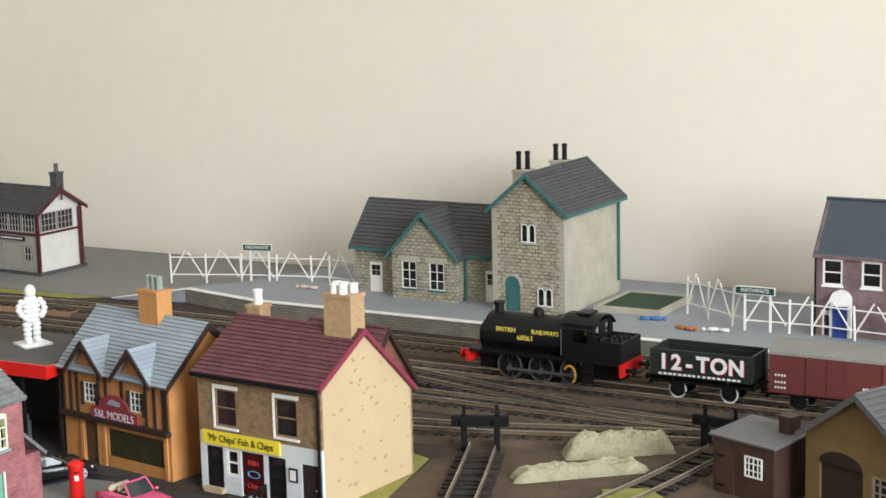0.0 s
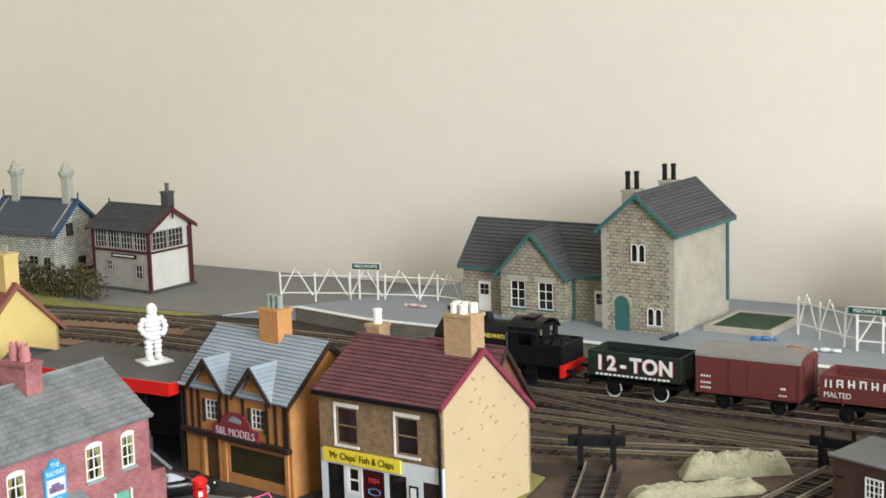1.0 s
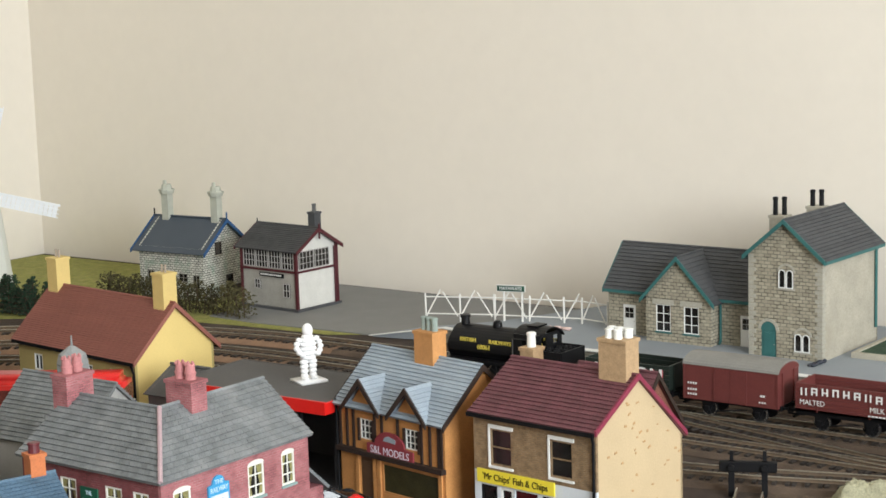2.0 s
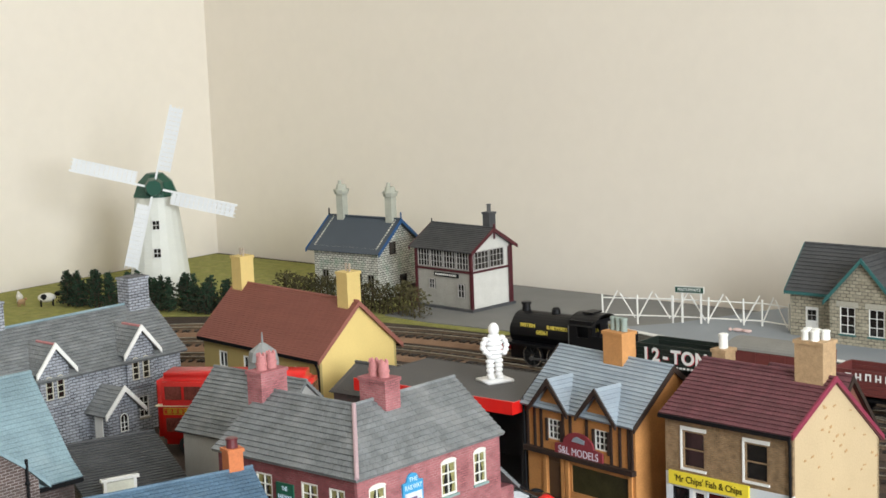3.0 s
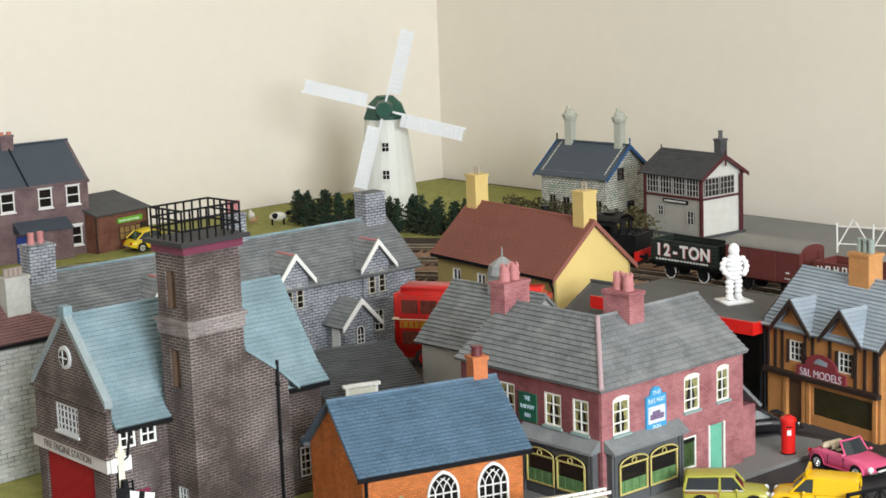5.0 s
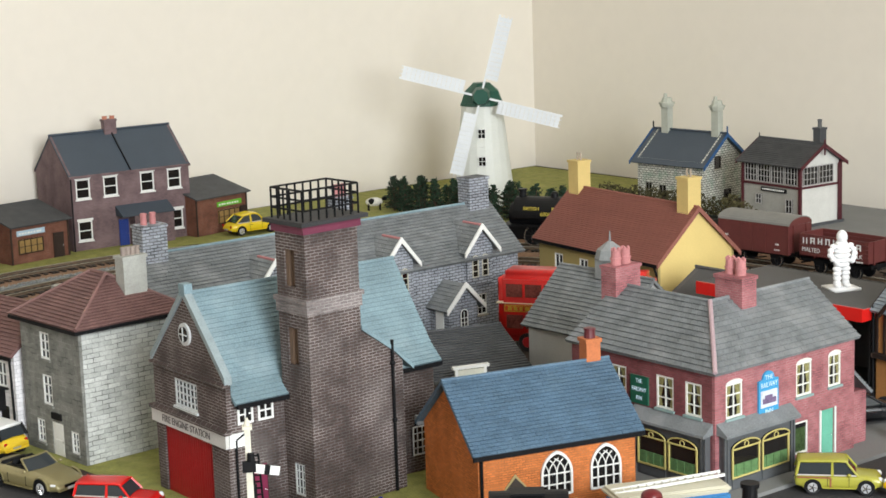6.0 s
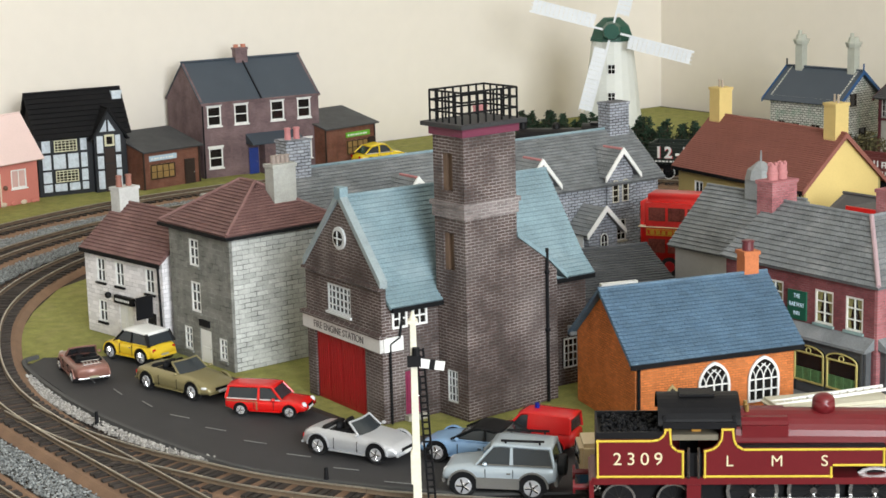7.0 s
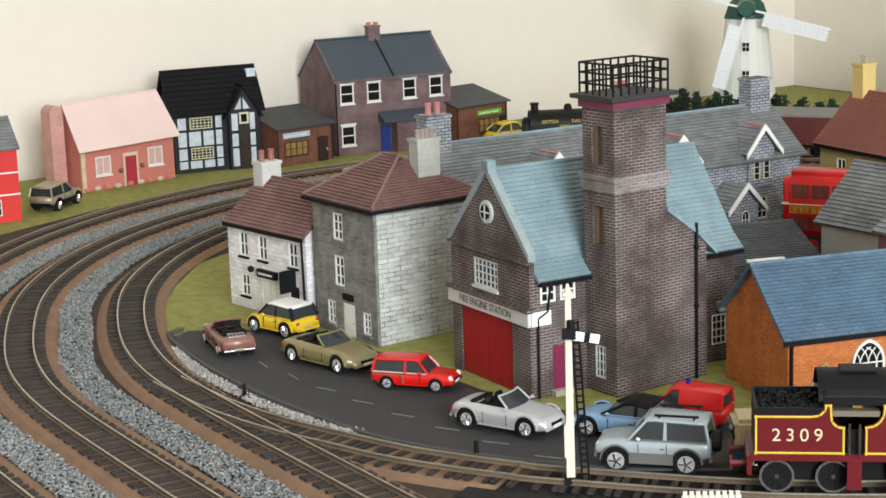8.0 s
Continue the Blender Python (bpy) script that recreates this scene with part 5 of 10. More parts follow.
    strip(roof, (-0.002, A, R + 0.001), (W + 0.0015, A, R + 0.001), 0.0012, TILE_RED)
    bm = bmesh.new()
    prism(bm, [(-e, E - k * e - 0.0012), (-e, E - k * e + 0.002), (A, R + 0.0022), (D + 0.002, E2 + 0.001), (D + 0.002, E2 - 0.002), (A, R - 0.0012)], "x", W + 0.0012, W + 0.0026)
    part("bargeboard", bm, mat("maroon_bargeboard", (0.22, 0.03, 0.06), 0.5), roof)
    bm = bmesh.new()
    box(bm, -0.002, -e - 0.0015, E - 0.0035, W + 0.001, -e + 0.0002, E - 0.0012)
    part("gutter", bm, BLACK, roof)
    pipe(h, [(W - 0.001, -0.0025, E - 0.003), (W - 0.001, -0.0012, E - 0.007), (W - 0.001, -0.0012, 0.0)], 0.0009, BLACK)
    BRCH = mat("tan_chimney_brick", (0.40, 0.27, 0.15), 0.8, 0.2, 300, 0.4)
    chimney(h, W - 0.012, A, R - 0.006, 0.116, 0.019, 0.013, BRCH, ((-0.0065, 0.003), (-0.001, 0.003), (0.005, 0.003), (-0.004, -0.003), (0.002, -0.003)), WHITE, 0.0055, 0.0026)
    chimney(h, 0.004, A + 0.012, R - 0.02, 0.100, 0.010, 0.010, BRCH, ((0, 0),), WHITE, 0.009, 0.0028)


def rear_wing():
    """The wing behind the chip shop."""
    h = thing("rear_wing", pose(1.056, -0.482, 0, 0, 0, -4.3), "brick rear wing with maroon tiled roof", "outbuilding")
    body(h, 0.054, 0.050, 0.045, BRICK_BROWN, gable=0.078)
    gable_roof(h, 0.054, 0.050, 0.045, 0.078, TILE_RED, over=0.003, over_x=0.003, courses=12, verge=TIMBER)


def model_shop():
    h = thing("model_shop", pose(0.9330, -0.5503, 0, 0, 0, -9), "orange half-timbered model shop with pale grey slate roof", "shop")
    W, D, E, R = 0.0955, 0.064, 0.0605, 0.0885
    fs = faces_of(W, D)
    F = fs["f"]
    lo = [(0.0185, 0.0, 0.0125, 0.026), (0.038, 0.005, 0.052, 0.0205)]
    up = [(0.0195, 0.0375, 0.0115, 0.013), (0.061, 0.0375, 0.0115, 0.013)]
    f = body(h, W, D, E, ORANGE, {"f": lo + up}, gable=R)
    bm = bmesh.new()
    box(bm, -0.0005, 0, 0.0275, W + 0.0005, 0.004, 0.0305, F)
    part("jetty_beam", bm, TIMBER, h)
    for u in (0.001, 0.0075, 0.0135, 0.0335, 0.040, 0.0545, 0.0755, 0.083, 0.0905, W - 0.0025):
        bm = bmesh.new()
        box(bm, u - 0.0009, -0.0002, 0.0305, u + 0.0009, 0.001, E - 0.001, F)
        part("timber_post", bm, TIMBER, h)
    bm = bmesh.new()
    box(bm, 0, -0.0002, E - 0.003, W, 0.0011, E, F)
    part("timber_rail", bm, TIMBER, h)
    for u, z, w, hh in up:
        window(h, F, u, z, w, hh, (2, 2), WHITE, DARKGLASS, fr=0.0008)
        bm = bmesh.new()
        box(bm, u - 0.0016, -0.0003, z - 0.0016, u, 0.0012, z + hh, F)
        box(bm, u + w, -0.0003, z - 0.0016, u + w + 0.0016, 0.0012, z + hh, F)
        part("surround", bm, TIMBER, h)
    door(h, F, 0.0185, 0, 0.0125, 0.026, mat("brown_shop_door", (0.10, 0.055, 0.03), 0.4), 1)
    window(h, F, 0.038, 0.005, 0.052, 0.0205, (0, 0), ORANGE, mat("dim_shop_window", (0.045, 0.040, 0.018), 0.12, 0.3), fr=0.0016)
    for u in (0.0165, 0.0325, 0.0365, W - 0.004):
        bm = bmesh.new()
        box(bm, u - 0.0014, -0.0002, 0, u + 0.0014, 0.0012, 0.0275, F)
        part("pilaster", bm, ORANGE, h)
    # sign with an arched top
    bm = bmesh.new()
    pts = [(0.0275, 0.0295), (0.0695, 0.0295), (0.0695, 0.0365)] + [(0.0485 + 0.0135 * math.cos(math.pi * k / 10), 0.0375 + 0.0085 * math.sin(math.pi * k / 10)) for k in range(11)] + [(0.0275, 0.0365)]
    prism(bm, pts, "y", 0.0012, 0.0024, F)
    sg = part("sign", bm, MAROON, h, "maroon arched sign with pale lettering")
    lettering(sg, "S&L MODELS", F, 0.0485, 0.0025, 0.0330, 0.0068, mat("pale_lilac_letter", (0.62, 0.56, 0.64), 0.5), squash=0.92)
    bm = bmesh.new()
    prism(bm, [(0.043, 0.040), (0.054, 0.0395), (0.0545, 0.042), (0.0475, 0.0435), (0.045, 0.0425)], "y", 0.0024, 0.0027, F)
    part("sign_emblem", bm, SLATE_PALE, sg)
    roof = gable_roof(h, W, D, E, R, SLATE_PALE, over=0.004, over_x=0.002, courses=17, verge=TIMBER)
    # two dormer gables
    for c in (0.025, 0.067):
        hw, z0, z1 = 0.0155, E - 0.003, 0.0770
        bm = bmesh.new()
        prism(bm, [(c - hw + 0.002, z0), (c + hw - 0.002, z0), (c, z1 - 0.002)], "y", 0.0, 0.0012, F)
        dm = part("dormer_gable", bm, ORANGE, h)
        yb = (z1 - E) / ((R - E) / (D / 2)) + 0.001
        for s in (-1, 1):
            q = [(c + s * (hw + 0.002), -0.005, z0 - 0.0005), (c + s * (hw + 0.002), 0.003, z0 - 0.0005), (c, yb, z1), (c, -0.005, z1)]
            dk = deck(h, SLATE_PALE, [q], "dormer_roof", 0.0008)
            clad(dk, SLATE_PALE, *q, 9, step=0.0003, thick=0.0007)
            bm = bmesh.new()
            prism(bm, [(c + s * (hw + 0.002), z0 - 0.003), (c + s * (hw + 0.002), z0), (c, z1 + 0.0005), (c, z1 - 0.004)], "y", 0.0048, 0.0062, F)
            part("bargeboard", bm, TIMBER, dk)
    chimney(h, 0.052, D / 2, R - 0.01, 0.1055, 0.0165, 0.012, BRICK_ORCH, ((-0.0045, 0), (0.0, 0), (0.0045, 0)), POTGREY, 0.0085, 0.0022)
    pipe(h, [(-0.001, -0.002, E), (-0.001, -0.0015, 0.0)], 0.0008, BLACK)


def shop_annexe():
    h = thing("shop_annexe", pose(1.0, -0.506, 0, 0, 0, -9), "low annexe with pale grey slate roof", "outbuilding")
    body(h, 0.05, 0.045, 0.040, ORANGE, gable=0.066)
    gable_roof(h, 0.05, 0.045, 0.040, 0.066, SLATE_PALE, courses=10, axis="x")


GREENCLOTH = mat("green_curtain_cloth", (0.10, 0.20, 0.075), 0.7, 0.3, 260, 0.2)


def pub_bay(h, F, u, w, n):
    """Grey panelled shopfront with arched, etched lights and a sloping lead canopy."""
    bm = bmesh.new()
    box(bm, u, 0, 0, u + w, 0.0035, 0.0315, F)
    bay = part("shopfront", bm, PUBGREY, h, "grey panelled pub front")
    bm = bmesh.new()
    prism(bm, [(0.0, 0.0315), (0.0075, 0.0305), (0.0075, 0.032), (0.0, 0.0375)], "x", u - 0.002, u + w + 0.002, F @ Matrix.Identity(4))
    part("canopy", bm, SLATE, bay)
    for x in (u + 0.0012, u + w - 0.0012):
        for dx in (-0.0011, 0.0011):
            bm = bmesh.new()
            box(bm, x + dx - 0.0007, 0.0035, 0.0, x + dx + 0.0007, 0.0046, 0.0305, F)
            part("pilaster", bm, PUBGREY, bay)
    k = (w - 0.008) / n
    YEL = mat("yellow_etched_frame", (0.55, 0.46, 0.16), 0.5)
    for i in range(n):
        a = u + 0.004 + i * k + 0.001
        ww = k - 0.002
        window(h, F @ Matrix.Translation((0, 0.0035, 0)), a, 0.0065, ww, 0.0165, (0, 0), YEL, DARKGLASS, fr=0.0009, proud=0.0018)
        bm = bmesh.new()
        for j in range(7):
            box(bm, a + 0.0009 + j * (ww - 0.0018) / 7, 0.0035 + 0.0007, 0.0072, a + 0.0009 + (j + 0.93) * (ww - 0.0018) / 7, 0.0035 + 0.0010 + 0.0002 * (j % 2), 0.0140, F)
        part("half_curtain", bm, GREENCLOTH, bay, "green pleated half curtain")
        bm = bmesh.new()
        pts = [(a + ww / 2 + ww / 2 * math.cos(math.pi * j / 10), 0.023 + 0.0038 * math.sin(math.pi * j / 10)) for j in range(11)]
        prism(bm, pts, "y", 0.0036, 0.0049, F)
        part("fanlight", bm, DARKGLASS, bay)
        bm = bmesh.new()
        for j in range(10):
            p, q = math.pi * j / 10, math.pi * (j + 1) / 10
            rod(bm, F @ Vector((a + ww / 2 + ww / 2 * math.cos(p), 0.0052, 0.023 + 0.0038 * math.sin(p))), F @ Vector((a + ww / 2 + ww / 2 * math.cos(q), 0.0052, 0.023 + 0.0038 * math.sin(q))), 0.00045, 5)
        for j in range(10):
            p, q = 2 * math.pi * j / 10, 2 * math.pi * (j + 1) / 10
            rod(bm, F @ Vector((a + ww / 2 + 0.0017 * math.cos(p), 0.0052, 0.0243 + 0.0015 * math.sin(p))), F @ Vector((a + ww / 2 + 0.0017 * math.cos(q), 0.0052, 0.0243 + 0.0015 * math.sin(q))), 0.0003, 5)
        rod(bm, F @ Vector((a, 0.0052, 0.0228)), F @ Vector((a + ww, 0.0052, 0.0228)), 0.0004, 5)
        part("fanlight_tracery", bm, YEL, bay)
        bm = bmesh.new()
        box(bm, a + 0.001, 0.0035, 0.001, a + ww - 0.001, 0.0041, 0.0055, F)
        part("stall_riser", bm, PUBGREY, bay)


def drapes(h, F, u, z, w, hh):
    """A pair of tied-back curtains close behind the glazing bars."""
    for s in (0, 1):
        bm = bmesh.new()
        a, k = (u, 1) if s == 0 else (u + w, -1)
        prism(bm, [(a, z), (a + k * w * 0.30, z), (a + k * w * 0.22, z + hh * 0.35), (a + k * w * 0.42, z + hh), (a, z + hh)], "y", -0.00108, -0.00095, F)
        part("curtain", bm, CURTAIN, h)


def public_house():
    h = thing("public_house", pose(0.9915, -0.7655, 0.0022, 0, 0, 89.5), "pink brick corner public house with grey slate roof", "pub")
    W, D, E, R, L2 = 0.116, 0.078, 0.0670, 0.0915, 0.110
    c = D / 2
    fs = faces_of(W, D)
    F = fs["f"]
    # south front: local -x side, running back along y
    S = Matrix(((0, -1, 0, 0), (-1, 0, 0, L2), (0, 0, 1, 0), (0, 0, 0, 1)))
    AW = 0.0155
    up = [(0.0085, 0.0385, 0.0130, 0.0190), (0.0655, 0.0395, 0.0130, 0.0190), (0.093, 0.0400, 0.0108, 0.0185)]
    lo = [(0.063, 0.0065, 0.0125, 0.0185), (0.0865, 0.0, 0.0115, 0.0275)]
    bm = bmesh.new()
    wall_cells(bm, 0, W, 0, E, up + lo, 0.002, F)
    part("wall", bm, BRICK_PINK, h, "pink brick street front")
    us = [(L2 - 0.0215, 0.0390, 0.0120, 0.0185), (L2 - 0.043, 0.0390, 0.0130, 0.0185), (L2 - 0.079, 0.0390, 0.0130, 0.0185)]
    bm = bmesh.new()
    # this front turns from the window; its shade is in the brick colour
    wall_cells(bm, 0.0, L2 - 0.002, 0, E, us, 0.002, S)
    part("wall", bm, BRICK_PINK_SHADED, h, "pink brick side front darkened for shade")
    bm = bmesh.new()
    box(bm, W - 0.002, 0.002, 0, W, D, E)
    prism(bm, [(0.002, E), (D, E), (c, R - 0.001)], "x", W - 0.002, W)
    box(bm, 0.002, L2 - 0.002, 0, D, L2, E)
    prism(bm, [(0.0, E), (D, E), (c, R - 0.001)], "y", L2 - 0.002, L2)
    part("end_wall", bm, BRICK_PINK, h)
    bm = bmesh.new()
    box(bm, 0.004, 0.004, 0, W - 0.004, D - 0.003, E - 0.002)
    box(bm, 0.004, 0.004, 0, D - 0.003, L2 - 0.004, E - 0.0025)
    part("inner_box", bm, BLACK, h)
    TEALSILL = mat("faded_teal_sill", (0.24, 0.34, 0.33), 0.7)
    CW = mat("cream_white_frame", (0.72, 0.72, 0.66), 0.5)
    for u, z, w, hh in up:
        sash(h, F, u, z, w, hh, CW, DARKGLASS, TEALSILL, bars=(1, 2), fr=0.0011)
        drapes(h, F, u, z, w, hh)
        bm = bmesh.new()
        prism(bm, [(u, z + hh)] + [(u + w / 2 - w / 2 * math.cos(math.pi * k / 8), z + hh + 0.0022 * math.sin(math.pi * k / 8)) for k in range(9)] + [(u + w, z + hh)], "y", -0.0004, 0.0004, F)
        part("arched_head", bm, CW, h)
    for u, z, w, hh in us:
        sash(h, S, u, z, w, hh, CW, DARKGLASS, TEALSILL, bars=(1, 2), fr=0.0011)
        drapes(h, S, u, z, w, hh)
    sash(h, F, *lo[0], CW, GREENGLASS, None, bars=(0, 0), fr=0.0011)
    bm = bmesh.new()
    box(bm, 0.0633, -0.0010, 0.0215, 0.0752, -0.0004, 0.0248, F)
    part("etched_light", bm, BLACK, h)
    door(h, F, 0.0865, 0, 0.0115, 0.0275, mat("mint_green_door", (0.14, 0.42, 0.30), 0.5), 2)
    bm = bmesh.new()
    box(bm, 0.0853, 0, 0, 0.0863, 0.0009, 0.028, F)
    box(bm, 0.0982, 0, 0, 0.0992, 0.0009, 0.028, F)
    part("door_frame", bm, WHITE, h)
    pub_bay(h, F, 0.003, 0.056, 2)
    pub_bay(h, S, L2 - 0.058, 0.0545, 2)
    # picture sign
    bm = bmesh.new()
    pts = [(0.0335, 0.0345), (0.0495, 0.0345), (0.0495, 0.0545), (0.0465, 0.0550)] + [(0.0415 + 0.0045 * math.cos(math.pi * k / 8), 0.0555 + 0.004 * math.sin(math.pi * k / 8)) for k in range(9)] + [(0.0365, 0.0550), (0.0335, 0.0545)]
    prism(bm, pts, "y", 0.0, 0.0012, F)
    sg = part("inn_sign", bm, mat("sky_blue_sign", (0.05, 0.30, 0.55), 0.5, 0.05), h, "blue arched inn sign with a picture")
    bm = bmesh.new()
    box(bm, 0.0348, 0.0012, 0.0395, 0.0482, 0.0015, 0.0488, F)
    pic = part("picture", bm, mat("pale_picture", (0.60, 0.62, 0.68), 0.6, 0.2, 300), sg)
    bm = bmesh.new()
    box(bm, 0.0362, 0.0015, 0.0415, 0.0470, 0.0017, 0.0445, F)
    box(bm, 0.038, 0.0015, 0.0445, 0.0440, 0.0017, 0.0462, F)
    part("picture_engine", bm, mat("mauve_ink", (0.16, 0.11, 0.20), 0.6, 0.3, 500), sg)
    SB = mat("pale_blue_letter", (0.60, 0.78, 0.90), 0.5)
    lettering(sg, "THE", F, 0.0415, 0.0014, 0.0560, 0.0036, SB)
    lettering(sg, "RAILWAY", F, 0.0415, 0.0014, 0.0518, 0.0040, SB, squash=0.78)
    lettering(sg, "INN", F, 0.0415, 0.0014, 0.0370, 0.0036, SB)
    bm = bmesh.new()
    box(bm, L2 - 0.062, 0, 0.0385, L2 - 0.0485, 0.001, 0.0545, S)
    gs = part("side_sign", bm, mat("dark_green_sign", (0.012, 0.10, 0.06), 0.5), h, "dark green side sign")
    for i, t in enumerate(("THE", "RAILWAY", "INN")):
        lettering(gs, t, S, L2 - 0.05525, 0.0011, 0.0515 - i * 0.0048, 0.0034, SB, squash=0.75)
    # roofs: hip at the street corner
    o = 0.003
    k = (R - E) / c
    e = E - k * o
    q1 = [(-o, -o, e), (W + 0.001, -o, e), (W + 0.007, c, R), (c, c, R)]
    q2 = [(W + 0.001, D + o, e), (D + o, D + o, e), (c, c, R), (W + 0.007, c, R)]
    q3 = [(-o, L2 + 0.002, e), (-o, -o, e), (c, c, R), (c, L2 + 0.002, R)]
    q4 = [(D + o, D + o, e), (D + o, L2 + 0.002, e), (c, L2 + 0.002, R), (c, c, R)]
    roof = deck(h, SLATE, [q1, q2, q3, q4])
    for q, n in ((q1, 24), (q2, 12), (q3, 24), (q4, 12)):
        clad(roof, SLATE, *q, 13, n, pick=12 if q is q1 else 0)
    strip(roof, (c, c, R + 0.001), (W + 0.007, c, R + 0.001), 0.0011, SLATE)
    strip(roof, (c, c, R + 0.001), (c, L2 + 0.002, R + 0.001), 0.0011, SLATE)
    strip(roof, (-o, -o, e + 0.0014), (c, c, R + 0.0012), 0.0013, LEADPINK, "hip_tile")
    for (x, y), tz in (((0.060, c), 0.1045), ((c, 0.109), 0.1045)):
        ch = chimney(h, x, y, R - 0.012, tz, 0.012 if x > 0.039 else 0.020, 0.020 if x > 0.039 else 0.012, BRICK_PINK, (), cap=True)
        ax = (0, 1) if x > 0.039 else (1, 0)
        for s in (-0.0038, 0.0038):
            bm = bmesh.new()
            X, Y = x + ax[0] * s, y + ax[1] * s
            cyl(bm, X, Y, tz, tz + 0.0085, 0.0031, 0.0027, 14)
            cyl(bm, X, Y, tz + 0.003, tz + 0.0042, 0.0034, 0.0034, 14)
            for j in range(5):
                a = j * 2 * math.pi / 5
                cyl(bm, X + 0.0021 * math.cos(a), Y + 0.0021 * math.sin(a), tz + 0.0083, tz + 0.0100, 0.0012, 0.0006, 5)
            part("crown_pot", bm, CLAYPINK, ch)
    # side lean-to
    bm = bmesh.new()
    prism(bm, [(0.004, 0), (0.03, 0), (0.03, 0.031), (0.004, 0.031)], "x", W, W + 0.016)
    part("lean_to", bm, BRICK_PINK, h)
    q = [(W + 0.018, 0.001, 0.029), (W + 0.018, 0.033, 0.029), (W, 0.033, 0.045), (W, 0.001, 0.045)]
    dk = deck(h, SLATE, [q], "lean_to_roof")
    clad(dk, SLATE, *q, 8, 6)
    return h


def pub_extension():
    h = thing("pub_outbuilding", pose(0.7574, -0.686, 0, 0, 0, 2), "white walled outbuilding with dark grey slate roof", "outbuilding")
    W, D, E, R = 0.078, 0.066, 0.0475, 0.0785
    f = body(h, W, D, E, mat("grey_white_render", (0.50, 0.50, 0.48), 0.8, 0.08), {}, gable=R, axis="x")
    gable_roof(h, W, D, E, R, SLATE, over=0.004, over_x=0.003, courses=16, cols=14)
    bm = bmesh.new()
    box(bm, 0.012, 0.0, 0.008, 0.018, 0.001, 0.016, f["f"])
    part("vent", bm, BLACK, h)
    bm = bmesh.new()
    box(bm, 0.036, D / 2 - 0.007, R - 0.003, 0.050, D / 2 + 0.007, R + 0.010)
    cyl(bm, 0.043, D / 2, R + 0.010, R + 0.016, 0.010, 0.0085, 8)
    cyl(bm, 0.043, D / 2, R + 0.016, R + 0.021, 0.0085, 0.002, 8)
    cyl(bm, 0.043, D / 2, R + 0.021, R + 0.028, 0.0008, 0.0004, 6)
    part("cupola", bm, mat("lead_grey", (0.24, 0.25, 0.25), 0.5, 0.15), h)


def yellow_house():
    h = thing("yellow_house", pose(0.5715, -0.5055, 0, 0, 0, -6.3), "primrose yellow house with terracotta tiled roof", "house")
    W, D, E, R = 0.1465, 0.0735, 0.0580, 0.0922
    hl = [(0.020 + i * 0.032, 0.033, 0.011, 0.013) for i in range(4)]
    # right gable gets the lit tone, the other walls the shaded one
    f = body(h, W, D, E, PRIMROSE_SHADED, {"f": hl}, gable=R, side_mat={"r": PRIMROSE_LIT})
    for x in hl:
        window(h, f["f"], *x, (1, 0), WHITE, DARKGLASS, fr=0.0012)
    gable_roof(h, W, D, E, R, TILE_TERRA, over=0.004, over_x=0.003, courses=30, verge=TILE_TERRA, fascia=BLACK)
    YC = mat("yellow_chimney", (0.60, 0.45, 0.17), 0.7, 0.06)
    for x in (0.006, W - 0.008):
        chimney(h, x, D / 2, R - 0.006, 0.1145, 0.0125, 0.0125, YC, ((-0.002, 0), (0.002, 0)), mat("dull_pot", (0.34, 0.28, 0.22)), 0.006, 0.0009)
    pipe(h, [(W - 0.002, -0.0035, E - 0.003), (W - 0.0005, -0.001, E - 0.012), (W - 0.0005, -0.001, 0)], 0.0009, BLACK)


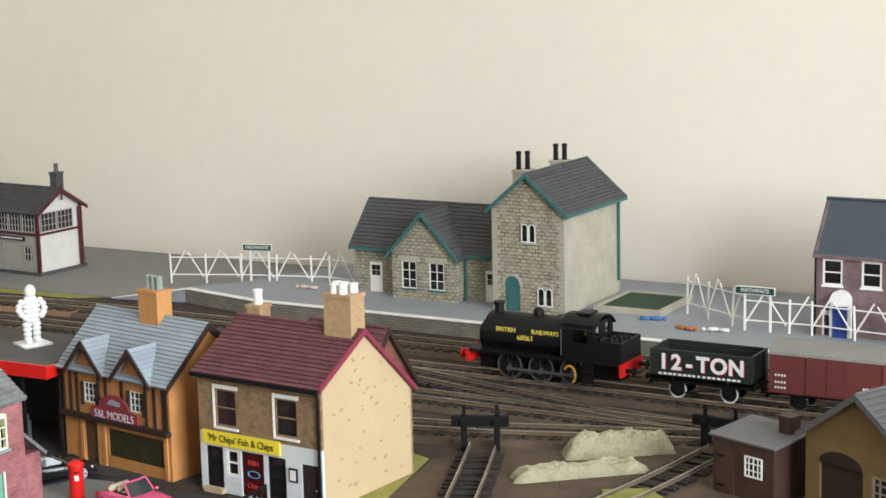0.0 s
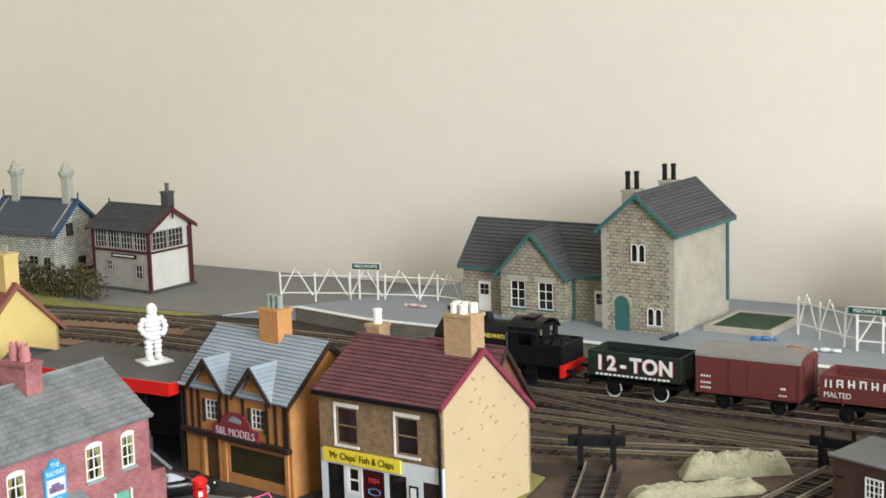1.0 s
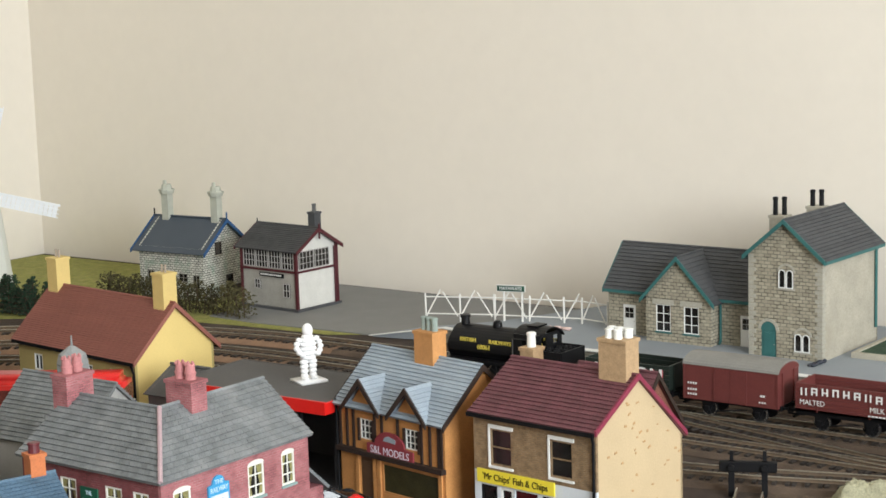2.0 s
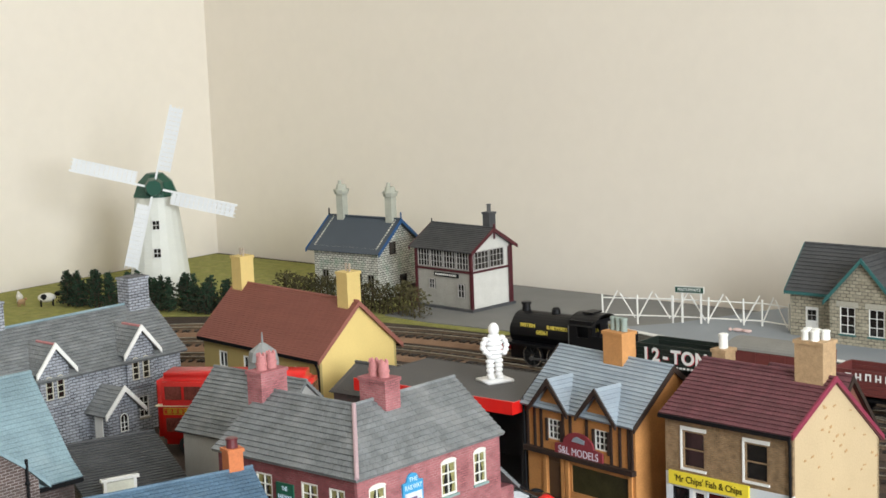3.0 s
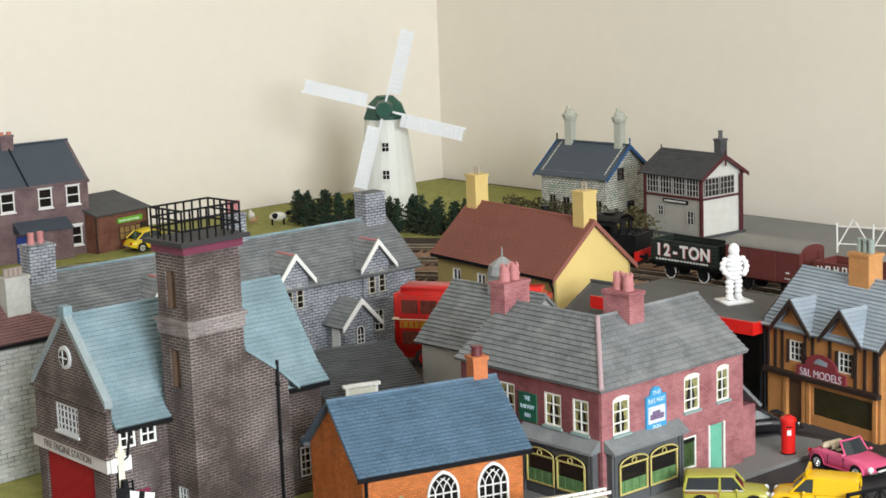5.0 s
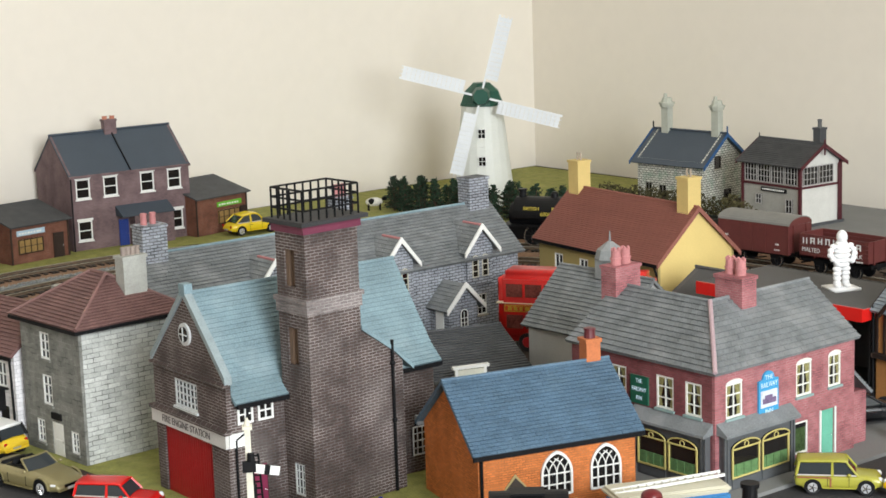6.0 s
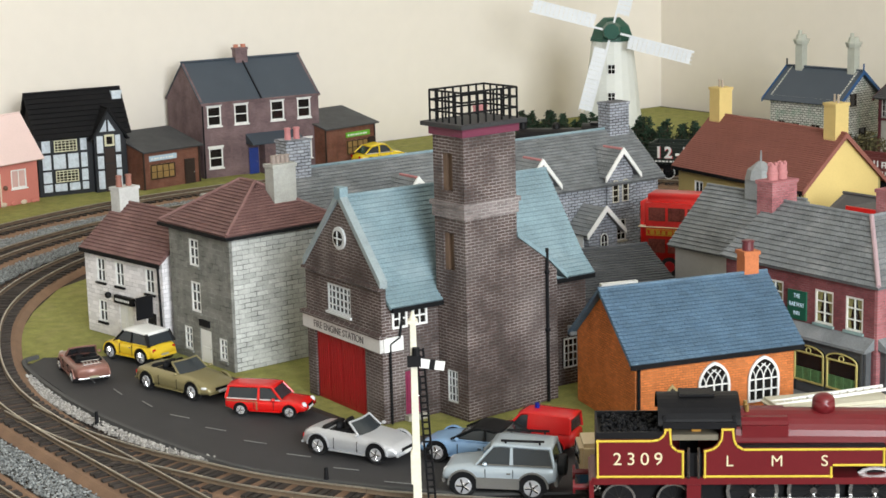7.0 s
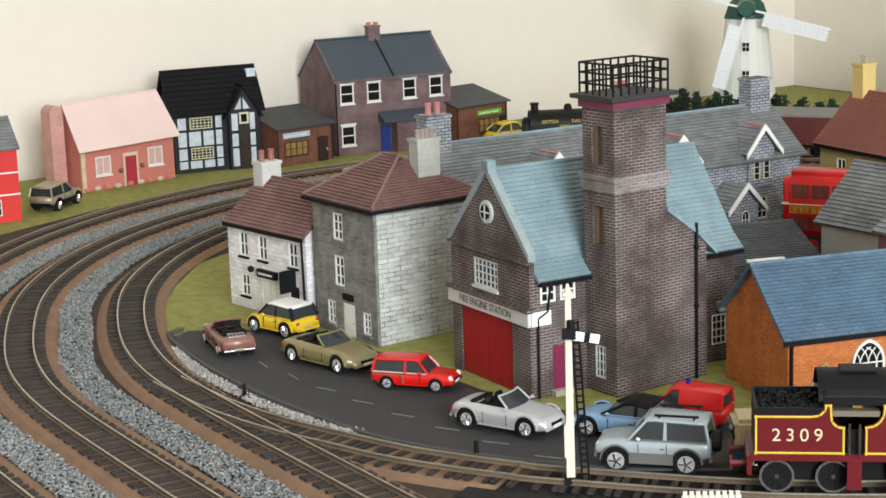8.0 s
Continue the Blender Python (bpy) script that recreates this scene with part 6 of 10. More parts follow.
def garage():
    g = thing("filling_station", pose(0.795, -0.566, 0, 0, 0, 1.5), "flat grey roofed garage with red fascia", "garage")
    W, D, H = 0.136, 0.078, 0.0586
    RF = mat("dark_grey_felt_roof", (0.085, 0.082, 0.08), 0.85, 0.12, 30, 0.3)
    bm = bmesh.new()
    box(bm, 0.001, 0.001, H - 0.006, W - 0.001, D - 0.001, H)
    part("roof", bm, RF, g)
    for a in ((0, 0, W, 0.0012), (0, D - 0.0012, W, D), (0, 0.0012, 0.0012, D - 0.0012), (W - 0.0012, 0.0012, W, D - 0.0012)):
        bm = bmesh.new()
        box(bm, a[0], a[1], H - 0.0075, a[2], a[3], H + (0.0010 if a[1] == 0 else 0.0003))
        part("fascia", bm, RED if a[1] == 0 or a[0] > 0.1 else RF, g)
    bm = bmesh.new()
    box(bm, 0.004, 0.030, 0, 0.006, D - 0.003, H - 0.006)
    box(bm, 0.004, D - 0.005, 0, W - 0.006, D - 0.003, H - 0.006)
    box(bm, W - 0.008, 0.018, 0, W - 0.006, D - 0.003, H - 0.006)
    part("wall", bm, mat("charcoal_garage_wall", (0.035, 0.034, 0.036), 0.6, 0.15), g)
    for x in (0.030, 0.072, 0.112):
        bm = bmesh.new()
        box(bm, x, 0.003, 0, x + 0.002, 0.005, H - 0.006)
        part("post", bm, BLACK, g)
    for x in (0.060, 0.100):
        bm = bmesh.new()
        box(bm, x, 0.012, 0, x + 0.006, 0.017, 0.018)
        box(bm, x + 0.001, 0.0125, 0.018, x + 0.005, 0.0165, 0.022)
        part("fuel_pump", bm, SLATE_DK, g)
    hut = thing("garage_store", pose(0.758, -0.549, 0, 0, 0, 1.5), "low dark felt roofed store beside the garage", "outbuilding")
    body(hut, 0.034, 0.052, 0.044, mat("drab_store_wall", (0.10, 0.09, 0.085), 0.8, 0.15), gable=0.0575)
    gable_roof(hut, 0.034, 0.052, 0.044, 0.0575, RF, over=0.003, over_x=0.002, courses=0)
    SW = mat("glossy_white_plastic", (0.80, 0.80, 0.80), 0.35, 0.03)
    bm = bmesh.new()
    box(bm, -0.0085, -0.0085, 0, 0.0085, 0.0085, 0.0016)
    for k in (-1, 1):
        ball(bm, k * 0.0030, -0.0012, 0.0026, 0.0023, 0.0034, 0.0014, 10)
        for i in range(4):
            ball(bm, k * 0.0028, 0, 0.0042 + i * 0.0029, 0.0023 + 0.0002 * i, 0.0025, 0.0020, 12)
        for x, y, z in ((0.0058, -0.0002, 0.0272), (0.0074, -0.0004, 0.0248), (0.0079, -0.0010, 0.0222), (0.0068, -0.0020, 0.0198), (0.0052, -0.0030, 0.0182)):
            ball(bm, k * x, y, z, 0.0019, 0.0020, 0.0018, 10)
    for z, w in ((0.0158, 0.0050), (0.0186, 0.0054), (0.0214, 0.0057), (0.0242, 0.0056), (0.0268, 0.0050), (0.0288, 0.0038)):
        ball(bm, 0, 0, z, w, w * 0.86, 0.0021, 14)
    ball(bm, 0, -0.0003, 0.0330, 0.0033, 0.0034, 0.0044, 14)
    bmesh.ops.scale(bm, vec=(1.12, 1.12, 1.06), verts=bm.verts[:])
    ob = part("white_statue", bm, SW, None, smooth=True)
    ob.matrix_world = pose(0.8805, -0.5185, 0.0586, 0, 0, 68)
    tagged(ob, "plain glossy white rounded statue on a small slab", "statue")


def bus():
    b = thing("double_decker_bus", pose(0.6990, -0.5860, 0, 0, 0, 31), "bright red double-decker bus with cream band", "bus")
    L, Wd, H = 0.112, 0.032, 0.0575
    BUSG = mat("tinted_bus_pane", (0.16, 0.045, 0.035), 0.15, 0.5, 150)
    CRM = mat("cream_band", (0.66, 0.58, 0.40), 0.4)
    YB = mat("gold_panel", (0.55, 0.30, 0.03), 0.5)
    bm = bmesh.new()
    box(bm, -L / 2, -Wd / 2, 0.006, L / 2, Wd / 2, H)
    bevel(bm, 0.0055, 5)
    part("body", bm, RED, b, smooth=True)
    bm = bmesh.new()
    box(bm, -L / 2 - 0.0004, -Wd / 2 - 0.0004, 0.0345, L / 2 + 0.0004, Wd / 2 + 0.0004, 0.0353)
    bevel(bm, 0.0003, 1)
    part("band", bm, CRM, b)
    for z0, z1 in ((0.0165, 0.0265), (0.0395, 0.0490)):
        for i in range(7):
            x = -L / 2 + 0.0075 + i * 0.0142
            for k in (-1, 1):
                bm = bmesh.new()
                box(bm, x, k * Wd / 2 - 0.0002, z0, x + 0.0122, k * Wd / 2 + 0.0003, z1)
                w = part("window", bm, BUSG, b)
                bm = bmesh.new()
                box(bm, x, k * Wd / 2 + 0.0002, z1 - 0.0030, x + 0.0122, k * Wd / 2 + 0.0006, z1 - 0.0026)
                part("glazing_bar", bm, RED, w)
        for k in (-1, 1):
            for j in (0, 1):
                bm = bmesh.new()
                box(bm, k * L / 2 - 0.0002, -0.0110 + j * 0.0114, z0, k * L / 2 + 0.0003, -0.0004 + j * 0.0114, z1)
                part("window", bm, BUSG, b)
    for k in (-1, 1):
        for x0, x1 in ((-L / 2 + 0.006, -0.006), (0.002, L / 2 - 0.008)):
            bm = bmesh.new()
            box(bm, x0, k * Wd / 2 - 0.0002, 0.0288, x1, k * Wd / 2 + 0.0004, 0.0337)
            ad = part("advert", bm, YB, b, "red advert panel with gold border and lettering bars")
            bm = bmesh.new()
            box(bm, x0 + 0.0006, k * Wd / 2 - 0.0002, 0.0294, x1 - 0.0006, k * Wd / 2 + 0.0006, 0.0331)
            part("advert_ground", bm, RED, ad)
            face = Matrix(((1, 0, 0, 0), (0, k, 0, k * Wd / 2), (0, 0, 1, 0), (0, 0, 0, 1)))
            label_bars(ad, face, x0 + 0.003, 0.0006, 0.0299, x1 - x0 - 0.006, 0.0027, 9, YB)
        bm = bmesh.new()
        box(bm, k * L / 2 - 0.0002, -0.0085, 0.0288, k * L / 2 + 0.0004, 0.0085, 0.0335)
        part("destination_blind", bm, BLACK, b)
        for x in (-0.033, 0.033):
            bm = bmesh.new()
            cyl(bm, 0, 0, -0.0034, 0.0034, 0.0068, 0.0068, 20, m=pose(x, k * (Wd / 2 - 0.003), 0.0068) @ Matrix.Rotation(radians(90), 4, "X"))
            w = part("wheel", bm, TYRE, b)
            bm = bmesh.new()
            cyl(bm, 0, 0, -0.0004, 0.0004, 0.0040, 0.0036, 16, m=pose(x, k * (Wd / 2 + 0.0006), 0.0068) @ Matrix.Rotation(radians(90), 4, "X"))
            part("hub", bm, REDDOOR, w)


def school():
    h = thing("school_house", pose(0.5928, -0.8385, 0, 0, 0, 89.4), "long grey stone school with white dormers", "school")
    W, D, E, R = 0.288, 0.0763, 0.0570, 0.0885
    DORMF = mat("cream_lancet_frame", (0.55, 0.52, 0.42), 0.6)
    dorm = [0.062, 0.171, 0.248]
    lo = [(0.163, 0.008), (0.251, 0.010)]
    holes = [(u - 0.0045, z, 0.009, 0.016) for u, z in lo] + [(0.075, 0.008, 0.009, 0.016), (0.03, 0.008, 0.009, 0.016), (0.12, 0.008, 0.009, 0.016)]
    X = 0.0215   # the south end runs on past the origin
    body(h, W + X, D, E, CHURCHSTONE, {"f": [(u + X, z, w, hh) for u, z, w, hh in holes]}, gable=R, x0=-X)
    F = faces_of(W, D)["f"]
    for u, z, w, hh in holes:
        window(h, F, u, z, w, hh, (1, 2), WHITE, DARKGLASS, sill=QUOIN)
    gable_roof(h, W + X, D, E, R, SLATE, over=0.004, over_x=0.004, courses=18, cols=47, ridge_mat=SLATE_TEAL, x0=-X)
    for c in dorm:
        hw, z0, z1 = 0.0125, 0.034, 0.0785
        bm = bmesh.new()
        wall_cells(bm, c - hw, c + hw, z0, 0.0625, [(c - 0.0078, 0.0400, 0.0060, 0.0140), (c + 0.0018, 0.0400, 0.0060, 0.0140)], 0.002, F @ Matrix.Translation((0, 0.0025, 0)))
        prism(bm, [(c - hw, 0.0625), (c + hw, 0.0625), (c, z1)], "y", 0.0005, 0.0025, F)
        part("dormer_wall", bm, CHURCHSTONE, h)
        for u in (c - 0.0078, c + 0.0018):
            window(h, F @ Matrix.Translation((0, 0.0025, 0)), u, 0.0400, 0.0060, 0.0140, (0, 2), DORMF, DARKGLASS, arch=True, fr=0.0006, proud=0.0008)
        for s in (-1, 1):
            q = [(c + s * (hw + 0.004), -0.006, 0.0595), (c + s * (hw + 0.004), 0.006, 0.0595), (c, (z1 - E) / ((R - E) / (D / 2)) + 0.004, z1 + 0.001), (c, -0.006, z1 + 0.001)]
            dk = deck(h, SLATE, [q], "dormer_roof", 0.0008)
            clad(dk, SLATE, *q, 8, 4, step=0.0003, thick=0.0007)
            bm = bmesh.new()
            prism(bm, [(c + s * (hw + 0.005), 0.0570), (c + s * (hw + 0.005), 0.0607), (c, z1 + 0.003), (c, z1 - 0.0015)], "y", 0.0058, 0.0072, F)
            part("bargeboard", bm, WHITE, dk)
        strip(h, (c, -0.006, z1 + 0.0016), (c, 0.016, z1 + 0.0016), 0.001, CLAYPINK)
    # porch
    c, w2 = 0.214, 0.0135
    bm = bmesh.new()
    box(bm, c - w2, -0.022, 0, c + w2, 0.0, 0.027)
    prism(bm, [(c - w2, 0.027), (c + w2, 0.027), (c, 0.041)], "y", -0.022, 0.0)
    part("porch", bm, CHURCHSTONE, h)
    FP = F @ Matrix.Translation((0, 0.022, 0))
    window(h, FP, c - 0.0035, 0.010, 0.007, 0.010, (1, 2), WHITE, DARKGLASS, arch=True, fr=0.0006, proud=0.0019)
    bm = bmesh.new()
    box(bm, c - w2 - 0.0006, -0.016, 0, c - w2 + 0.0004, -0.007, 0.022)
    part("porch_door", bm, WHITE, h)
    for s in (-1, 1):
        q = [(c + s * (w2 + 0.004), -0.026, 0.0235), (c + s * (w2 + 0.004), 0.0, 0.0235), (c, 0.0, 0.0425), (c, -0.026, 0.0425)]
        dk = deck(h, SLATE, [q], "porch_roof", 0.0008)
        clad(dk, SLATE, *q, 8, 5, step=0.0003, thick=0.0007)
        bm = bmesh.new()
        prism(bm, [(c + s * (w2 + 0.005), 0.0215), (c + s * (w2 + 0.005), 0.0252), (c, 0.0445), (c, 0.040)], "y", 0.0258, 0.0272, F)
        part("bargeboard", bm, WHITE, dk)
    chimney(h, W - 0.011, D / 2, R - 0.012, 0.1095, 0.019, 0.014, CHURCHSTONE)
    chimney(h, 0.152, D / 2 + 0.004, R - 0.012, 0.109, 0.014, 0.012, CHURCHSTONE, ((-0.004, 0), (0.0, 0), (0.004, 0)), CLAYPINK, 0.009, 0.0021)
    chimney(h, -0.0100, D / 2, R - 0.012, 0.110, 0.019, 0.014, CHURCHSTONE, ((-0.004, 0), (0.003, 0)), CLAYPINK, 0.008, 0.0022)


def low_hall():
    h = thing("low_hall", pose(0.775, -0.780, 0, 0, 0, 72), "low dark slate roofed hall with a blank white sign", "hall")
    W, D, E, R = 0.064, 0.10, 0.027, 0.045
    body(h, W, D, E, BRICK_DARK, gable=R)
    gable_roof(h, W, D, E, R, SLATE_DK, over=0.003, courses=20, cols=14)
    bm = bmesh.new()
    for x in (0.0085, 0.0275):
        box(bm, x - 0.0009, -0.0145, 0, x + 0.0009, -0.0127, 0.038)
    part("sign_post", bm, WHITE, h)
    bm = bmesh.new()
    box(bm, 0.0078, -0.0143, 0.026, 0.0282, -0.0130, 0.0355)
    part("sign_board", bm, mat("ivory_sign", (0.68, 0.68, 0.58), 0.6), h)
    bm = bmesh.new()
    box(bm, 0.006, -0.0152, 0.0362, 0.030, -0.012, 0.038)
    part("sign_cap", bm, WHITE, h)


def fire_station():
    h = thing("fire_station", pose(0.7610, -0.9690, 0, 0, 0, -2.0), "dark brick fire station with teal slate roof", "fire station")
    W, D, E, R, E2 = 0.078, 0.135, 0.0735, 0.1150, 0.0640
    c = W / 2
    fs = faces_of(W, D)
    F, Rt = fs["f"], fs["r"]
    dr = (0.0085, 0.0, 0.052, 0.0385)
    wn = (0.0235, 0.052, 0.024, 0.0155)
    bm = bmesh.new()
    wall_cells(bm, 0, W, 0, E2 + 0.010, [dr, wn], 0.003, F)
    prism(bm, [(0, E2 + 0.010), (W, E2 + 0.010), (W, E2 + 0.011), (c, R - 0.001), (0, E2 + 0.011)], "y", -0.003, 0, F)
    part("front_wall", bm, BRICK_DARK, h, "dark brown brick gabled front")
    bm = bmesh.new()
    wall_cells(bm, 0.003, D, 0, E2, [(0.006, 0.0505, 0.0095, 0.0105), (0.0185, 0.0505, 0.0095, 0.0105), (0.0135, 0.0, 0.0095, 0.0265)], 0.003, Rt)
    part("side_wall", bm, BRICK_DARK, h)
    bm = bmesh.new()
    box(bm, 0, 0.003, 0, 0.003, D, E2)
    box(bm, 0.003, D - 0.003, 0, W - 0.003, D, E2)
    prism(bm, [(0, E2), (W, E2), (c, R - 0.002)], "y", D - 0.003, D)
    part("rear_wall", bm, BRICK_DARK, h)
    bm = bmesh.new()
    box(bm, 0.005, 0.005, 0, W - 0.005, D - 0.005, E2 - 0.002)
    part("inner_box", bm, BLACK, h)
    # red folding doors
    for i in range(4):
        bm = bmesh.new()
        u = dr[0] + i * dr[2] / 4
        box(bm, u + 0.0002, -0.0022, 0, u + dr[2] / 4 - 0.0002, -0.0012, dr[3], F)
        for k in range(5):
            box(bm, u + 0.001 + k * 0.0023, -0.0012, 0.002, u + 0.0027 + k * 0.0023, -0.0009, dr[3] - 0.001, F)
        part("door_leaf", bm, REDDOOR, h, "deep red boarded door leaf")
    bm = bmesh.new()
    box(bm, -0.001, 0.0, 0.039, W + 0.001, 0.0022, 0.0465, F)
    sg = part("sign_beam", bm, mat("pale_grey_beam", (0.55, 0.54, 0.52), 0.7), h, "pale grey beam with dark lettering")
    lettering(sg, "FIRE ENGINE STATION", F, W / 2 - 0.002, 0.0023, 0.0426, 0.0056, mat("dark_grey_letter", (0.09, 0.08, 0.08)), squash=0.92)
    bm = bmesh.new()
    box(bm, W + 0.0002, 0.0002, 0.039, W + 0.0016, 0.012, 0.0465)
    part("beam_return", bm, WHITE, h)
    bm = bmesh.new()
    box(bm, -0.002, -0.001, 0.0465, W + 0.002, 0.0032, 0.0485, F)
    box(bm, -0.001, -0.001, 0.072, W + 0.001, 0.0022, 0.0735, F)
    part("string_course", bm, BRICK_DARK, h)
    PALEF = mat("pale_grey_frame", (0.56, 0.58, 0.58), 0.6)
    window(h, F, *wn, (5, 3), PALEF, DARKGLASS, sill=PALEF, fr=0.0011)
    bm = bmesh.new()
    cyl(bm, 0, 0, -0.0008, 0.0008, 0.0062, 0.0062, 18, m=F @ Matrix.Translation((c, 0.0004, 0.0940)) @ Matrix.Rotation(radians(90), 4, "X"))
    rw = part("round_window", bm, PALEF, h)
    bm = bmesh.new()
    cyl(bm, 0, 0, -0.0008, 0.0008, 0.0042, 0.0042, 18, m=F @ Matrix.Translation((c, 0.001, 0.0940)) @ Matrix.Rotation(radians(90), 4, "X"))
    part("pane", bm, DARKGLASS, rw)
    bm = bmesh.new()
    box(bm, c - 0.0042, 0.0016, 0.0936, c + 0.0042, 0.002, 0.0944, F)
    box(bm, c - 0.0004, 0.0016, 0.0900, c + 0.0004, 0.0021, 0.0980, F)
    part("glazing_bar", bm, PALEF, rw)
    for u in (0.006, 0.0185):
        window(h, Rt, u, 0.0505, 0.0095, 0.0105, (1, 1), WHITE, DARKGLASS, fr=0.0012, proud=0.001)
    door(h, Rt, 0.0135, 0, 0.0095, 0.0265, mat("plum_door", (0.19, 0.02, 0.06), 0.5), 1)
    bm = bmesh.new()
    box(bm, W, 0.0125, 0, W + 0.004, 0.024, 0.003)
    part("step", bm, QUOIN, h)
    pipe(h, [(W + 0.0012, 0.013, E2), (W + 0.0012, 0.010, 0.046), (W + 0.0012, 0.004, 0.043), (W + 0.0012, 0.004, 0.0)], 0.0007, BLACK)
    # swept roof: steep above, flatter towards the eaves
    zk, xk, o = 0.0715, 0.006, 0.004
    m = 0.003
    up1 = [(c + (W / 2 - xk), m, zk), (c + (W / 2 - xk), D + 0.003, zk), (c, D + 0.003, R), (c, m, R)]
    lo1 = [(W + o, m, E2 - 0.0015), (W + o, D + 0.003, E2 - 0.0015), (c + (W / 2 - xk), D + 0.003, zk), (c + (W / 2 - xk), m, zk)]
    up2 = [(xk, m, zk), (xk, D + 0.003, zk), (c, D + 0.003, R), (c, m, R)]
    lo2 = [(-o, m, E2 - 0.0015), (-o, D + 0.003, E2 - 0.0015), (xk, D + 0.003, zk), (xk, m, zk)]
    roof = deck(h, SLATE_TEAL, [up1, lo1, up2, lo2])
    for q, n in ((up1, 20), (lo1, 5), (up2, 20), (lo2, 5)):
        clad(roof, SLATE_TEAL, *q, n, step=0.00022)
    strip(roof, (c, 0.0, R + 0.001), (c, D + 0.003, R + 0.001), 0.0013, SLATE_TEAL)
    COP = mat("grey_teal_coping", (0.26, 0.31, 0.32), 0.7, 0.15)
    for s in (-1, 1):
        bm = bmesh.new()
        prism(bm, [(c + s * (W / 2 + 0.001), E2 + 0.009), (c + s * (W / 2 + 0.001), E2 + 0.013), (c, R + 0.0045), (c, R + 0.0)], "y", -0.0035, 0.001, F)
        part("coping", bm, COP, roof)
    bm = bmesh.new()
    box(bm, c - 0.003, -0.001, R, c + 0.003, 0.004, R + 0.0065)
    part("finial", bm, SLATE_TEAL, roof)
    bm = bmesh.new()
    box(bm, W + o - 0.001, 0.004, E2 - 0.0038, W + o + 0.0012, D + 0.003, E2 - 0.0015)
    part("gutter", bm, BLACK, roof)
    for y in (0.118,):
        window(h, Rt, y, 0.010, 0.010, 0.017, (2, 3), PALEF, DARKGLASS, fr=0.0008, proud=0.0019)
    # tower
    t = thing("hose_tower", pose(0.8395, -0.9365, 0, 0, 0, 3), "tall dark brick hose tower with railed top", "tower")
    TW, TD, TH = 0.0245, 0.0355, 0.1550
    ts = faces_of(TW, TD)
    PALEB = mat("pale_purple_brick", (0.205, 0.172, 0.165), 0.8, 0.3, 60, 0.6, brick=(0.0052, 0.00165, 0.00024, (0.38, 0.35, 0.34), 1.2))
    sl = [(0.007, 0.0795, 0.0085, 0.020), (0.007, 0.1215, 0.0085, 0.020)]
    bm = bmesh.new()
    wall_cells(bm, 0, TW, 0, TH, sl + [(0.0075, 0.008, 0.0085, 0.0175)], 0.002, ts["f"])
    part("wall", bm, BRICK_DARK, t)
    for key, ln in (("r", TD), ("l", TD), ("b", TW)):
        bm = bmesh.new()
        i = 0.002 if key != "b" else 0.0
        wall_cells(bm, i, ln - i, 0, TH, [], 0.002, ts[key])
        part("wall", bm, BRICK_DARK, t)
    bm = bmesh.new()
    box(bm, 0.003, 0.0045, 0, TW - 0.003, TD - 0.003, TH - 0.001)
    part("inner_box", bm, BLACK, t)
    for u, z, w, hh in sl:
        bm = bmesh.new()
        box(bm, u, -0.0035, z, u + w, -0.0025, z + hh, ts["f"])
        box(bm, u, -0.0024, z, u + 0.0028, -0.001, z + hh, ts["f"])
        part("louvre", bm, mat("brown_louvre", (0.14, 0.09, 0.06)), t)
    window(t, ts["f"], 0.0075, 0.008, 0.0085, 0.0175, (2, 3), PALEF, DARKGLASS, fr=0.0008)
    for z, hgt, e in ((0.1075, 0.006, 0.0009), (0.1135, 0.0025, 0.0018)):
        bm = bmesh.new()
        box(bm, -e, -e, z, TW + e, TD + e, z + hgt)
        part("string_course", bm, PALEB, t)
    bm = bmesh.new()
    box(bm, -0.0015, -0.0015, TH - 0.0045, TW + 0.0015, TD + 0.0015, TH - 0.0002)
    part("plum_band", bm, mat("plum_band", (0.15, 0.03, 0.06), 0.5), t)
    bm = bmesh.new()
    box(bm, -0.0045, -0.0045, TH, TW + 0.0045, TD + 0.0045, TH + 0.0022)
    part("deck", bm, mat("dark_deck", (0.03, 0.03, 0.032), 0.6), t)
    zt = TH + 0.0022
    X0, X1, Y0, Y1 = -0.0008, TW + 0.0008, -0.0008, TD + 0.0008
    for k in (0.0055, 0.0110, 0.0160):
        bm = bmesh.new()
        for p, q in (((X0, Y0), (X1, Y0)), ((X1, Y0), (X1, Y1)), ((X1, Y1), (X0, Y1)), ((X0, Y1), (X0, Y0))):
            rod(bm, (*p, zt + k), (*q, zt + k), 0.00055, 6)
        part("rail", bm, BLACK, t)
    posts = [(X0 + (X1 - X0) * i / 5, y) for i in range(6) for y in (Y0, Y1)] + [(x, Y0 + (Y1 - Y0) * i / 7) for i in range(1, 7) for x in (X0, X1)]
    for x, y in posts:
        bm = bmesh.new()
        rod(bm, (x, y, zt), (x, y, zt + 0.0160), 0.0006, 6)
        part("baluster", bm, BLACK, t)
    # stepped side wall behind the tower
    b = thing("tower_buttress", pose(0.8395, -0.9365, 0, 0, 0, 3), "brick buttress wall with teal coping behind the tower", "wall")
    bm = bmesh.new()
    prism(bm, [(TD, 0), (0.064, 0), (0.064, 0.072), (0.058, 0.078), (TD, 0.094)], "x", TW - 0.006, TW - 0.0003)
    part("wall", bm, BRICK_DARK, b)
    bm = bmesh.new()
    prism(bm, [(TD, 0.094), (0.058, 0.078), (0.071, 0.066), (0.071, 0.0685), (0.058, 0.0805), (TD, 0.0965)], "x", TW - 0.007, TW + 0.001)
    part("coping", bm, SLATE_TEAL, b)
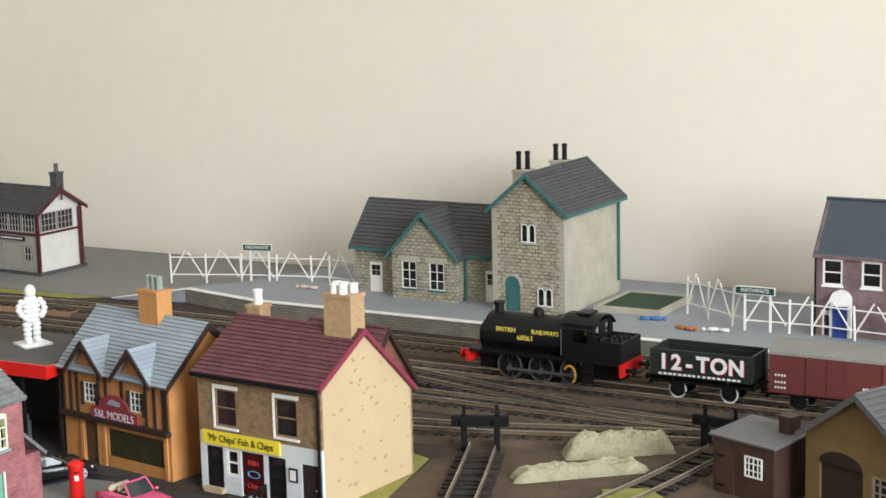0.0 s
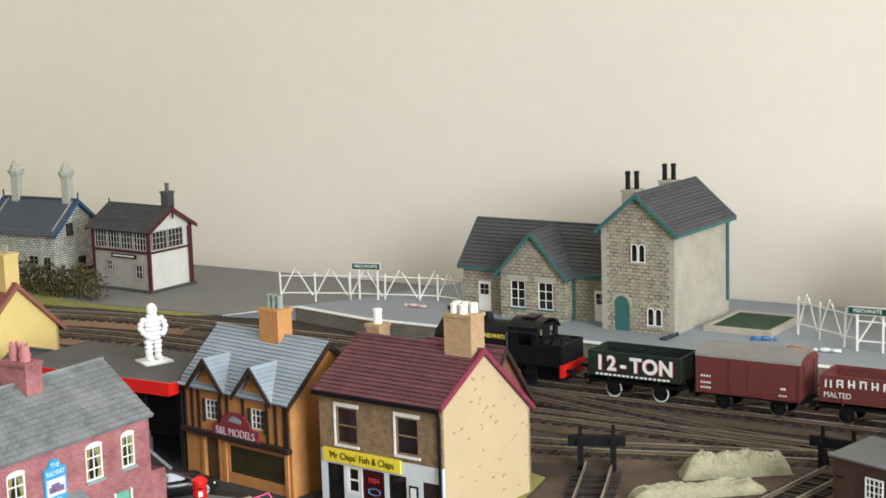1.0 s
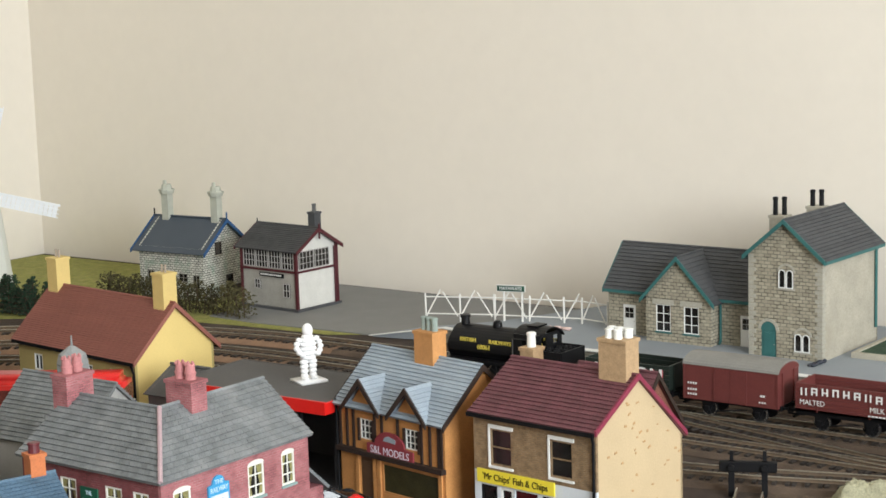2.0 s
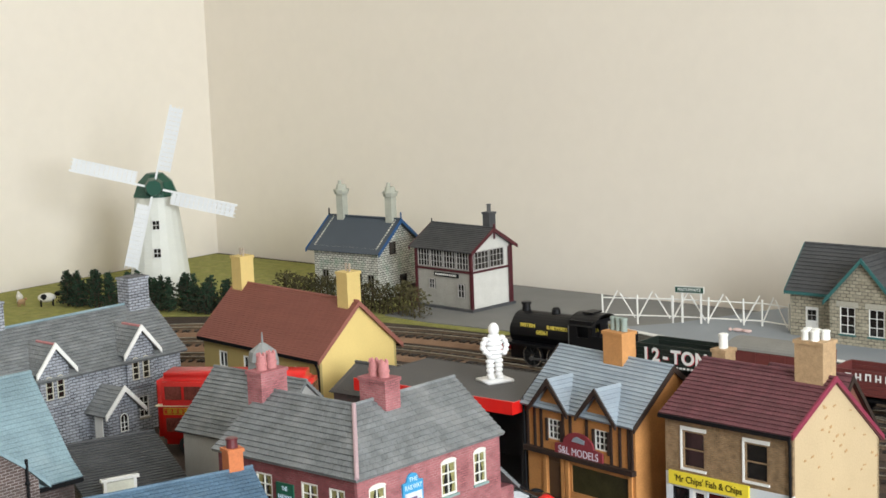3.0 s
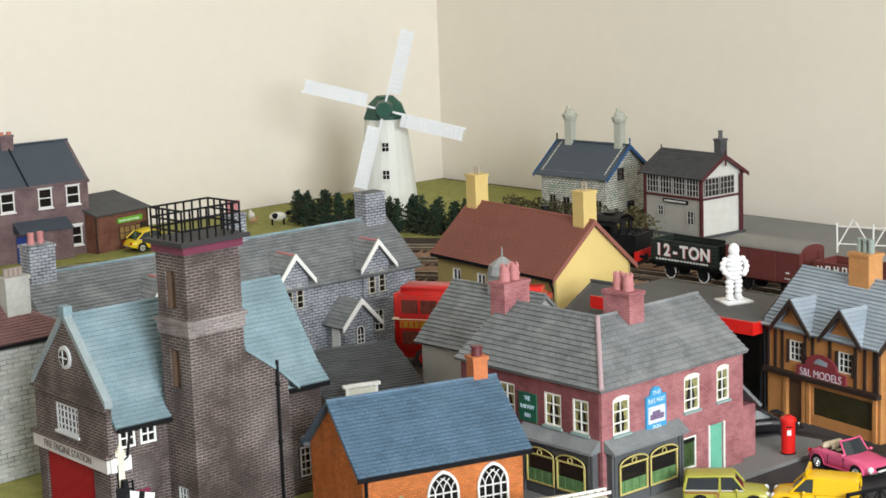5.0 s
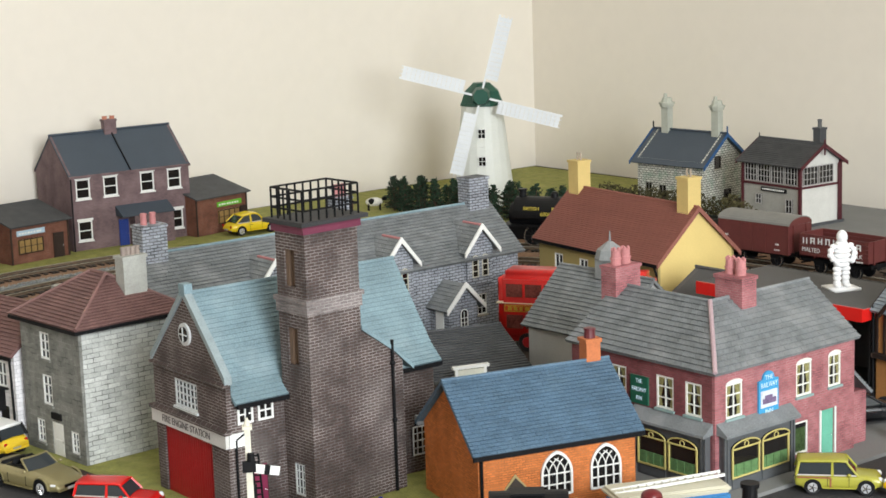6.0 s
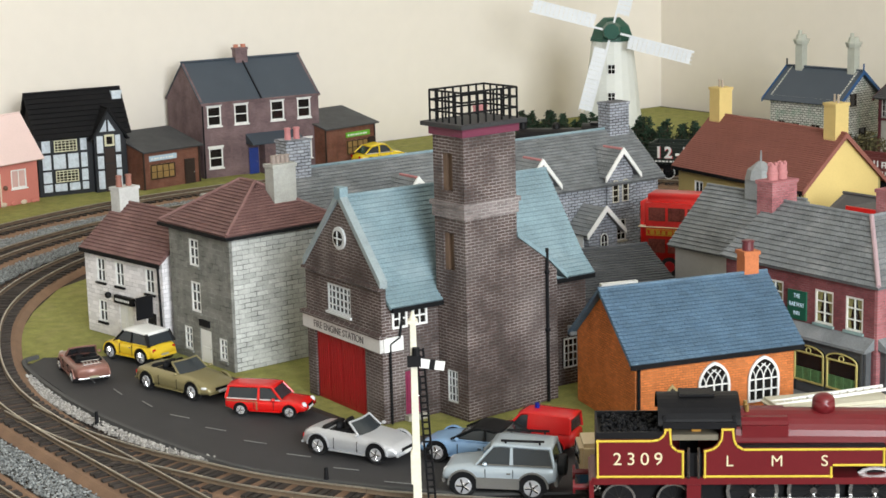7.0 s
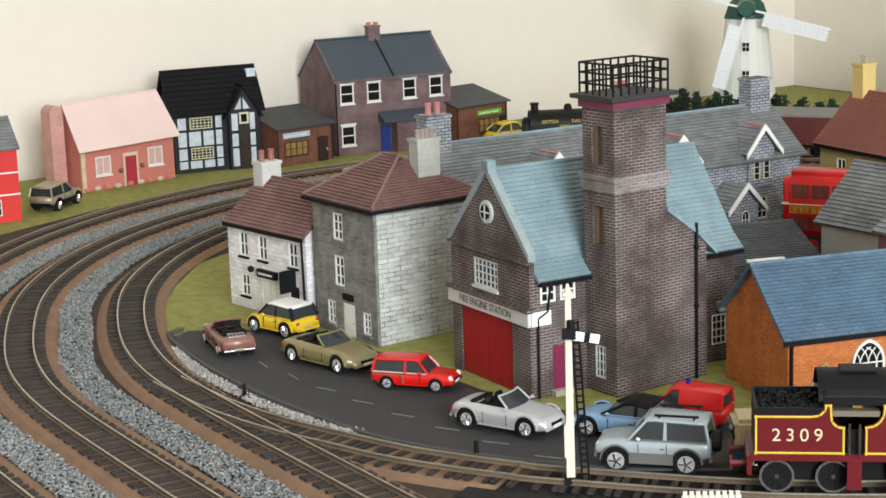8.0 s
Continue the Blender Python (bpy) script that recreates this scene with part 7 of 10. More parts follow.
    pipe(b, [(TW + 0.0008, 0.056, 0.085), (TW + 0.0008, 0.056, 0.0)], 0.0009, BLACK)
    for z in (0.072, 0.04):
        bm = bmesh.new()
        ball(bm, TW + 0.0008, 0.056, z, 0.0016, seg=8)
        part("pipe_collar", bm, BLACK, b)


def chapel():
    h = thing("chapel", pose(0.9375, -0.8850, 0, 0, 0, 74), "bright orange brick chapel with blue slate roof", "chapel")
    W, D, E, R = 0.0920, 0.070, 0.0400, 0.0685
    fs = faces_of(W, D)
    F = fs["f"]
    f = body(h, W, D, E, BRICK_ORANGE, {}, gable=R)
    for u in (0.0355, 0.0645):
        w, z, hh = 0.0185, 0.009, 0.012
        bm = bmesh.new()
        r = w / 2
        N = 14

        def head(a, k=1.0):
            return (u + r + r * k * math.cos(a), z + hh + 1.35 * r * k * math.sin(a) * (1 - 0.12 * abs(math.cos(a))))
        for i in range(N):
            a, b2 = math.pi * i / N, math.pi * (i + 1) / N
            prism(bm, [head(a), head(b2), head(b2, 0.86), head(a, 0.86)], "y", 0.0002, 0.0012, F)
        for x in (0, 1):
            box(bm, u + x * (w - 0.0012), 0.0002, z, u + x * (w - 0.0012) + 0.0012, 0.0012, z + hh, F)
        box(bm, u, 0.0002, z, u + w, 0.0012, z + 0.0011, F)
        for i in (1, 2, 3):
            x = u + w * i / 4
            box(bm, x - 0.0004, 0.0002, z, x + 0.0004, 0.0009, z + hh, F)
        box(bm, u, 0.0002, z + 0.006, u + w, 0.0009, z + 0.0067, F)
        box(bm, u, 0.0002, z + hh - 0.0003, u + w, 0.0009, z + hh + 0.0004, F)
        for i in (1, 2, 3):
            x = u + w * i / 4
            for s in (-1, 1):
                for j in range(5):
                    t0, t1 = j / 5, (j + 1) / 5
                    P = lambda t: (x + s * r * (1 - math.cos(t * 1.05)) * 1.25, z + hh + r * 1.12 * math.sin(t * 1.05) * (1 if i == 2 else 0.92))
                    a, b2 = P(t0), P(t1)
                    if abs(b2[0] - (u + r)) < r * 0.80 and b2[1] < z + hh + 1.2 * r * math.sqrt(max(0, 1 - ((b2[0] - u - r) / r) ** 2)):
                        rod(bm, F @ Vector((a[0], 0.0006, a[1])), F @ Vector((b2[0], 0.0006, b2[1])), 0.00035, 5)
        wo = part("window", bm, WHITE, h, "white gothic traceried window")
        bm = bmesh.new()
        prism(bm, [(u, z), (u + w, z)] + [head(math.pi * i / N, 0.98) for i in range(N + 1)], "y", -0.0004, 0.0003, F)
        part("pane", bm, DARKGLASS, wo)
    # pointed door
    u, w = 0.0135, 0.0145
    for k, (e, mt, y) in enumerate(((0.0016, mat("sandstone_surround", (0.38, 0.30, 0.14), 0.8), 0.0008), (0.0, mat("dark_oak_door", (0.045, 0.035, 0.028), 0.6), 0.0012))):
        bm = bmesh.new()
        pts = [(u - e, 0), (u + w + e, 0), (u + w + e, 0.011), (u + w * 0.86 + e * 0.7, 0.017), (u + w / 2, 0.0225 + e * 1.2), (u + w * 0.14 - e * 0.7, 0.017), (u - e, 0.011)]
        prism(bm, pts, "y", 0.0001, y, F)
        part("door_surround" if k == 0 else "door", bm, mt, h)
    gable_roof(h, W, D, E, R, SLATE_BLUE, over=0.0035, over_x=0.004, courses=21, cols=22, fascia=BLACK, picks=(13, 0))
    chimney(h, W - 0.006, D / 2 + 0.003, R - 0.006, 0.081, 0.0085, 0.0085, mat("orange_brick_stack", (0.50, 0.16, 0.06), 0.75, 0.15, 300), ((0, 0),), mat("maroon_pot", (0.12, 0.025, 0.03), 0.4), 0.0055, 0.0032)
    pipe(h, [(0.0015, -0.0035, E - 0.003), (0.0015, -0.0012, E - 0.006), (0.0015, -0.0012, 0)], 0.0009, BLACK)
    bm = bmesh.new()
    box(bm, -0.0035, D + 0.001, E - 0.004, 0.004, D + 0.005, E + 0.001)
    part("gutter_end", bm, SLATE, h)


def stone_house():
    h = thing("stone_house", pose(0.6300, -0.984, 0, 0, 0, 3), "three-storey grey stone house with brown hipped roof", "house")
    W, D, E, R = 0.067, 0.072, 0.0815, 0.1050
    fs = faces_of(W, D)
    F = fs["f"]
    hl = [(0.0225, 0.0580, 0.0105, 0.0165), (0.0225, 0.030, 0.0105, 0.0185), (0.0125, 0.005, 0.0090, 0.0145), (0.0515, 0.005, 0.0085, 0.0135), (0.030, 0.0, 0.013, 0.0205)]
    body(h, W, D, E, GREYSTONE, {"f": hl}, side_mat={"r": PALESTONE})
    for x in hl[:4]:
        window(h, F, *x, (1, 2), WHITE, DARKGLASS, sill=GREYSTONE, fr=0.0012)
    door(h, F, *hl[4], WHITE, 2)
    bm = bmesh.new()
    box(bm, 0.031, 0, 0.0225, 0.042, 0.001, 0.0265, F)
    pl = part("door_plate", bm, BLACK, h)
    o = 0.004
    x0, x1, yr = 0.026, 0.042, D / 2
    A, B, C_, D_ = (-o, -o, E), (W + o, -o, E), (W + o, D + o, E), (-o, D + o, E)
    P, Q = (x0, yr, R), (x1, yr, R)
    roof = deck(h, TILE_BROWN, [[A, B, Q, P], [B, C_, Q], [C_, D_, P, Q], [D_, A, P]])
    clad(roof, TILE_BROWN, A, B, Q, P, 17, 24)
    clad(roof, TILE_BROWN, B, C_, Q, Q, 17, 22)
    clad(roof, TILE_BROWN, C_, D_, P, Q, 17, 24)
    clad(roof, TILE_BROWN, D_, A, P, P, 17, 22)
    for p, q in ((P, Q), (A, P), (B, Q), (C_, Q), (D_, P)):
        strip(roof, (p[0], p[1], p[2] + 0.0012), (q[0], q[1], q[2] + 0.0012), 0.0011, TILE_BROWN, "hip_tile")
    bm = bmesh.new()
    box(bm, -o - 0.001, -o - 0.001, E - 0.002, W + o + 0.001, -o + 0.0004, E)
    box(bm, W + o - 0.0004, -o + 0.0004, E - 0.002, W + o + 0.001, D + o, E)
    part("gutter", bm, BLACK, roof)
    CHS = mat("pale_stone_stack", (0.36, 0.36, 0.33), 0.8, 0.15, 150)
    chimney(h, 0.0525, D * 0.66, E, 0.1170, 0.009, 0.016, CHS, ((0, -0.0048), (0, -0.0016), (0, 0.0016), (0, 0.0048)), mat("drab_pot", (0.26, 0.21, 0.18)), 0.005, 0.0017)
    chimney(h, 0.001, D * 0.45, E - 0.005, 0.0945, 0.010, 0.012, CHS)


def white_cottage():
    h = thing("white_cottage", pose(0.5405, -0.9990, 0, 0, 0, 8), "lilac white rendered cottage with brown tiled roof", "cottage")
    W, D, E, R = 0.0848, 0.060, 0.0565, 0.0795
    F = faces_of(W, D)["f"]
    hl = [(0.013, 0.034, 0.0095, 0.016), (0.034, 0.034, 0.0095, 0.016), (0.0665, 0.034, 0.0095, 0.016), (0.013, 0.008, 0.0095, 0.0145), (0.036, 0.0, 0.0155, 0.0225), (0.066, 0.0, 0.010, 0.022)]
    body(h, W, D, E, RENDER_W, {"f": hl}, gable=R)
    for x in hl[:4]:
        window(h, F, *x, (1, 1), WHITE, DARKGLASS, sill=BLACK, fr=0.0011)
    for u, w in ((0.036, 0.0075), (0.044, 0.0075)):
        door(h, F, u, 0, w, 0.0225, WHITE, 2, knob=False)
    door(h, F, 0.066, 0, 0.010, 0.022, BLACK, 2)
    bm = bmesh.new()
    box(bm, 0.034, 0, 0.0235, 0.054, 0.0025, 0.0285, F)
    sg = part("sign_board", bm, BLACK, h)
    label_bars(sg, F, 0.036, 0.0026, 0.0252, 0.016, 0.0014, 7, WHITE)
    bm = bmesh.new()
    box(bm, 0.0735, 0.001, 0.020, 0.0745, 0.013, 0.034, F)
    part("hanging_sign", bm, BLACK, h)
    bm = bmesh.new()
    ball(bm, *(F @ Vector((0.0285, 0.003, 0.0275))), 0.0022, seg=8)
    part("lantern", bm, BLACK, h)
    gable_roof(h, W, D, E, R, TILE_BROWN, over=0.003, over_x=0.001, courses=15, cols=26, fascia=BLACK, picks=(11, 0))
    CHS = mat("whitewashed_stack", (0.50, 0.50, 0.48), 0.8, 0.15, 150)
    chimney(h, 0.005, D / 2, R - 0.005, 0.0905, 0.010, 0.015, CHS, ((0, -0.004), (0, 0.0035)), mat("dull_red_pot", (0.28, 0.12, 0.09)), 0.0075, 0.002)
    pipe(h, [(W - 0.0015, -0.0022, E - 0.002), (W - 0.0015, -0.0012, 0.0)], 0.0008, BLACK)


chip_shop()
rear_wing()
model_shop()
shop_annexe()
public_house()
pub_extension()
yellow_house()
garage()
bus()
school()
low_hall()
fire_station()
chapel()
stone_house()
white_cottage()


# ---- cars ----
def lathe_wheel(parent, x, y, z, r, w, hub_mat, side):
    bm = bmesh.new()
    cyl(bm, 0, 0, -w / 2, w / 2, r, r, 20, m=pose(x, y, z) @ Matrix.Rotation(radians(90), 4, "X"))
    bevel(bm, r * 0.1, 1)
    wh = part("wheel", bm, TYRE, parent)
    bm = bmesh.new()
    cyl(bm, 0, 0, -0.0004, 0.0004, r * 0.66, r * 0.62, 16, m=pose(x, y + side * w / 2, z) @ Matrix.Rotation(radians(90), 4, "X"))
    part("rim", bm, hub_mat, wh)
    bm = bmesh.new()
    for k in range(5):
        a = k * 2 * math.pi / 5
        rod(bm, (x, y + side * (w / 2 + 0.0005), z), (x + r * 0.55 * math.cos(a), y + side * (w / 2 + 0.0005), z + r * 0.55 * math.sin(a)), r * 0.09, 5)
    part("spoke", bm, CHROME, wh)
    return wh


# lower body outline (x, z), cabin outline, side pillars, plan taper at the ends
CAR_SHAPES = {
    "estate": ([(-.5, .54), (-.47, .58), (.16, .58), (.22, .575), (.44, .53), (.49, .46), (.5, .40)], [(-.49, .57), (-.455, .96), (.04, .99), (.085, .96), (.215, .57)], (-0.075,), 0.10),
    "hatch": ([(-.5, .46), (-.475, .56), (-.42, .60), (.20, .60), (.40, .545), (.48, .47), (.5, .40)], [(-.45, .59), (-.375, .93), (.02, .97), (.08, .93), (.245, .59)], (-0.10,), 0.20),
    "roadster": ([(-.5, .48), (-.485, .60), (-.42, .69), (-.28, .72), (-.05, .70), (.12, .70), (.32, .63), (.45, .52), (.5, .40)], [], (), 0.26),
    "classic": ([(-.5, .58), (-.48, .66), (-.40, .69), (-.05, .67), (.14, .68), (.34, .65), (.46, .58), (.5, .46)], [], (), 0.16),
    "coupe": ([(-.5, .46), (-.485, .57), (-.42, .65), (-.25, .68), (.12, .67), (.33, .59), (.45, .50), (.5, .40)], [(-.42, .65), (-.25, .93), (-.08, .99), (-.02, .96), (.18, .66)], (-0.13,), 0.26),
    "jeep": ([(-.5, .60), (-.49, .63), (.14, .63), (.22, .62), (.42, .575), (.485, .53), (.5, .46)], [(-.49, .62), (-.455, .95), (.0, .99), (.05, .96), (.20, .62)], (-0.115,), 0.12),
    "van": ([(-.5, .57), (-.49, .59), (.25, .59), (.44, .53), (.485, .46), (.5, .40)], [(-.49, .58), (-.48, .95), (.06, .99), (.11, .95), (.27, .58)], (0.00,), 0.10),
    "beetle": ([(-.5, .36), (-.475, .48), (-.40, .58), (-.25, .64), (.10, .63), (.26, .60), (.40, .53), (.475, .43), (.5, .34)], [(-.40, .60), (-.24, .92), (-.04, 1.0), (.06, .94), (.17, .62)], (-0.10,), 0.30),
}


def loft(rows):
    """A closed skin over rows of points, all rows of one length."""
    bm = bmesh.new()
    vs = [[bm.verts.new(p) for p in row] for row in rows]
    for a, b in zip(vs, vs[1:]):
        for i in range(len(a)):
            bm.faces.new((a[i], a[(i + 1) % len(a)], b[(i + 1) % len(a)], b[i]))
    bm.faces.new(vs[0][::-1])
    bm.faces.new(vs[-1])
    return bm


def car_body(L, W, H, outline, taper, clear=0.20):
    """Rounded lower body: cross-sections with tumblehome, narrowed towards both ends."""
    xs, zs = [p[0] for p in outline], [p[1] for p in outline]
    rows = []
    for i in range(37):
        x = -0.5 + i / 36
        top = float(np.interp(x, xs, zs)) * H
        e = abs(2 * x)
        half = W / 2 * (1 - taper * e ** 5)
        low = (clear + 0.06 * max(0.0, (e - 0.8) / 0.2)) * H
        d = top - low
        side = [(0.0, low), (0.80, low), (0.95, low + d * 0.10), (1.0, low + d * 0.32), (0.995, low + d * 0.62), (0.955, low + d * 0.84), (0.86, low + d * 0.955), (0.55, top), (0.0, top + H * 0.012)]
        rows.append([(x * L, half * w, z) for w, z in side] + [(x * L, -half * w, z) for w, z in side[-2:0:-1]])
    return loft(rows)


def cab_point(cab, W, x, z, s, out=0.0):
    """A point on the cabin's side at a height, with its inward lean."""
    z0, z1 = cab[0][1], max(p[1] for p in cab)
    k = (z - z0) / (z1 - z0)
    return (x, s * (W * (0.455 - 0.075 * k) + out), z)


def car(m, label, shape, L, W, H, paint, roof=None, open_top=False, glass=True, trim=None, seats=None, category="car", boot_rack=False, spare=False):
    c = thing("car", m, label, category)
    outline, cab, pillars, taper = CAR_SHAPES[shape]
    modern = shape in ("roadster", "coupe", "jeep", "hatch") and not boot_rack
    bd = part("body", car_body(L, W, H, outline, taper, 0.27 if shape == "jeep" else 0.19), paint, c, smooth=True)
    r = H * {"jeep": 0.235, "roadster": 0.285, "coupe": 0.285, "hatch": 0.25}.get(shape, 0.225)
    axles = (-0.30, 0.31)
    rim_mat = mat_cache("alloy_rim", (0.55, 0.55, 0.57), 0.3, metal=0.4)
    for x in axles:
        for s in (-1, 1):
            lathe_wheel(c, x * L, s * (W / 2 - 0.0022), r, r, 0.0042, rim_mat, s)
            bm = bmesh.new()
            N = 12
            for k in range(N):
                a, b = math.pi * k / N, math.pi * (k + 1) / N
                prism(bm, [(x * L + r * 1.13 * math.cos(a), r + r * 1.13 * math.sin(a)), (x * L + r * 1.13 * math.cos(b), r + r * 1.13 * math.sin(b)), (x * L + r * 1.26 * math.cos(b), r + r * 1.26 * math.sin(b)), (x * L + r * 1.26 * math.cos(a), r + r * 1.26 * math.sin(a))], "y", s * (W / 2 - 0.0012), s * (W / 2 + 0.00025))
            part("wheel_arch", bm, trim or paint, bd)
            bm = bmesh.new()
            cyl(bm, 0, 0, -0.0006, 0.0006, r * 1.14, r * 1.14, 24, m=pose(x * L, s * (W / 2 - 0.0005), r) @ Matrix.Rotation(radians(90), 4, "X"))
            for v in bm.verts:
                v.co.z = max(v.co.z, H * 0.16)
            part("wheel_well", bm, BLACK, bd)
    GL = mat_cache("tinted_car_glass", (0.030, 0.036, 0.040), 0.08)
    deck_z = float(np.interp(0.05, [p[0] for p in outline], [p[1] for p in outline])) * H
    cw = W * 0.84
    if open_top:
        bm = bmesh.new()
        box(bm, -L * 0.23, -W * 0.37, deck_z - H * 0.10, L * 0.055, W * 0.37, deck_z + H * 0.022)
        bevel(bm, 0.0008, 2)
        part("cockpit", bm, BLACK, c)
        for s in (-1, 1):
            bm = bmesh.new()
            box(bm, -L * 0.165, s * W * 0.18 - W * 0.12, deck_z - H * 0.05, -L * 0.125, s * W * 0.18 + W * 0.12, deck_z + H * 0.20)
            box(bm, -L * 0.125, s * W * 0.18 - W * 0.13, deck_z - H * 0.05, -L * 0.02, s * W * 0.18 + W * 0.13, deck_z + H * 0.035)
            bevel(bm, 0.0008, 2)
            part("seat", bm, seats or BLACK, c, smooth=True)
        rows = []
        for k in range(7):
            v = -1 + k / 3
            bow = 0.035 * (1 - v * v)
            lo, hi = (L * (0.115 + bow), v * cw / 2, deck_z), (L * (0.005 + bow * 0.6), v * cw * 0.43, H * 1.0)
            rows.append([lo, hi, (hi[0] - 0.0006, hi[1], hi[2]), (lo[0] - 0.0008, lo[1], lo[2])])
        part("windscreen", loft(rows), GL, c)
        bm = bmesh.new()
        for a, b in zip(rows, rows[1:]):
            rod(bm, a[1], b[1], 0.00055)
        for a in (rows[0], rows[-1]):
            rod(bm, a[0], a[1], 0.0006)
        part("windscreen_frame", bm, trim or paint, c)
        bm = bmesh.new()
        box(bm, -L * 0.315, -W * 0.36, deck_z - H * 0.05, -L * 0.225, W * 0.36, deck_z + H * (0.16 if boot_rack or shape == "beetle" else 0.075))
        bevel(bm, 0.0012, 3)
        part("folded_hood", bm, seats or BLACK, c, smooth=True)
        bm = bmesh.new()
        for k in range(12):
            a, b = 2 * math.pi * k / 12, 2 * math.pi * (k + 1) / 12
            ring = lambda q: (L * 0.045 + 0.0008 * math.sin(q), W * 0.18 + 0.0022 * math.cos(q), deck_z + H * 0.06 + 0.0020 * math.sin(q))
            rod(bm, ring(a), ring(b), 0.00028, 5)
        part("steering_wheel", bm, BLACK, c)
    else:
        bm = bmesh.new()
        P = [(x * L, z * H) for x, z in cab]
        z0, z1 = cab[0][1], max(p[1] for p in cab)
        prism(bm, P, "y", -1, 1)
        for v in bm.verts:
            v.co.y *= W * (0.455 - 0.075 * (v.co.z / H - z0) / (z1 - z0))
        bevel(bm, 0.0009, 2)
        gh = part("greenhouse", bm, GL if glass else paint, c, "dark tinted glazing")
        # roof skin: crowned, with rounded corners
        x0, x1 = cab[1][0] * L, cab[-2][0] * L
        rows = []
        for k in range(13):
            u = -1 + k / 6
            x = (x0 + x1) / 2 + (x1 - x0 + 0.002) / 2 * u
            half = W * 0.40 * (1 - 0.10 * u ** 6)
            z = float(np.interp(x / L, [p[0] for p in cab[1:-1]], [p[1] for p in cab[1:-1]])) * H
            rows.append([(x, half * w, z + h * H) for w, h in ((1.0, -0.035), (1.02, 0.0), (0.90, 0.026), (0.5, 0.042), (0.0, 0.046))] + [(x, -half * w, z + h * H) for w, h in ((0.5, 0.042), (0.90, 0.026), (1.02, 0.0), (1.0, -0.035))])
        part("roof", loft(rows), roof or paint, c, smooth=True)
        post = {"coupe": roof or paint, "hatch": BLACK}.get(shape, paint)
        for s in (-1, 1):
            for (ax, az), (bx, bz), wd in ((cab[-1], cab[-2], 0.0013), (cab[0], cab[1], 0.0016 if shape != "hatch" else 0.0022)):
                bm = bmesh.new()
                p, q = Vector(cab_point(cab, W, ax * L, az, s)), Vector(cab_point(cab, W, bx * L, bz, s))
                p.z, q.z = az * H, bz * H
                rod(bm, p, q, wd / 2, 8)
                part("pillar", bm, post, gh)
            for fx in pillars:
                bm = bmesh.new()
                a, b = cab_point(cab, W, 0, z0, s), cab_point(cab, W, 0, z1 - 0.03, s)
                hw = L * 0.016
                prism(bm, [(fx * L - hw, 0), (fx * L + hw, 0), (fx * L + hw * 0.7, 1), (fx * L - hw * 0.7, 1)], "y", -0.0005, 0.0004)
                for v in bm.verts:
                    k = v.co.z
                    v.co.z = (z0 + (z1 - 0.03 - z0) * k) * H
                    v.co.y = v.co.y + a[1] + (b[1] - a[1]) * k
                part("pillar", bm, post, gh)
            bm = bmesh.new()
            rod(bm, (cab[0][0] * L, s * W * 0.458, (z0 + 0.012) * H), (cab[-1][0] * L, s * W * 0.458, (z0 + 0.012) * H), 0.0004, 6)
            part("window_trim", bm, mat_cache("pale_window_trim", (0.55, 0.50, 0.48), 0.35) if shape in ("estate", "beetle") else (trim or paint), gh)
        if shape == "van":
            for s in (-1, 1):
                bm = bmesh.new()
                prism(bm, [(-L * 0.478, 0), (-L * 0.01, 0), (-L * 0.01, 1), (-L * 0.468, 1)], "y", -0.0006, 0.0005)
                a, b = cab_point(cab, W, 0, z0, s), cab_point(cab, W, 0, z1 - 0.02, s)
                for v in bm.verts:
                    k = v.co.z
                    v.co.z = (z0 + (z1 - 0.02 - z0) * k) * H
                    v.co.y = v.co.y + a[1] + (b[1] - a[1]) * k
                part("side_panel", bm, paint, c)
        if shape == "estate":
            for s in (-1, 1):
                bm = bmesh.new()
                TIM = mat_cache("varnished_ash_frame", (0.30, 0.10, 0.05), 0.4)
                box(bm, -L * 0.475, s * W * 0.495 - 0.0003, H * 0.50, -L * 0.09, s * W * 0.495 + 0.0004, H * 0.535)
                box(bm, -L * 0.105, s * W * 0.497 - 0.0003, H * 0.24, -L * 0.085, s * W * 0.497 + 0.0004, H * 0.50)
                part("timber_frame", bm, TIM, bd)
    front = float(np.interp(0.47, [p[0] for p in outline], [p[1] for p in outline])) * H
    for s in (-1, 1):
        bm = bmesh.new()
        if modern and shape != "jeep":
            ball(bm, L * 0.425, s * W * 0.375, front * 0.90, L * 0.045, W * 0.075, H * 0.060, 10)
        else:
            ball(bm, L * 0.470, s * W * 0.335, front * 0.86, 0.0016, 0.0020, 0.0019, 10)
        part("headlight", bm, mat_cache("clear_lamp", (0.72, 0.73, 0.74), 0.1), c)
        bm = bmesh.new()
        box(bm, -L * 0.497, s * W * 0.345 - 0.0013, H * 0.40, -L * 0.478, s * W * 0.345 + 0.0013, H * 0.52)
        bevel(bm, 0.0004, 1)
        part("tail_light", bm, mat_cache("red_lamp", (0.45, 0.01, 0.01), 0.2), c)
        bm = bmesh.new()
        ball(bm, L * 0.115, s * W * 0.52, deck_z + H * 0.03, 0.0012, 0.0012, 0.0009, 8)
        part("mirror", bm, paint, c)
        for fx in ((0.115, -0.13) if shape != "van" else (0.14, -0.02)):
            bm = bmesh.new()
            box(bm, L * fx - 0.00014, s * W * 0.495 - 0.0002, H * 0.27, L * fx + 0.00014, s * W * 0.495 + 0.0003, H * 0.56)
            part("door_line", bm, BLACK, bd)
        bm = bmesh.new()
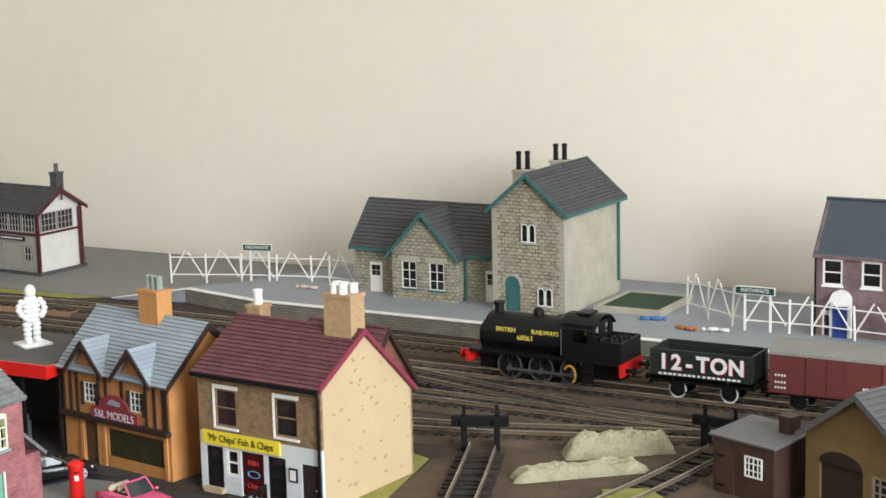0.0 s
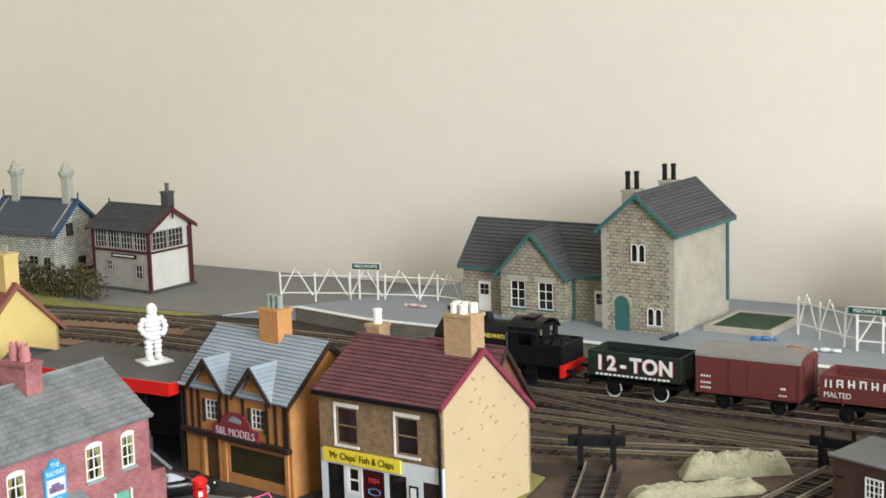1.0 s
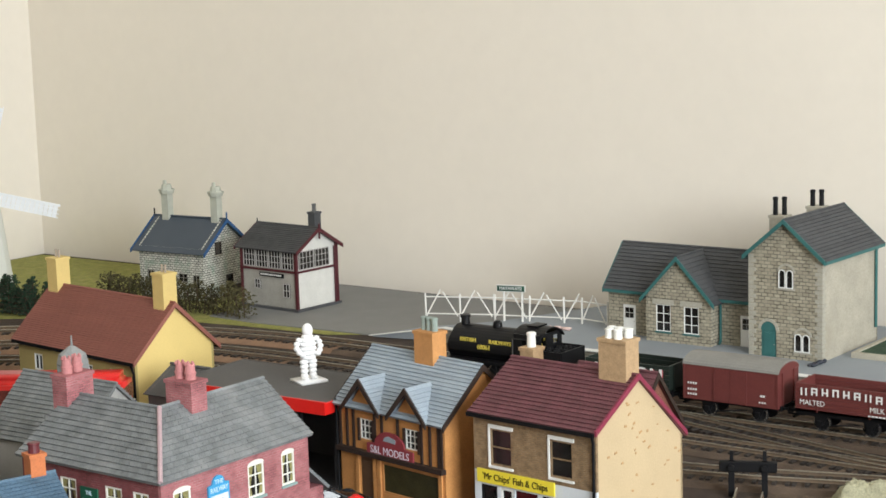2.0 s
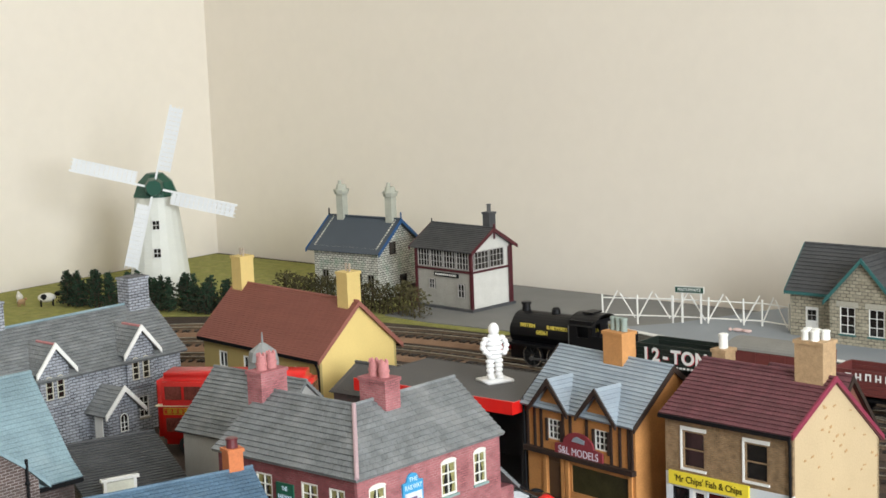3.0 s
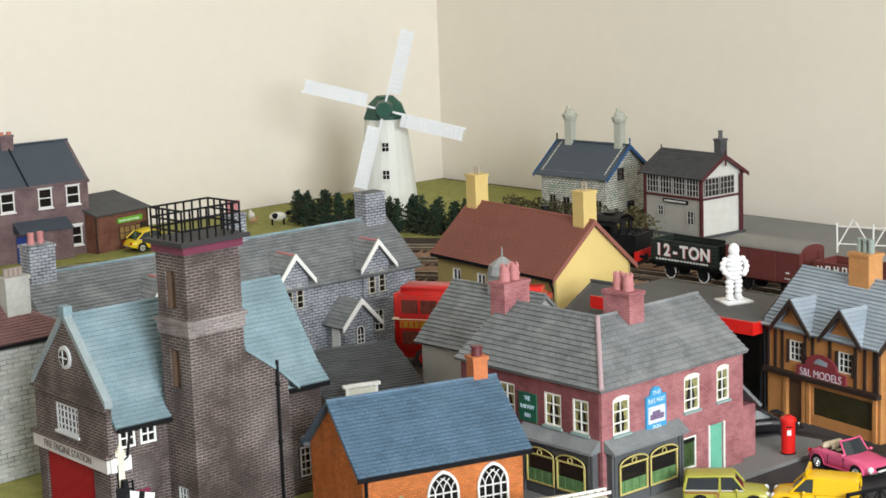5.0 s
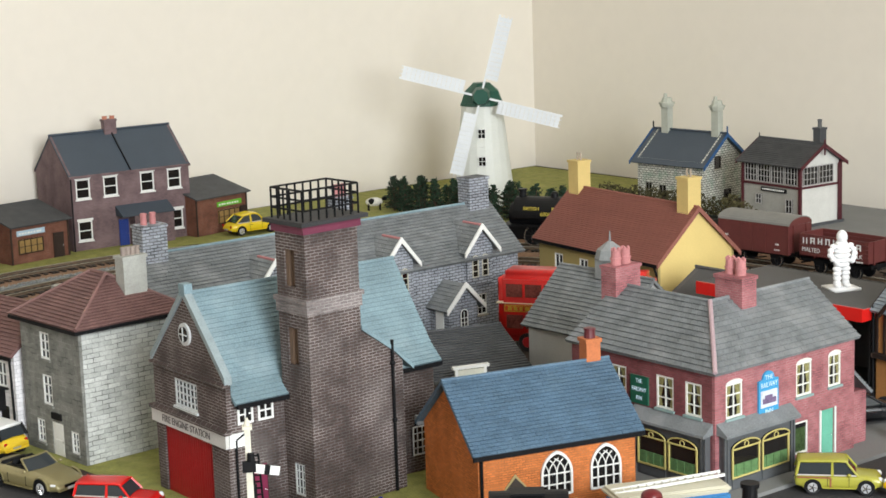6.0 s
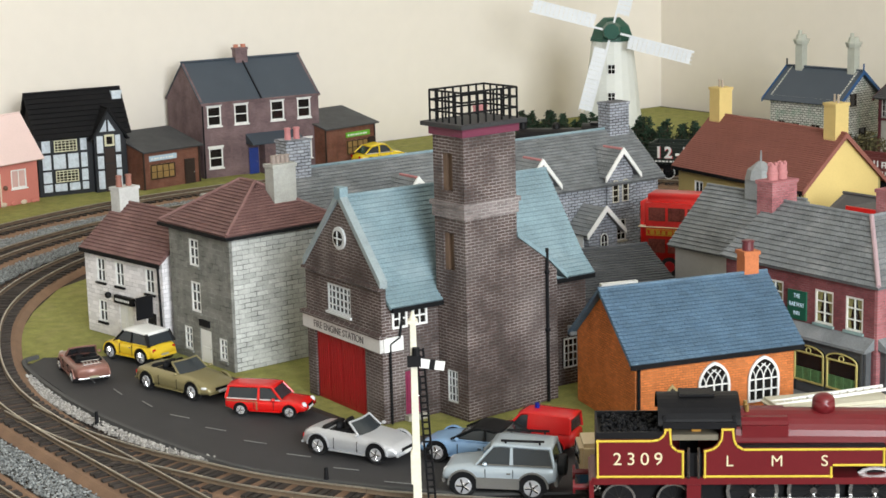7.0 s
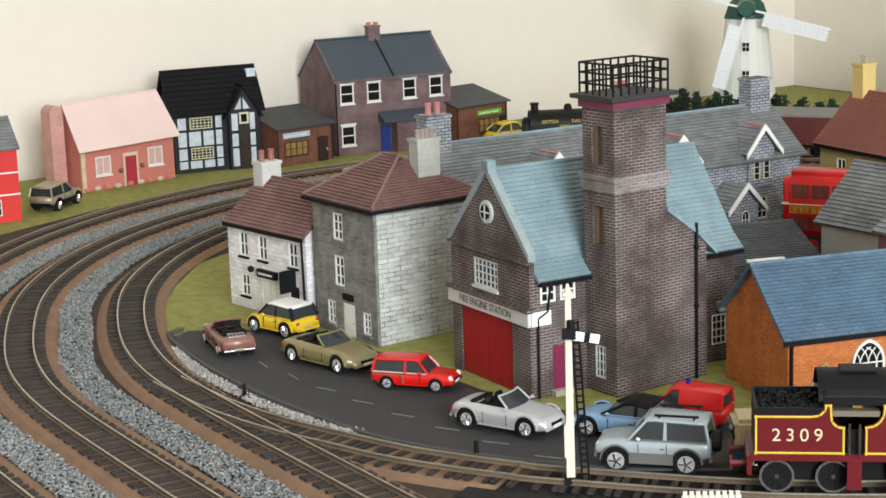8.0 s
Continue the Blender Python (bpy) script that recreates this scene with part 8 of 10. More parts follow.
        box(bm, -L * 0.11, s * W * 0.497, H * 0.475, -L * 0.075, s * W * 0.497 + 0.0005, H * 0.50)
        part("door_handle", bm, trim or CHROME, bd)
        bm = bmesh.new()
        box(bm, -L * 0.185, s * W * 0.49 - 0.0006, H * 0.20, L * 0.195, s * W * 0.49 + 0.0006, H * (0.40 if shape == "jeep" else 0.235))
        part("sill", bm, trim or paint, bd)
    for s in (-1, 1):
        bm = bmesh.new()
        bw = W * (0.40 if modern else 0.44)
        box(bm, s * L * 0.500 - 0.0009, -bw, H * 0.24, s * L * 0.500 + 0.0007, bw, H * (0.38 if shape == "jeep" else 0.31))
        bevel(bm, 0.0004, 2)
        part("bumper", bm, trim or (paint if modern else CHROME), c)
        bm = bmesh.new()
        box(bm, s * L * 0.508 - 0.0002, -W * 0.13, H * 0.27, s * L * 0.508 + 0.0003, W * 0.13, H * 0.345)
        part("number_plate", bm, WHITE if s > 0 else mat_cache("dull_plate", (0.35, 0.33, 0.22), 0.5), c)
    bm = bmesh.new()
    box(bm, L * 0.494, -W * 0.20, H * 0.33, L * 0.5015, W * 0.20, H * 0.42)
    part("grille", bm, BLACK, c)
    if boot_rack:
        bm = bmesh.new()
        for k in range(5):
            rod(bm, (-L * 0.44, -W * 0.2 + k * W * 0.1, H * 0.72), (-L * 0.33, -W * 0.2 + k * W * 0.1, H * 0.75), 0.0003, 5)
        rod(bm, (-L * 0.44, -W * 0.24, H * 0.72), (-L * 0.44, W * 0.24, H * 0.72), 0.0004, 5)
        rod(bm, (-L * 0.33, -W * 0.24, H * 0.75), (-L * 0.33, W * 0.24, H * 0.75), 0.0004, 5)
        part("luggage_rack", bm, CHROME, c)
    if spare:
        bm = bmesh.new()
        cyl(bm, 0, 0, -0.002, 0.002, H * 0.2, H * 0.2, 18, m=pose(-L * 0.535, 0, H * 0.55) @ Matrix.Rotation(radians(90), 4, "Y"))
        bevel(bm, 0.0006, 1)
        part("spare_wheel", bm, TYRE, c)
        for s in (-1, 1):
            bm = bmesh.new()
            rod(bm, (-L * 0.40, s * W * 0.34, H * 1.06), (-L * 0.02, s * W * 0.34, H * 1.06), 0.0006, 6)
            rod(bm, (-L * 0.36, s * W * 0.34, H * 1.0), (-L * 0.36, s * W * 0.34, H * 1.06), 0.0005, 6)
            rod(bm, (-L * 0.06, s * W * 0.34, H * 1.0), (-L * 0.06, s * W * 0.34, H * 1.06), 0.0005, 6)
            part("roof_rail", bm, BLACK, c)
    return c


MATS = {}


def mat_cache(name, colour, rough, **k):
    if name not in MATS:
        MATS[name] = mat(name, colour, rough, 0.05, 60, 0.02, **k)
    return MATS[name]


def paint(name, colour, metal=0.0):
    return mat_cache(name, colour, 0.22 if not metal else 0.32, metal=metal, spec=0.55)


def mid(x0, y0, rz, wheelbase):
    """Pose of a car from its near rear wheel, heading and wheelbase; the body lies to the left of that line."""
    a = radians(rz)
    cx, cy = x0 + math.cos(a) * wheelbase / 2, y0 + math.sin(a) * wheelbase / 2
    return pose(cx - math.sin(a) * 0.0095, cy + math.cos(a) * 0.0095, 0, 0, 0, rz)


car(mid(0.7743, -1.0226, 38, 0.0300), "bright red estate car with timber trim parked on the road", "estate", 0.0455, 0.0195, 0.0168, paint("bright_red_gloss", (0.62, 0.012, 0.010)))
car(mid(0.693, -1.0341, 13, 0.0400), "olive gold open-top convertible with black seats", "roadster", 0.0625, 0.025, 0.0185, paint("olive_gold_metallic", (0.27, 0.23, 0.11), 0.3), open_top=True)
car(mid(0.8579, -1.0238, 23, 0.0345), "silver open-top roadster with alloy wheels", "roadster", 0.056, 0.0245, 0.0185, paint("silver_metallic", (0.55, 0.56, 0.58), 0.4), open_top=True)
car(pose(0.630, -1.008, 0, 0, 0, 195), "yellow hatchback with white roof parked by the cottages", "hatch", 0.0445, 0.0225, 0.0205, paint("canary_yellow_gloss", (0.74, 0.50, 0.03)), roof=WHITE)
car(pose(0.640, -1.0495, 0, 0, 0, 168), "bronze classic convertible with chrome bumper and rack", "classic", 0.0525, 0.0215, 0.0165, paint("bronze_brown_gloss", (0.24, 0.11, 0.085), 0.1), open_top=True, boot_rack=True)
car(pose(0.9605, -0.9887, 0, 0, 0, 222), "silver blue off-roader with grey cladding and spare wheel", "jeep", 0.0525, 0.0240, 0.0256, paint("silver_blue_metallic", (0.40, 0.46, 0.50), 0.3), trim=mat_cache("grey_cladding", (0.13, 0.125, 0.115), 0.5), spare=True)
car(pose(0.915, -0.9680, 0, 0, 0, 212), "pale blue coupe with black hood", "coupe", 0.056, 0.0245, 0.0185, paint("pale_blue_gloss", (0.22, 0.36, 0.55)), roof=BLACK, glass=True)
car(pose(0.922, -0.938, 0, 0, 0, 210), "small red fire van with blue lamp", "van", 0.044, 0.0195, 0.021, paint("fire_red_gloss", (0.60, 0.015, 0.015)), category="van")
bm = bmesh.new()
cyl(bm, 0, 0, 0, 0.003, 0.0013, 0.0011, 10)
LAMP = tagged(part("beacon", bm, mat_cache("blue_beacon", (0.01, 0.02, 0.25), 0.2), None, "blue beacon on the red van roof"), category="lamp")
LAMP.matrix_world = pose(0.923, -0.937, 0.0212)
car(pose(1.0435, -0.6190, 0, 0, 0, -8), "pink open-top beetle car parked on the road", "beetle", 0.0480, 0.0215, 0.0190, paint("pink_gloss", (0.62, 0.09, 0.20)), open_top=True, seats=mat_cache("cream_leather", (0.60, 0.50, 0.36), 0.5))
car(pose(1.030, -0.711, 0, 0, 0, 40), "olive green estate car parked outside the pub", "estate", 0.0455, 0.0195, 0.0185, paint("olive_green_gloss", (0.36, 0.34, 0.05)))
yv = car(pose(1.070, -0.686, 0, 0, 0, 210), "yellow service van with roof sign", "van", 0.0455, 0.0205, 0.0200, paint("deep_yellow_gloss", (0.75, 0.45, 0.01)), category="van")
bm = bmesh.new()
box(bm, 0.003, -0.0075, 0.0203, 0.0045, 0.0075, 0.0240)
part("roof_sign", bm, paint("deep_yellow_gloss", (0.75, 0.45, 0.01)), yv)
car(pose(0.962, -0.5985, 0, 0, 0, 60), "black classic saloon under the garage canopy", "coupe", 0.052, 0.021, 0.0195, paint("black_gloss", (0.012, 0.012, 0.014)))
car(pose(0.1245, -0.9610, 0, 0, 0, 132), "beige sport utility car parked by the cottage", "jeep", 0.056, 0.0235, 0.0225, paint("beige_metallic", (0.33, 0.28, 0.19), 0.2), trim=BLACK)
car(pose(0.0995, -0.4705, 0, 0, 0, 85), "yellow beetle car parked by the corner shop", "beetle", 0.056, 0.024, 0.0215, paint("lemon_yellow_gloss", (0.75, 0.55, 0.02)))
cv = thing("flatbed_truck", pose(1.0005, -0.9405, 0, 0, 0, 55), "cream and blue lorry standing behind the engine", "truck")
bm = bmesh.new()
box(bm, -0.028, -0.010, 0.005, -0.012, 0.010, 0.012)
part("chassis", bm, mat_cache("truck_blue", (0.02, 0.07, 0.12), 0.4), cv)
bm = bmesh.new()
box(bm, -0.028, -0.0105, 0.012, -0.013, 0.0105, 0.026)
bevel(bm, 0.002, 2)
part("cab", bm, mat_cache("truck_cream", (0.55, 0.44, 0.27), 0.4), cv)
bm = bmesh.new()
box(bm, -0.0285, -0.0085, 0.0165, -0.0275, 0.0085, 0.023)
part("windscreen", bm, DARKGLASS, cv)
bm = bmesh.new()
box(bm, -0.012, -0.0105, 0.010, 0.028, 0.0105, 0.013)
part("flatbed", bm, mat_cache("truck_blue", (0.02, 0.07, 0.12), 0.4), cv)
for x in (-0.02, 0.018):
    for s in (-1, 1):
        lathe_wheel(cv, x, s * 0.0095, 0.0055, 0.0055, 0.004, CHROME, s)
lw = thing("ladder_van", pose(1.004, -0.815, 0, 0, 0, 66), "cream roofed blue van carrying a white ladder", "van")
bm = bmesh.new()
box(bm, -0.030, -0.0115, 0.004, 0.030, 0.0115, 0.017)
bevel(bm, 0.0015, 2)
part("body", bm, mat_cache("van_blue", (0.05, 0.20, 0.42), 0.3), lw)
bm = bmesh.new()
box(bm, -0.032, -0.0125, 0.017, 0.030, 0.0125, 0.021)
bevel(bm, 0.0015, 2)
part("roof", bm, mat_cache("cream_roof", (0.55, 0.52, 0.40), 0.5), lw)
lad = thing("ladder", pose(1.004, -0.815, 0.0215, 0, -3, 66), "white ladder lying on the van roof", "ladder")
bm = bmesh.new()
for s in (-1, 1):
    box(bm, -0.03, s * 0.003 - 0.0005, 0, 0.03, s * 0.003 + 0.0005, 0.0014)
part("stile", bm, WHITE, lad)
for k in range(14):
    bm = bmesh.new()
    rod(bm, (-0.028 + k * 0.0043, -0.003, 0.0007), (-0.028 + k * 0.0043, 0.003, 0.0007), 0.0004, 5)
    part("rung", bm, WHITE, lad)
for x in (-0.018, 0.018):
    for s in (-1, 1):
        lathe_wheel(lw, x, s * 0.0105, 0.0045, 0.0045, 0.004, CHROME, s)


# ---- rolling stock ----
SPOKE = mat("dark_iron_spoke", (0.014, 0.014, 0.014), 0.5, 0.1, spec=0.2)
BRIGHT_TYRE = mat("polished_wheel_tyre", (0.50, 0.49, 0.47), 0.22, 0.05, metal=0.9)
LETTER_W = mat("white_lettering", (0.75, 0.75, 0.73), 0.5, 0.03)
LETTER_Y = mat("yellow_lettering", (0.62, 0.50, 0.08), 0.5, 0.03)
SHADOW_R = mat("red_letter_shade", (0.50, 0.04, 0.06), 0.5)
SIDE = Matrix(((1, 0, 0, 0), (0, 1, 0, 0), (0, 0, 1, 0), (0, 0, 0, 1)))  # +y side, u towards +x
# the side that faces the room: forward is +x, so that side is +y and reads towards -x
NEAR = Matrix(((-1, 0, 0, 0), (0, 1, 0, 0), (0, 0, 1, 0), (0, 0, 0, 1)))


def rail_wheel(parent, x, r, white=False, gauge=0.0165, spokes=True):
    for s in (-1, 1):
        y = s * (gauge / 2 + 0.0013)
        bm = bmesh.new()
        cyl(bm, 0, 0, -0.0012, 0.0012, r, r, 28, m=pose(x, s * gauge / 2, r) @ Matrix.Rotation(radians(90), 4, "X"))
        w = part("wheel", bm, BLACK, parent)
        bm = bmesh.new()
        for k in range(28):
            a, b = 2 * math.pi * k / 28, 2 * math.pi * (k + 1) / 28
            prism(bm, [(x + r * math.cos(a), r + r * math.sin(a)), (x + r * math.cos(b), r + r * math.sin(b)), (x + r * 0.86 * math.cos(b), r + r * 0.86 * math.sin(b)), (x + r * 0.86 * math.cos(a), r + r * 0.86 * math.sin(a))], "y", y - 0.0002, y + 0.0004)
        part("tyre", bm, LETTER_W if white else BRIGHT_TYRE, w)
        if spokes:
            bm = bmesh.new()
            for k in range(10):
                a = 2 * math.pi * k / 10
                rod(bm, (x, y, r), (x + r * 0.87 * math.cos(a), y, r + r * 0.87 * math.sin(a)), r * 0.045, 5)
            part("spoke", bm, SPOKE, w)
            bm = bmesh.new()
            cyl(bm, 0, 0, -0.0006, 0.0006, r * 0.16, r * 0.14, 12, m=pose(x, y, r) @ Matrix.Rotation(radians(90), 4, "X"))
            part("axle_end", bm, CHROME, w)


def underframe(parent, L, wb, sole=BLACK, white=False):
    bm = bmesh.new()
    for s in (-1, 1):
        box(bm, -L / 2, s * 0.0115 - 0.001, 0.0105, L / 2, s * 0.0115 + 0.001, 0.0135)
    for s in (-1, 1):
        box(bm, s * L / 2 - 0.001, -0.0125, 0.0105, s * L / 2 + 0.001, 0.0125, 0.0140)
    part("underframe", bm, sole, parent)
    for x in (-wb / 2, wb / 2):
        rail_wheel(parent, x, 0.0062, white)
        for s in (-1, 1):
            bm = bmesh.new()
            prism(bm, [(x - 0.005, 0.0105), (x + 0.005, 0.0105), (x + 0.0018, 0.0045), (x - 0.0018, 0.0045)], "y", s * 0.0108, s * 0.0122)
            box(bm, x - 0.0018, s * 0.0118, 0.0045, x + 0.0018, s * 0.0138, 0.0078)
            part("axlebox", bm, BLACK, parent)
    for s in (-1, 1):
        bm = bmesh.new()
        rod(bm, (-0.012, s * 0.0128, 0.0085), (0.014, s * 0.0128, 0.0045), 0.0005)
        part("brake_lever", bm, BLACK, parent)
        for y in (-0.009, 0.009):
            bm = bmesh.new()
            rod(bm, (s * L / 2, y, 0.0122), (s * (L / 2 + 0.005), y, 0.0122), 0.0009, 8)
            rod(bm, (s * (L / 2 + 0.005), y, 0.0122), (s * (L / 2 + 0.0056), y, 0.0122), 0.0022, 12)
            part("buffer", bm, BLACK, parent)
        bm = bmesh.new()
        rod(bm, (s * L / 2, 0, 0.007), (s * (L / 2 + 0.0075), 0, 0.007), 0.0006)
        box(bm, s * (L / 2 + 0.0055), -0.004, 0.0055, s * (L / 2 + 0.0075), 0.004, 0.0065)
        part("coupling", bm, BLACK, parent)


def open_wagon(name, label, colour, texts, white_tyres):
    w = thing(name, Matrix.Identity(4), label, "wagon", "goods train")
    L, Wd, z0, z1 = 0.0705, 0.0305, 0.0140, 0.0335
    underframe(w, L, 0.0360, white=white_tyres)
    bm = bmesh.new()
    box(bm, -L / 2, -Wd / 2, z0, L / 2, Wd / 2, z0 + 0.0015)
    part("floor", bm, BLACK, w)
    n = 6
    for s in (-1, 1):
        for k in range(n):
            bm = bmesh.new()
            h = (z1 - z0) / n
            box(bm, -L / 2, s * (Wd / 2 - 0.0011), z0 + k * h + 0.00012, L / 2, s * Wd / 2, z0 + (k + 1) * h - 0.00008)
            part("plank", bm, colour, w)
        for x in (-0.019, 0.019):
            bm = bmesh.new()
            box(bm, x - 0.0005, s * (Wd / 2), z0, x + 0.0005, s * (Wd / 2 + 0.0005), z1)
            part("strap", bm, colour, w)
    for s in (-1, 1):
        bm = bmesh.new()
        box(bm, s * L / 2 - s * 0.0012, -Wd / 2 + 0.0012, z0, s * L / 2, Wd / 2 - 0.0012, z1)
        for y in (-0.008, 0.008):
            box(bm, s * L / 2, y - 0.001, z0, s * (L / 2 + 0.0009), y + 0.001, z1)
        part("end", bm, colour, w)
    for face in (NEAR @ Matrix.Translation((0, Wd / 2, 0)), Matrix(((1, 0, 0, 0), (0, -1, 0, -Wd / 2), (0, 0, 1, 0), (0, 0, 0, 1)))):
        texts(w, face)
    return w


def ton_text(w, face):
    for t, u in (("I", -0.0255), ("2", -0.0165), ("-", -0.0075), ("T", 0.0020), ("O", 0.0130), ("N", 0.0250)):
        lettering(w, t, face, u + 0.0006, 0.00062, 0.0246, 0.0142, SHADOW_R, squash=1.0, depth=0.00008, bold=0.0005)
        lettering(w, t, face, u, 0.0008, 0.0250, 0.0142, LETTER_W, squash=1.0, depth=0.00008, bold=0.0005)
    label_bars(w, face, -0.0290, 0.0006, 0.0166, 0.058, 0.0014, 17, LETTER_W)


def drink_text(w, face):
    rng = random.Random(2)
    bm = bmesh.new()
    for k in range(8):
        u = -0.031 + k * 0.0078
        a = (k - 3.5) / 4
        z = 0.0265 - 0.0016 * a * a
        box(bm, u, 0.0006, z, u + 0.0012, 0.0008, z + 0.0052, face)
        box(bm, u + 0.0034, 0.0006, z, u + 0.0046, 0.0008, z + 0.0052, face)
        if k % 2:
            box(bm, u + 0.0012, 0.0006, z + 0.0042, u + 0.0034, 0.0008, z + 0.0052, face)
        if k % 3:
            box(bm, u + 0.0012, 0.0006, z + 0.0018, u + 0.0034, 0.0008, z + 0.0027, face)
    part("name_bars", bm, LETTER_W, w)
    lettering(w, "MALTED", face, -0.0225, 0.0007, 0.0205, 0.0052, LETTER_W, squash=0.95)
    lettering(w, "MILK", face, 0.0245, 0.0007, 0.0205, 0.0052, LETTER_W, squash=0.95)
    label_bars(w, face, 0.018, 0.0006, 0.0158, 0.013, 0.0011, 5, LETTER_W)


COALGREEN = mat("black_green_wagon_paint", (0.013, 0.020, 0.016), 0.5, 0.15)
VANRED = mat("bauxite_red_van_paint", (0.125, 0.030, 0.027), 0.55, 0.1)
VANROOF = mat("grey_van_roof", (0.20, 0.195, 0.18), 0.7, 0.12, 60)


def covered_van():
    w = thing("covered_van", Matrix.Identity(4), "bauxite red covered goods van with grey roof", "wagon", "goods train")
    L, Wd, z0, z1 = 0.0735, 0.0315, 0.0125, 0.0375
    underframe(w, L, 0.0395)
    bm = bmesh.new()
    box(bm, -L / 2, -Wd / 2, z0, L / 2, Wd / 2, z1)
    part("body", bm, VANRED, w)
    bm = bmesh.new()
    pts = [(-Wd / 2 - 0.0006, z1 - 0.0004)] + [((Wd / 2 + 0.0006) * math.sin(-math.pi / 2 + math.pi * k / 12), z1 + 0.0068 * math.cos(-math.pi / 2 + math.pi * k / 12)) for k in range(13)]
    prism(bm, pts, "x", -L / 2 - 0.0008, L / 2 + 0.0008)
    part("roof", bm, VANROOF, w, smooth=False)
    for s in (-1, 1):
        bm = bmesh.new()
        pts = [(-Wd / 2 + 0.0005, z1)] + [((Wd / 2 - 0.0005) * math.sin(-math.pi / 2 + math.pi * k / 12), z1 + 0.0058 * math.cos(-math.pi / 2 + math.pi * k / 12)) for k in range(13)]
        prism(bm, pts, "x", s * (L / 2 + 0.0008), s * (L / 2 + 0.0012))
        part("end", bm, VANRED, w)
        for y in (-0.009, 0.009):
            bm = bmesh.new()
            box(bm, s * L / 2, y - 0.0008, z0, s * (L / 2 + 0.001), y + 0.0008, z1 + 0.002)
            part("end_post", bm, VANRED, w)
        y = s * Wd / 2
        for x in (-0.0365, -0.0125, 0.0125, 0.0365):
            bm = bmesh.new()
            box(bm, x - 0.0006, y, z0, x + 0.0006, y + s * 0.0006, z1)
            part("side_post", bm, VANRED, w)
        bm = bmesh.new()
        box(bm, -0.0118, y, z0 + 0.001, -0.0003, y + s * 0.0005, z1 - 0.001)
        box(bm, 0.0003, y, z0 + 0.001, 0.0118, y + s * 0.0005, z1 - 0.001)
        part("side_door", bm, VANRED, w)
    for face in (NEAR @ Matrix.Translation((0, Wd / 2, 0)), Matrix(((1, 0, 0, 0), (0, -1, 0, -Wd / 2), (0, 0, 1, 0), (0, 0, 0, 1)))):
        for z in (0.0235, 0.019, 0.0155):
            label_bars(w, face, -0.0335, 0.0003, z, 0.008, 0.0014, 4, LETTER_W)
        label_bars(w, face, 0.0235, 0.0003, 0.020, 0.004, 0.0014, 2, LETTER_W)
        label_bars(w, face, 0.0225, 0.0003, 0.0155, 0.006, 0.0011, 3, LETTER_W)
    return w


def coupling_rods(parent, xs, r, z, s, material):
    bm = bmesh.new()
    box(bm, xs[0] - 0.0015, s * 0.0112 - 0.0004, z - 0.0008, xs[-1] + 0.0015, s * 0.0112 + 0.0004, z + 0.0008)
    for x in xs:
        cyl(bm, 0, 0, -0.0007, 0.0007, 0.0016, 0.0016, 10, m=pose(x, s * 0.0112, z) @ Matrix.Rotation(radians(90), 4, "X"))
    return part("coupling_rod", bm, material, parent)


def enlarge(e, k):
    for ch in e.children:
        s = (k, k, k) if not isinstance(k, tuple) else k
        ch.location = [a * b for a, b in zip(ch.location, s)]
        ch.scale = [a * b for a, b in zip(ch.scale, s)]


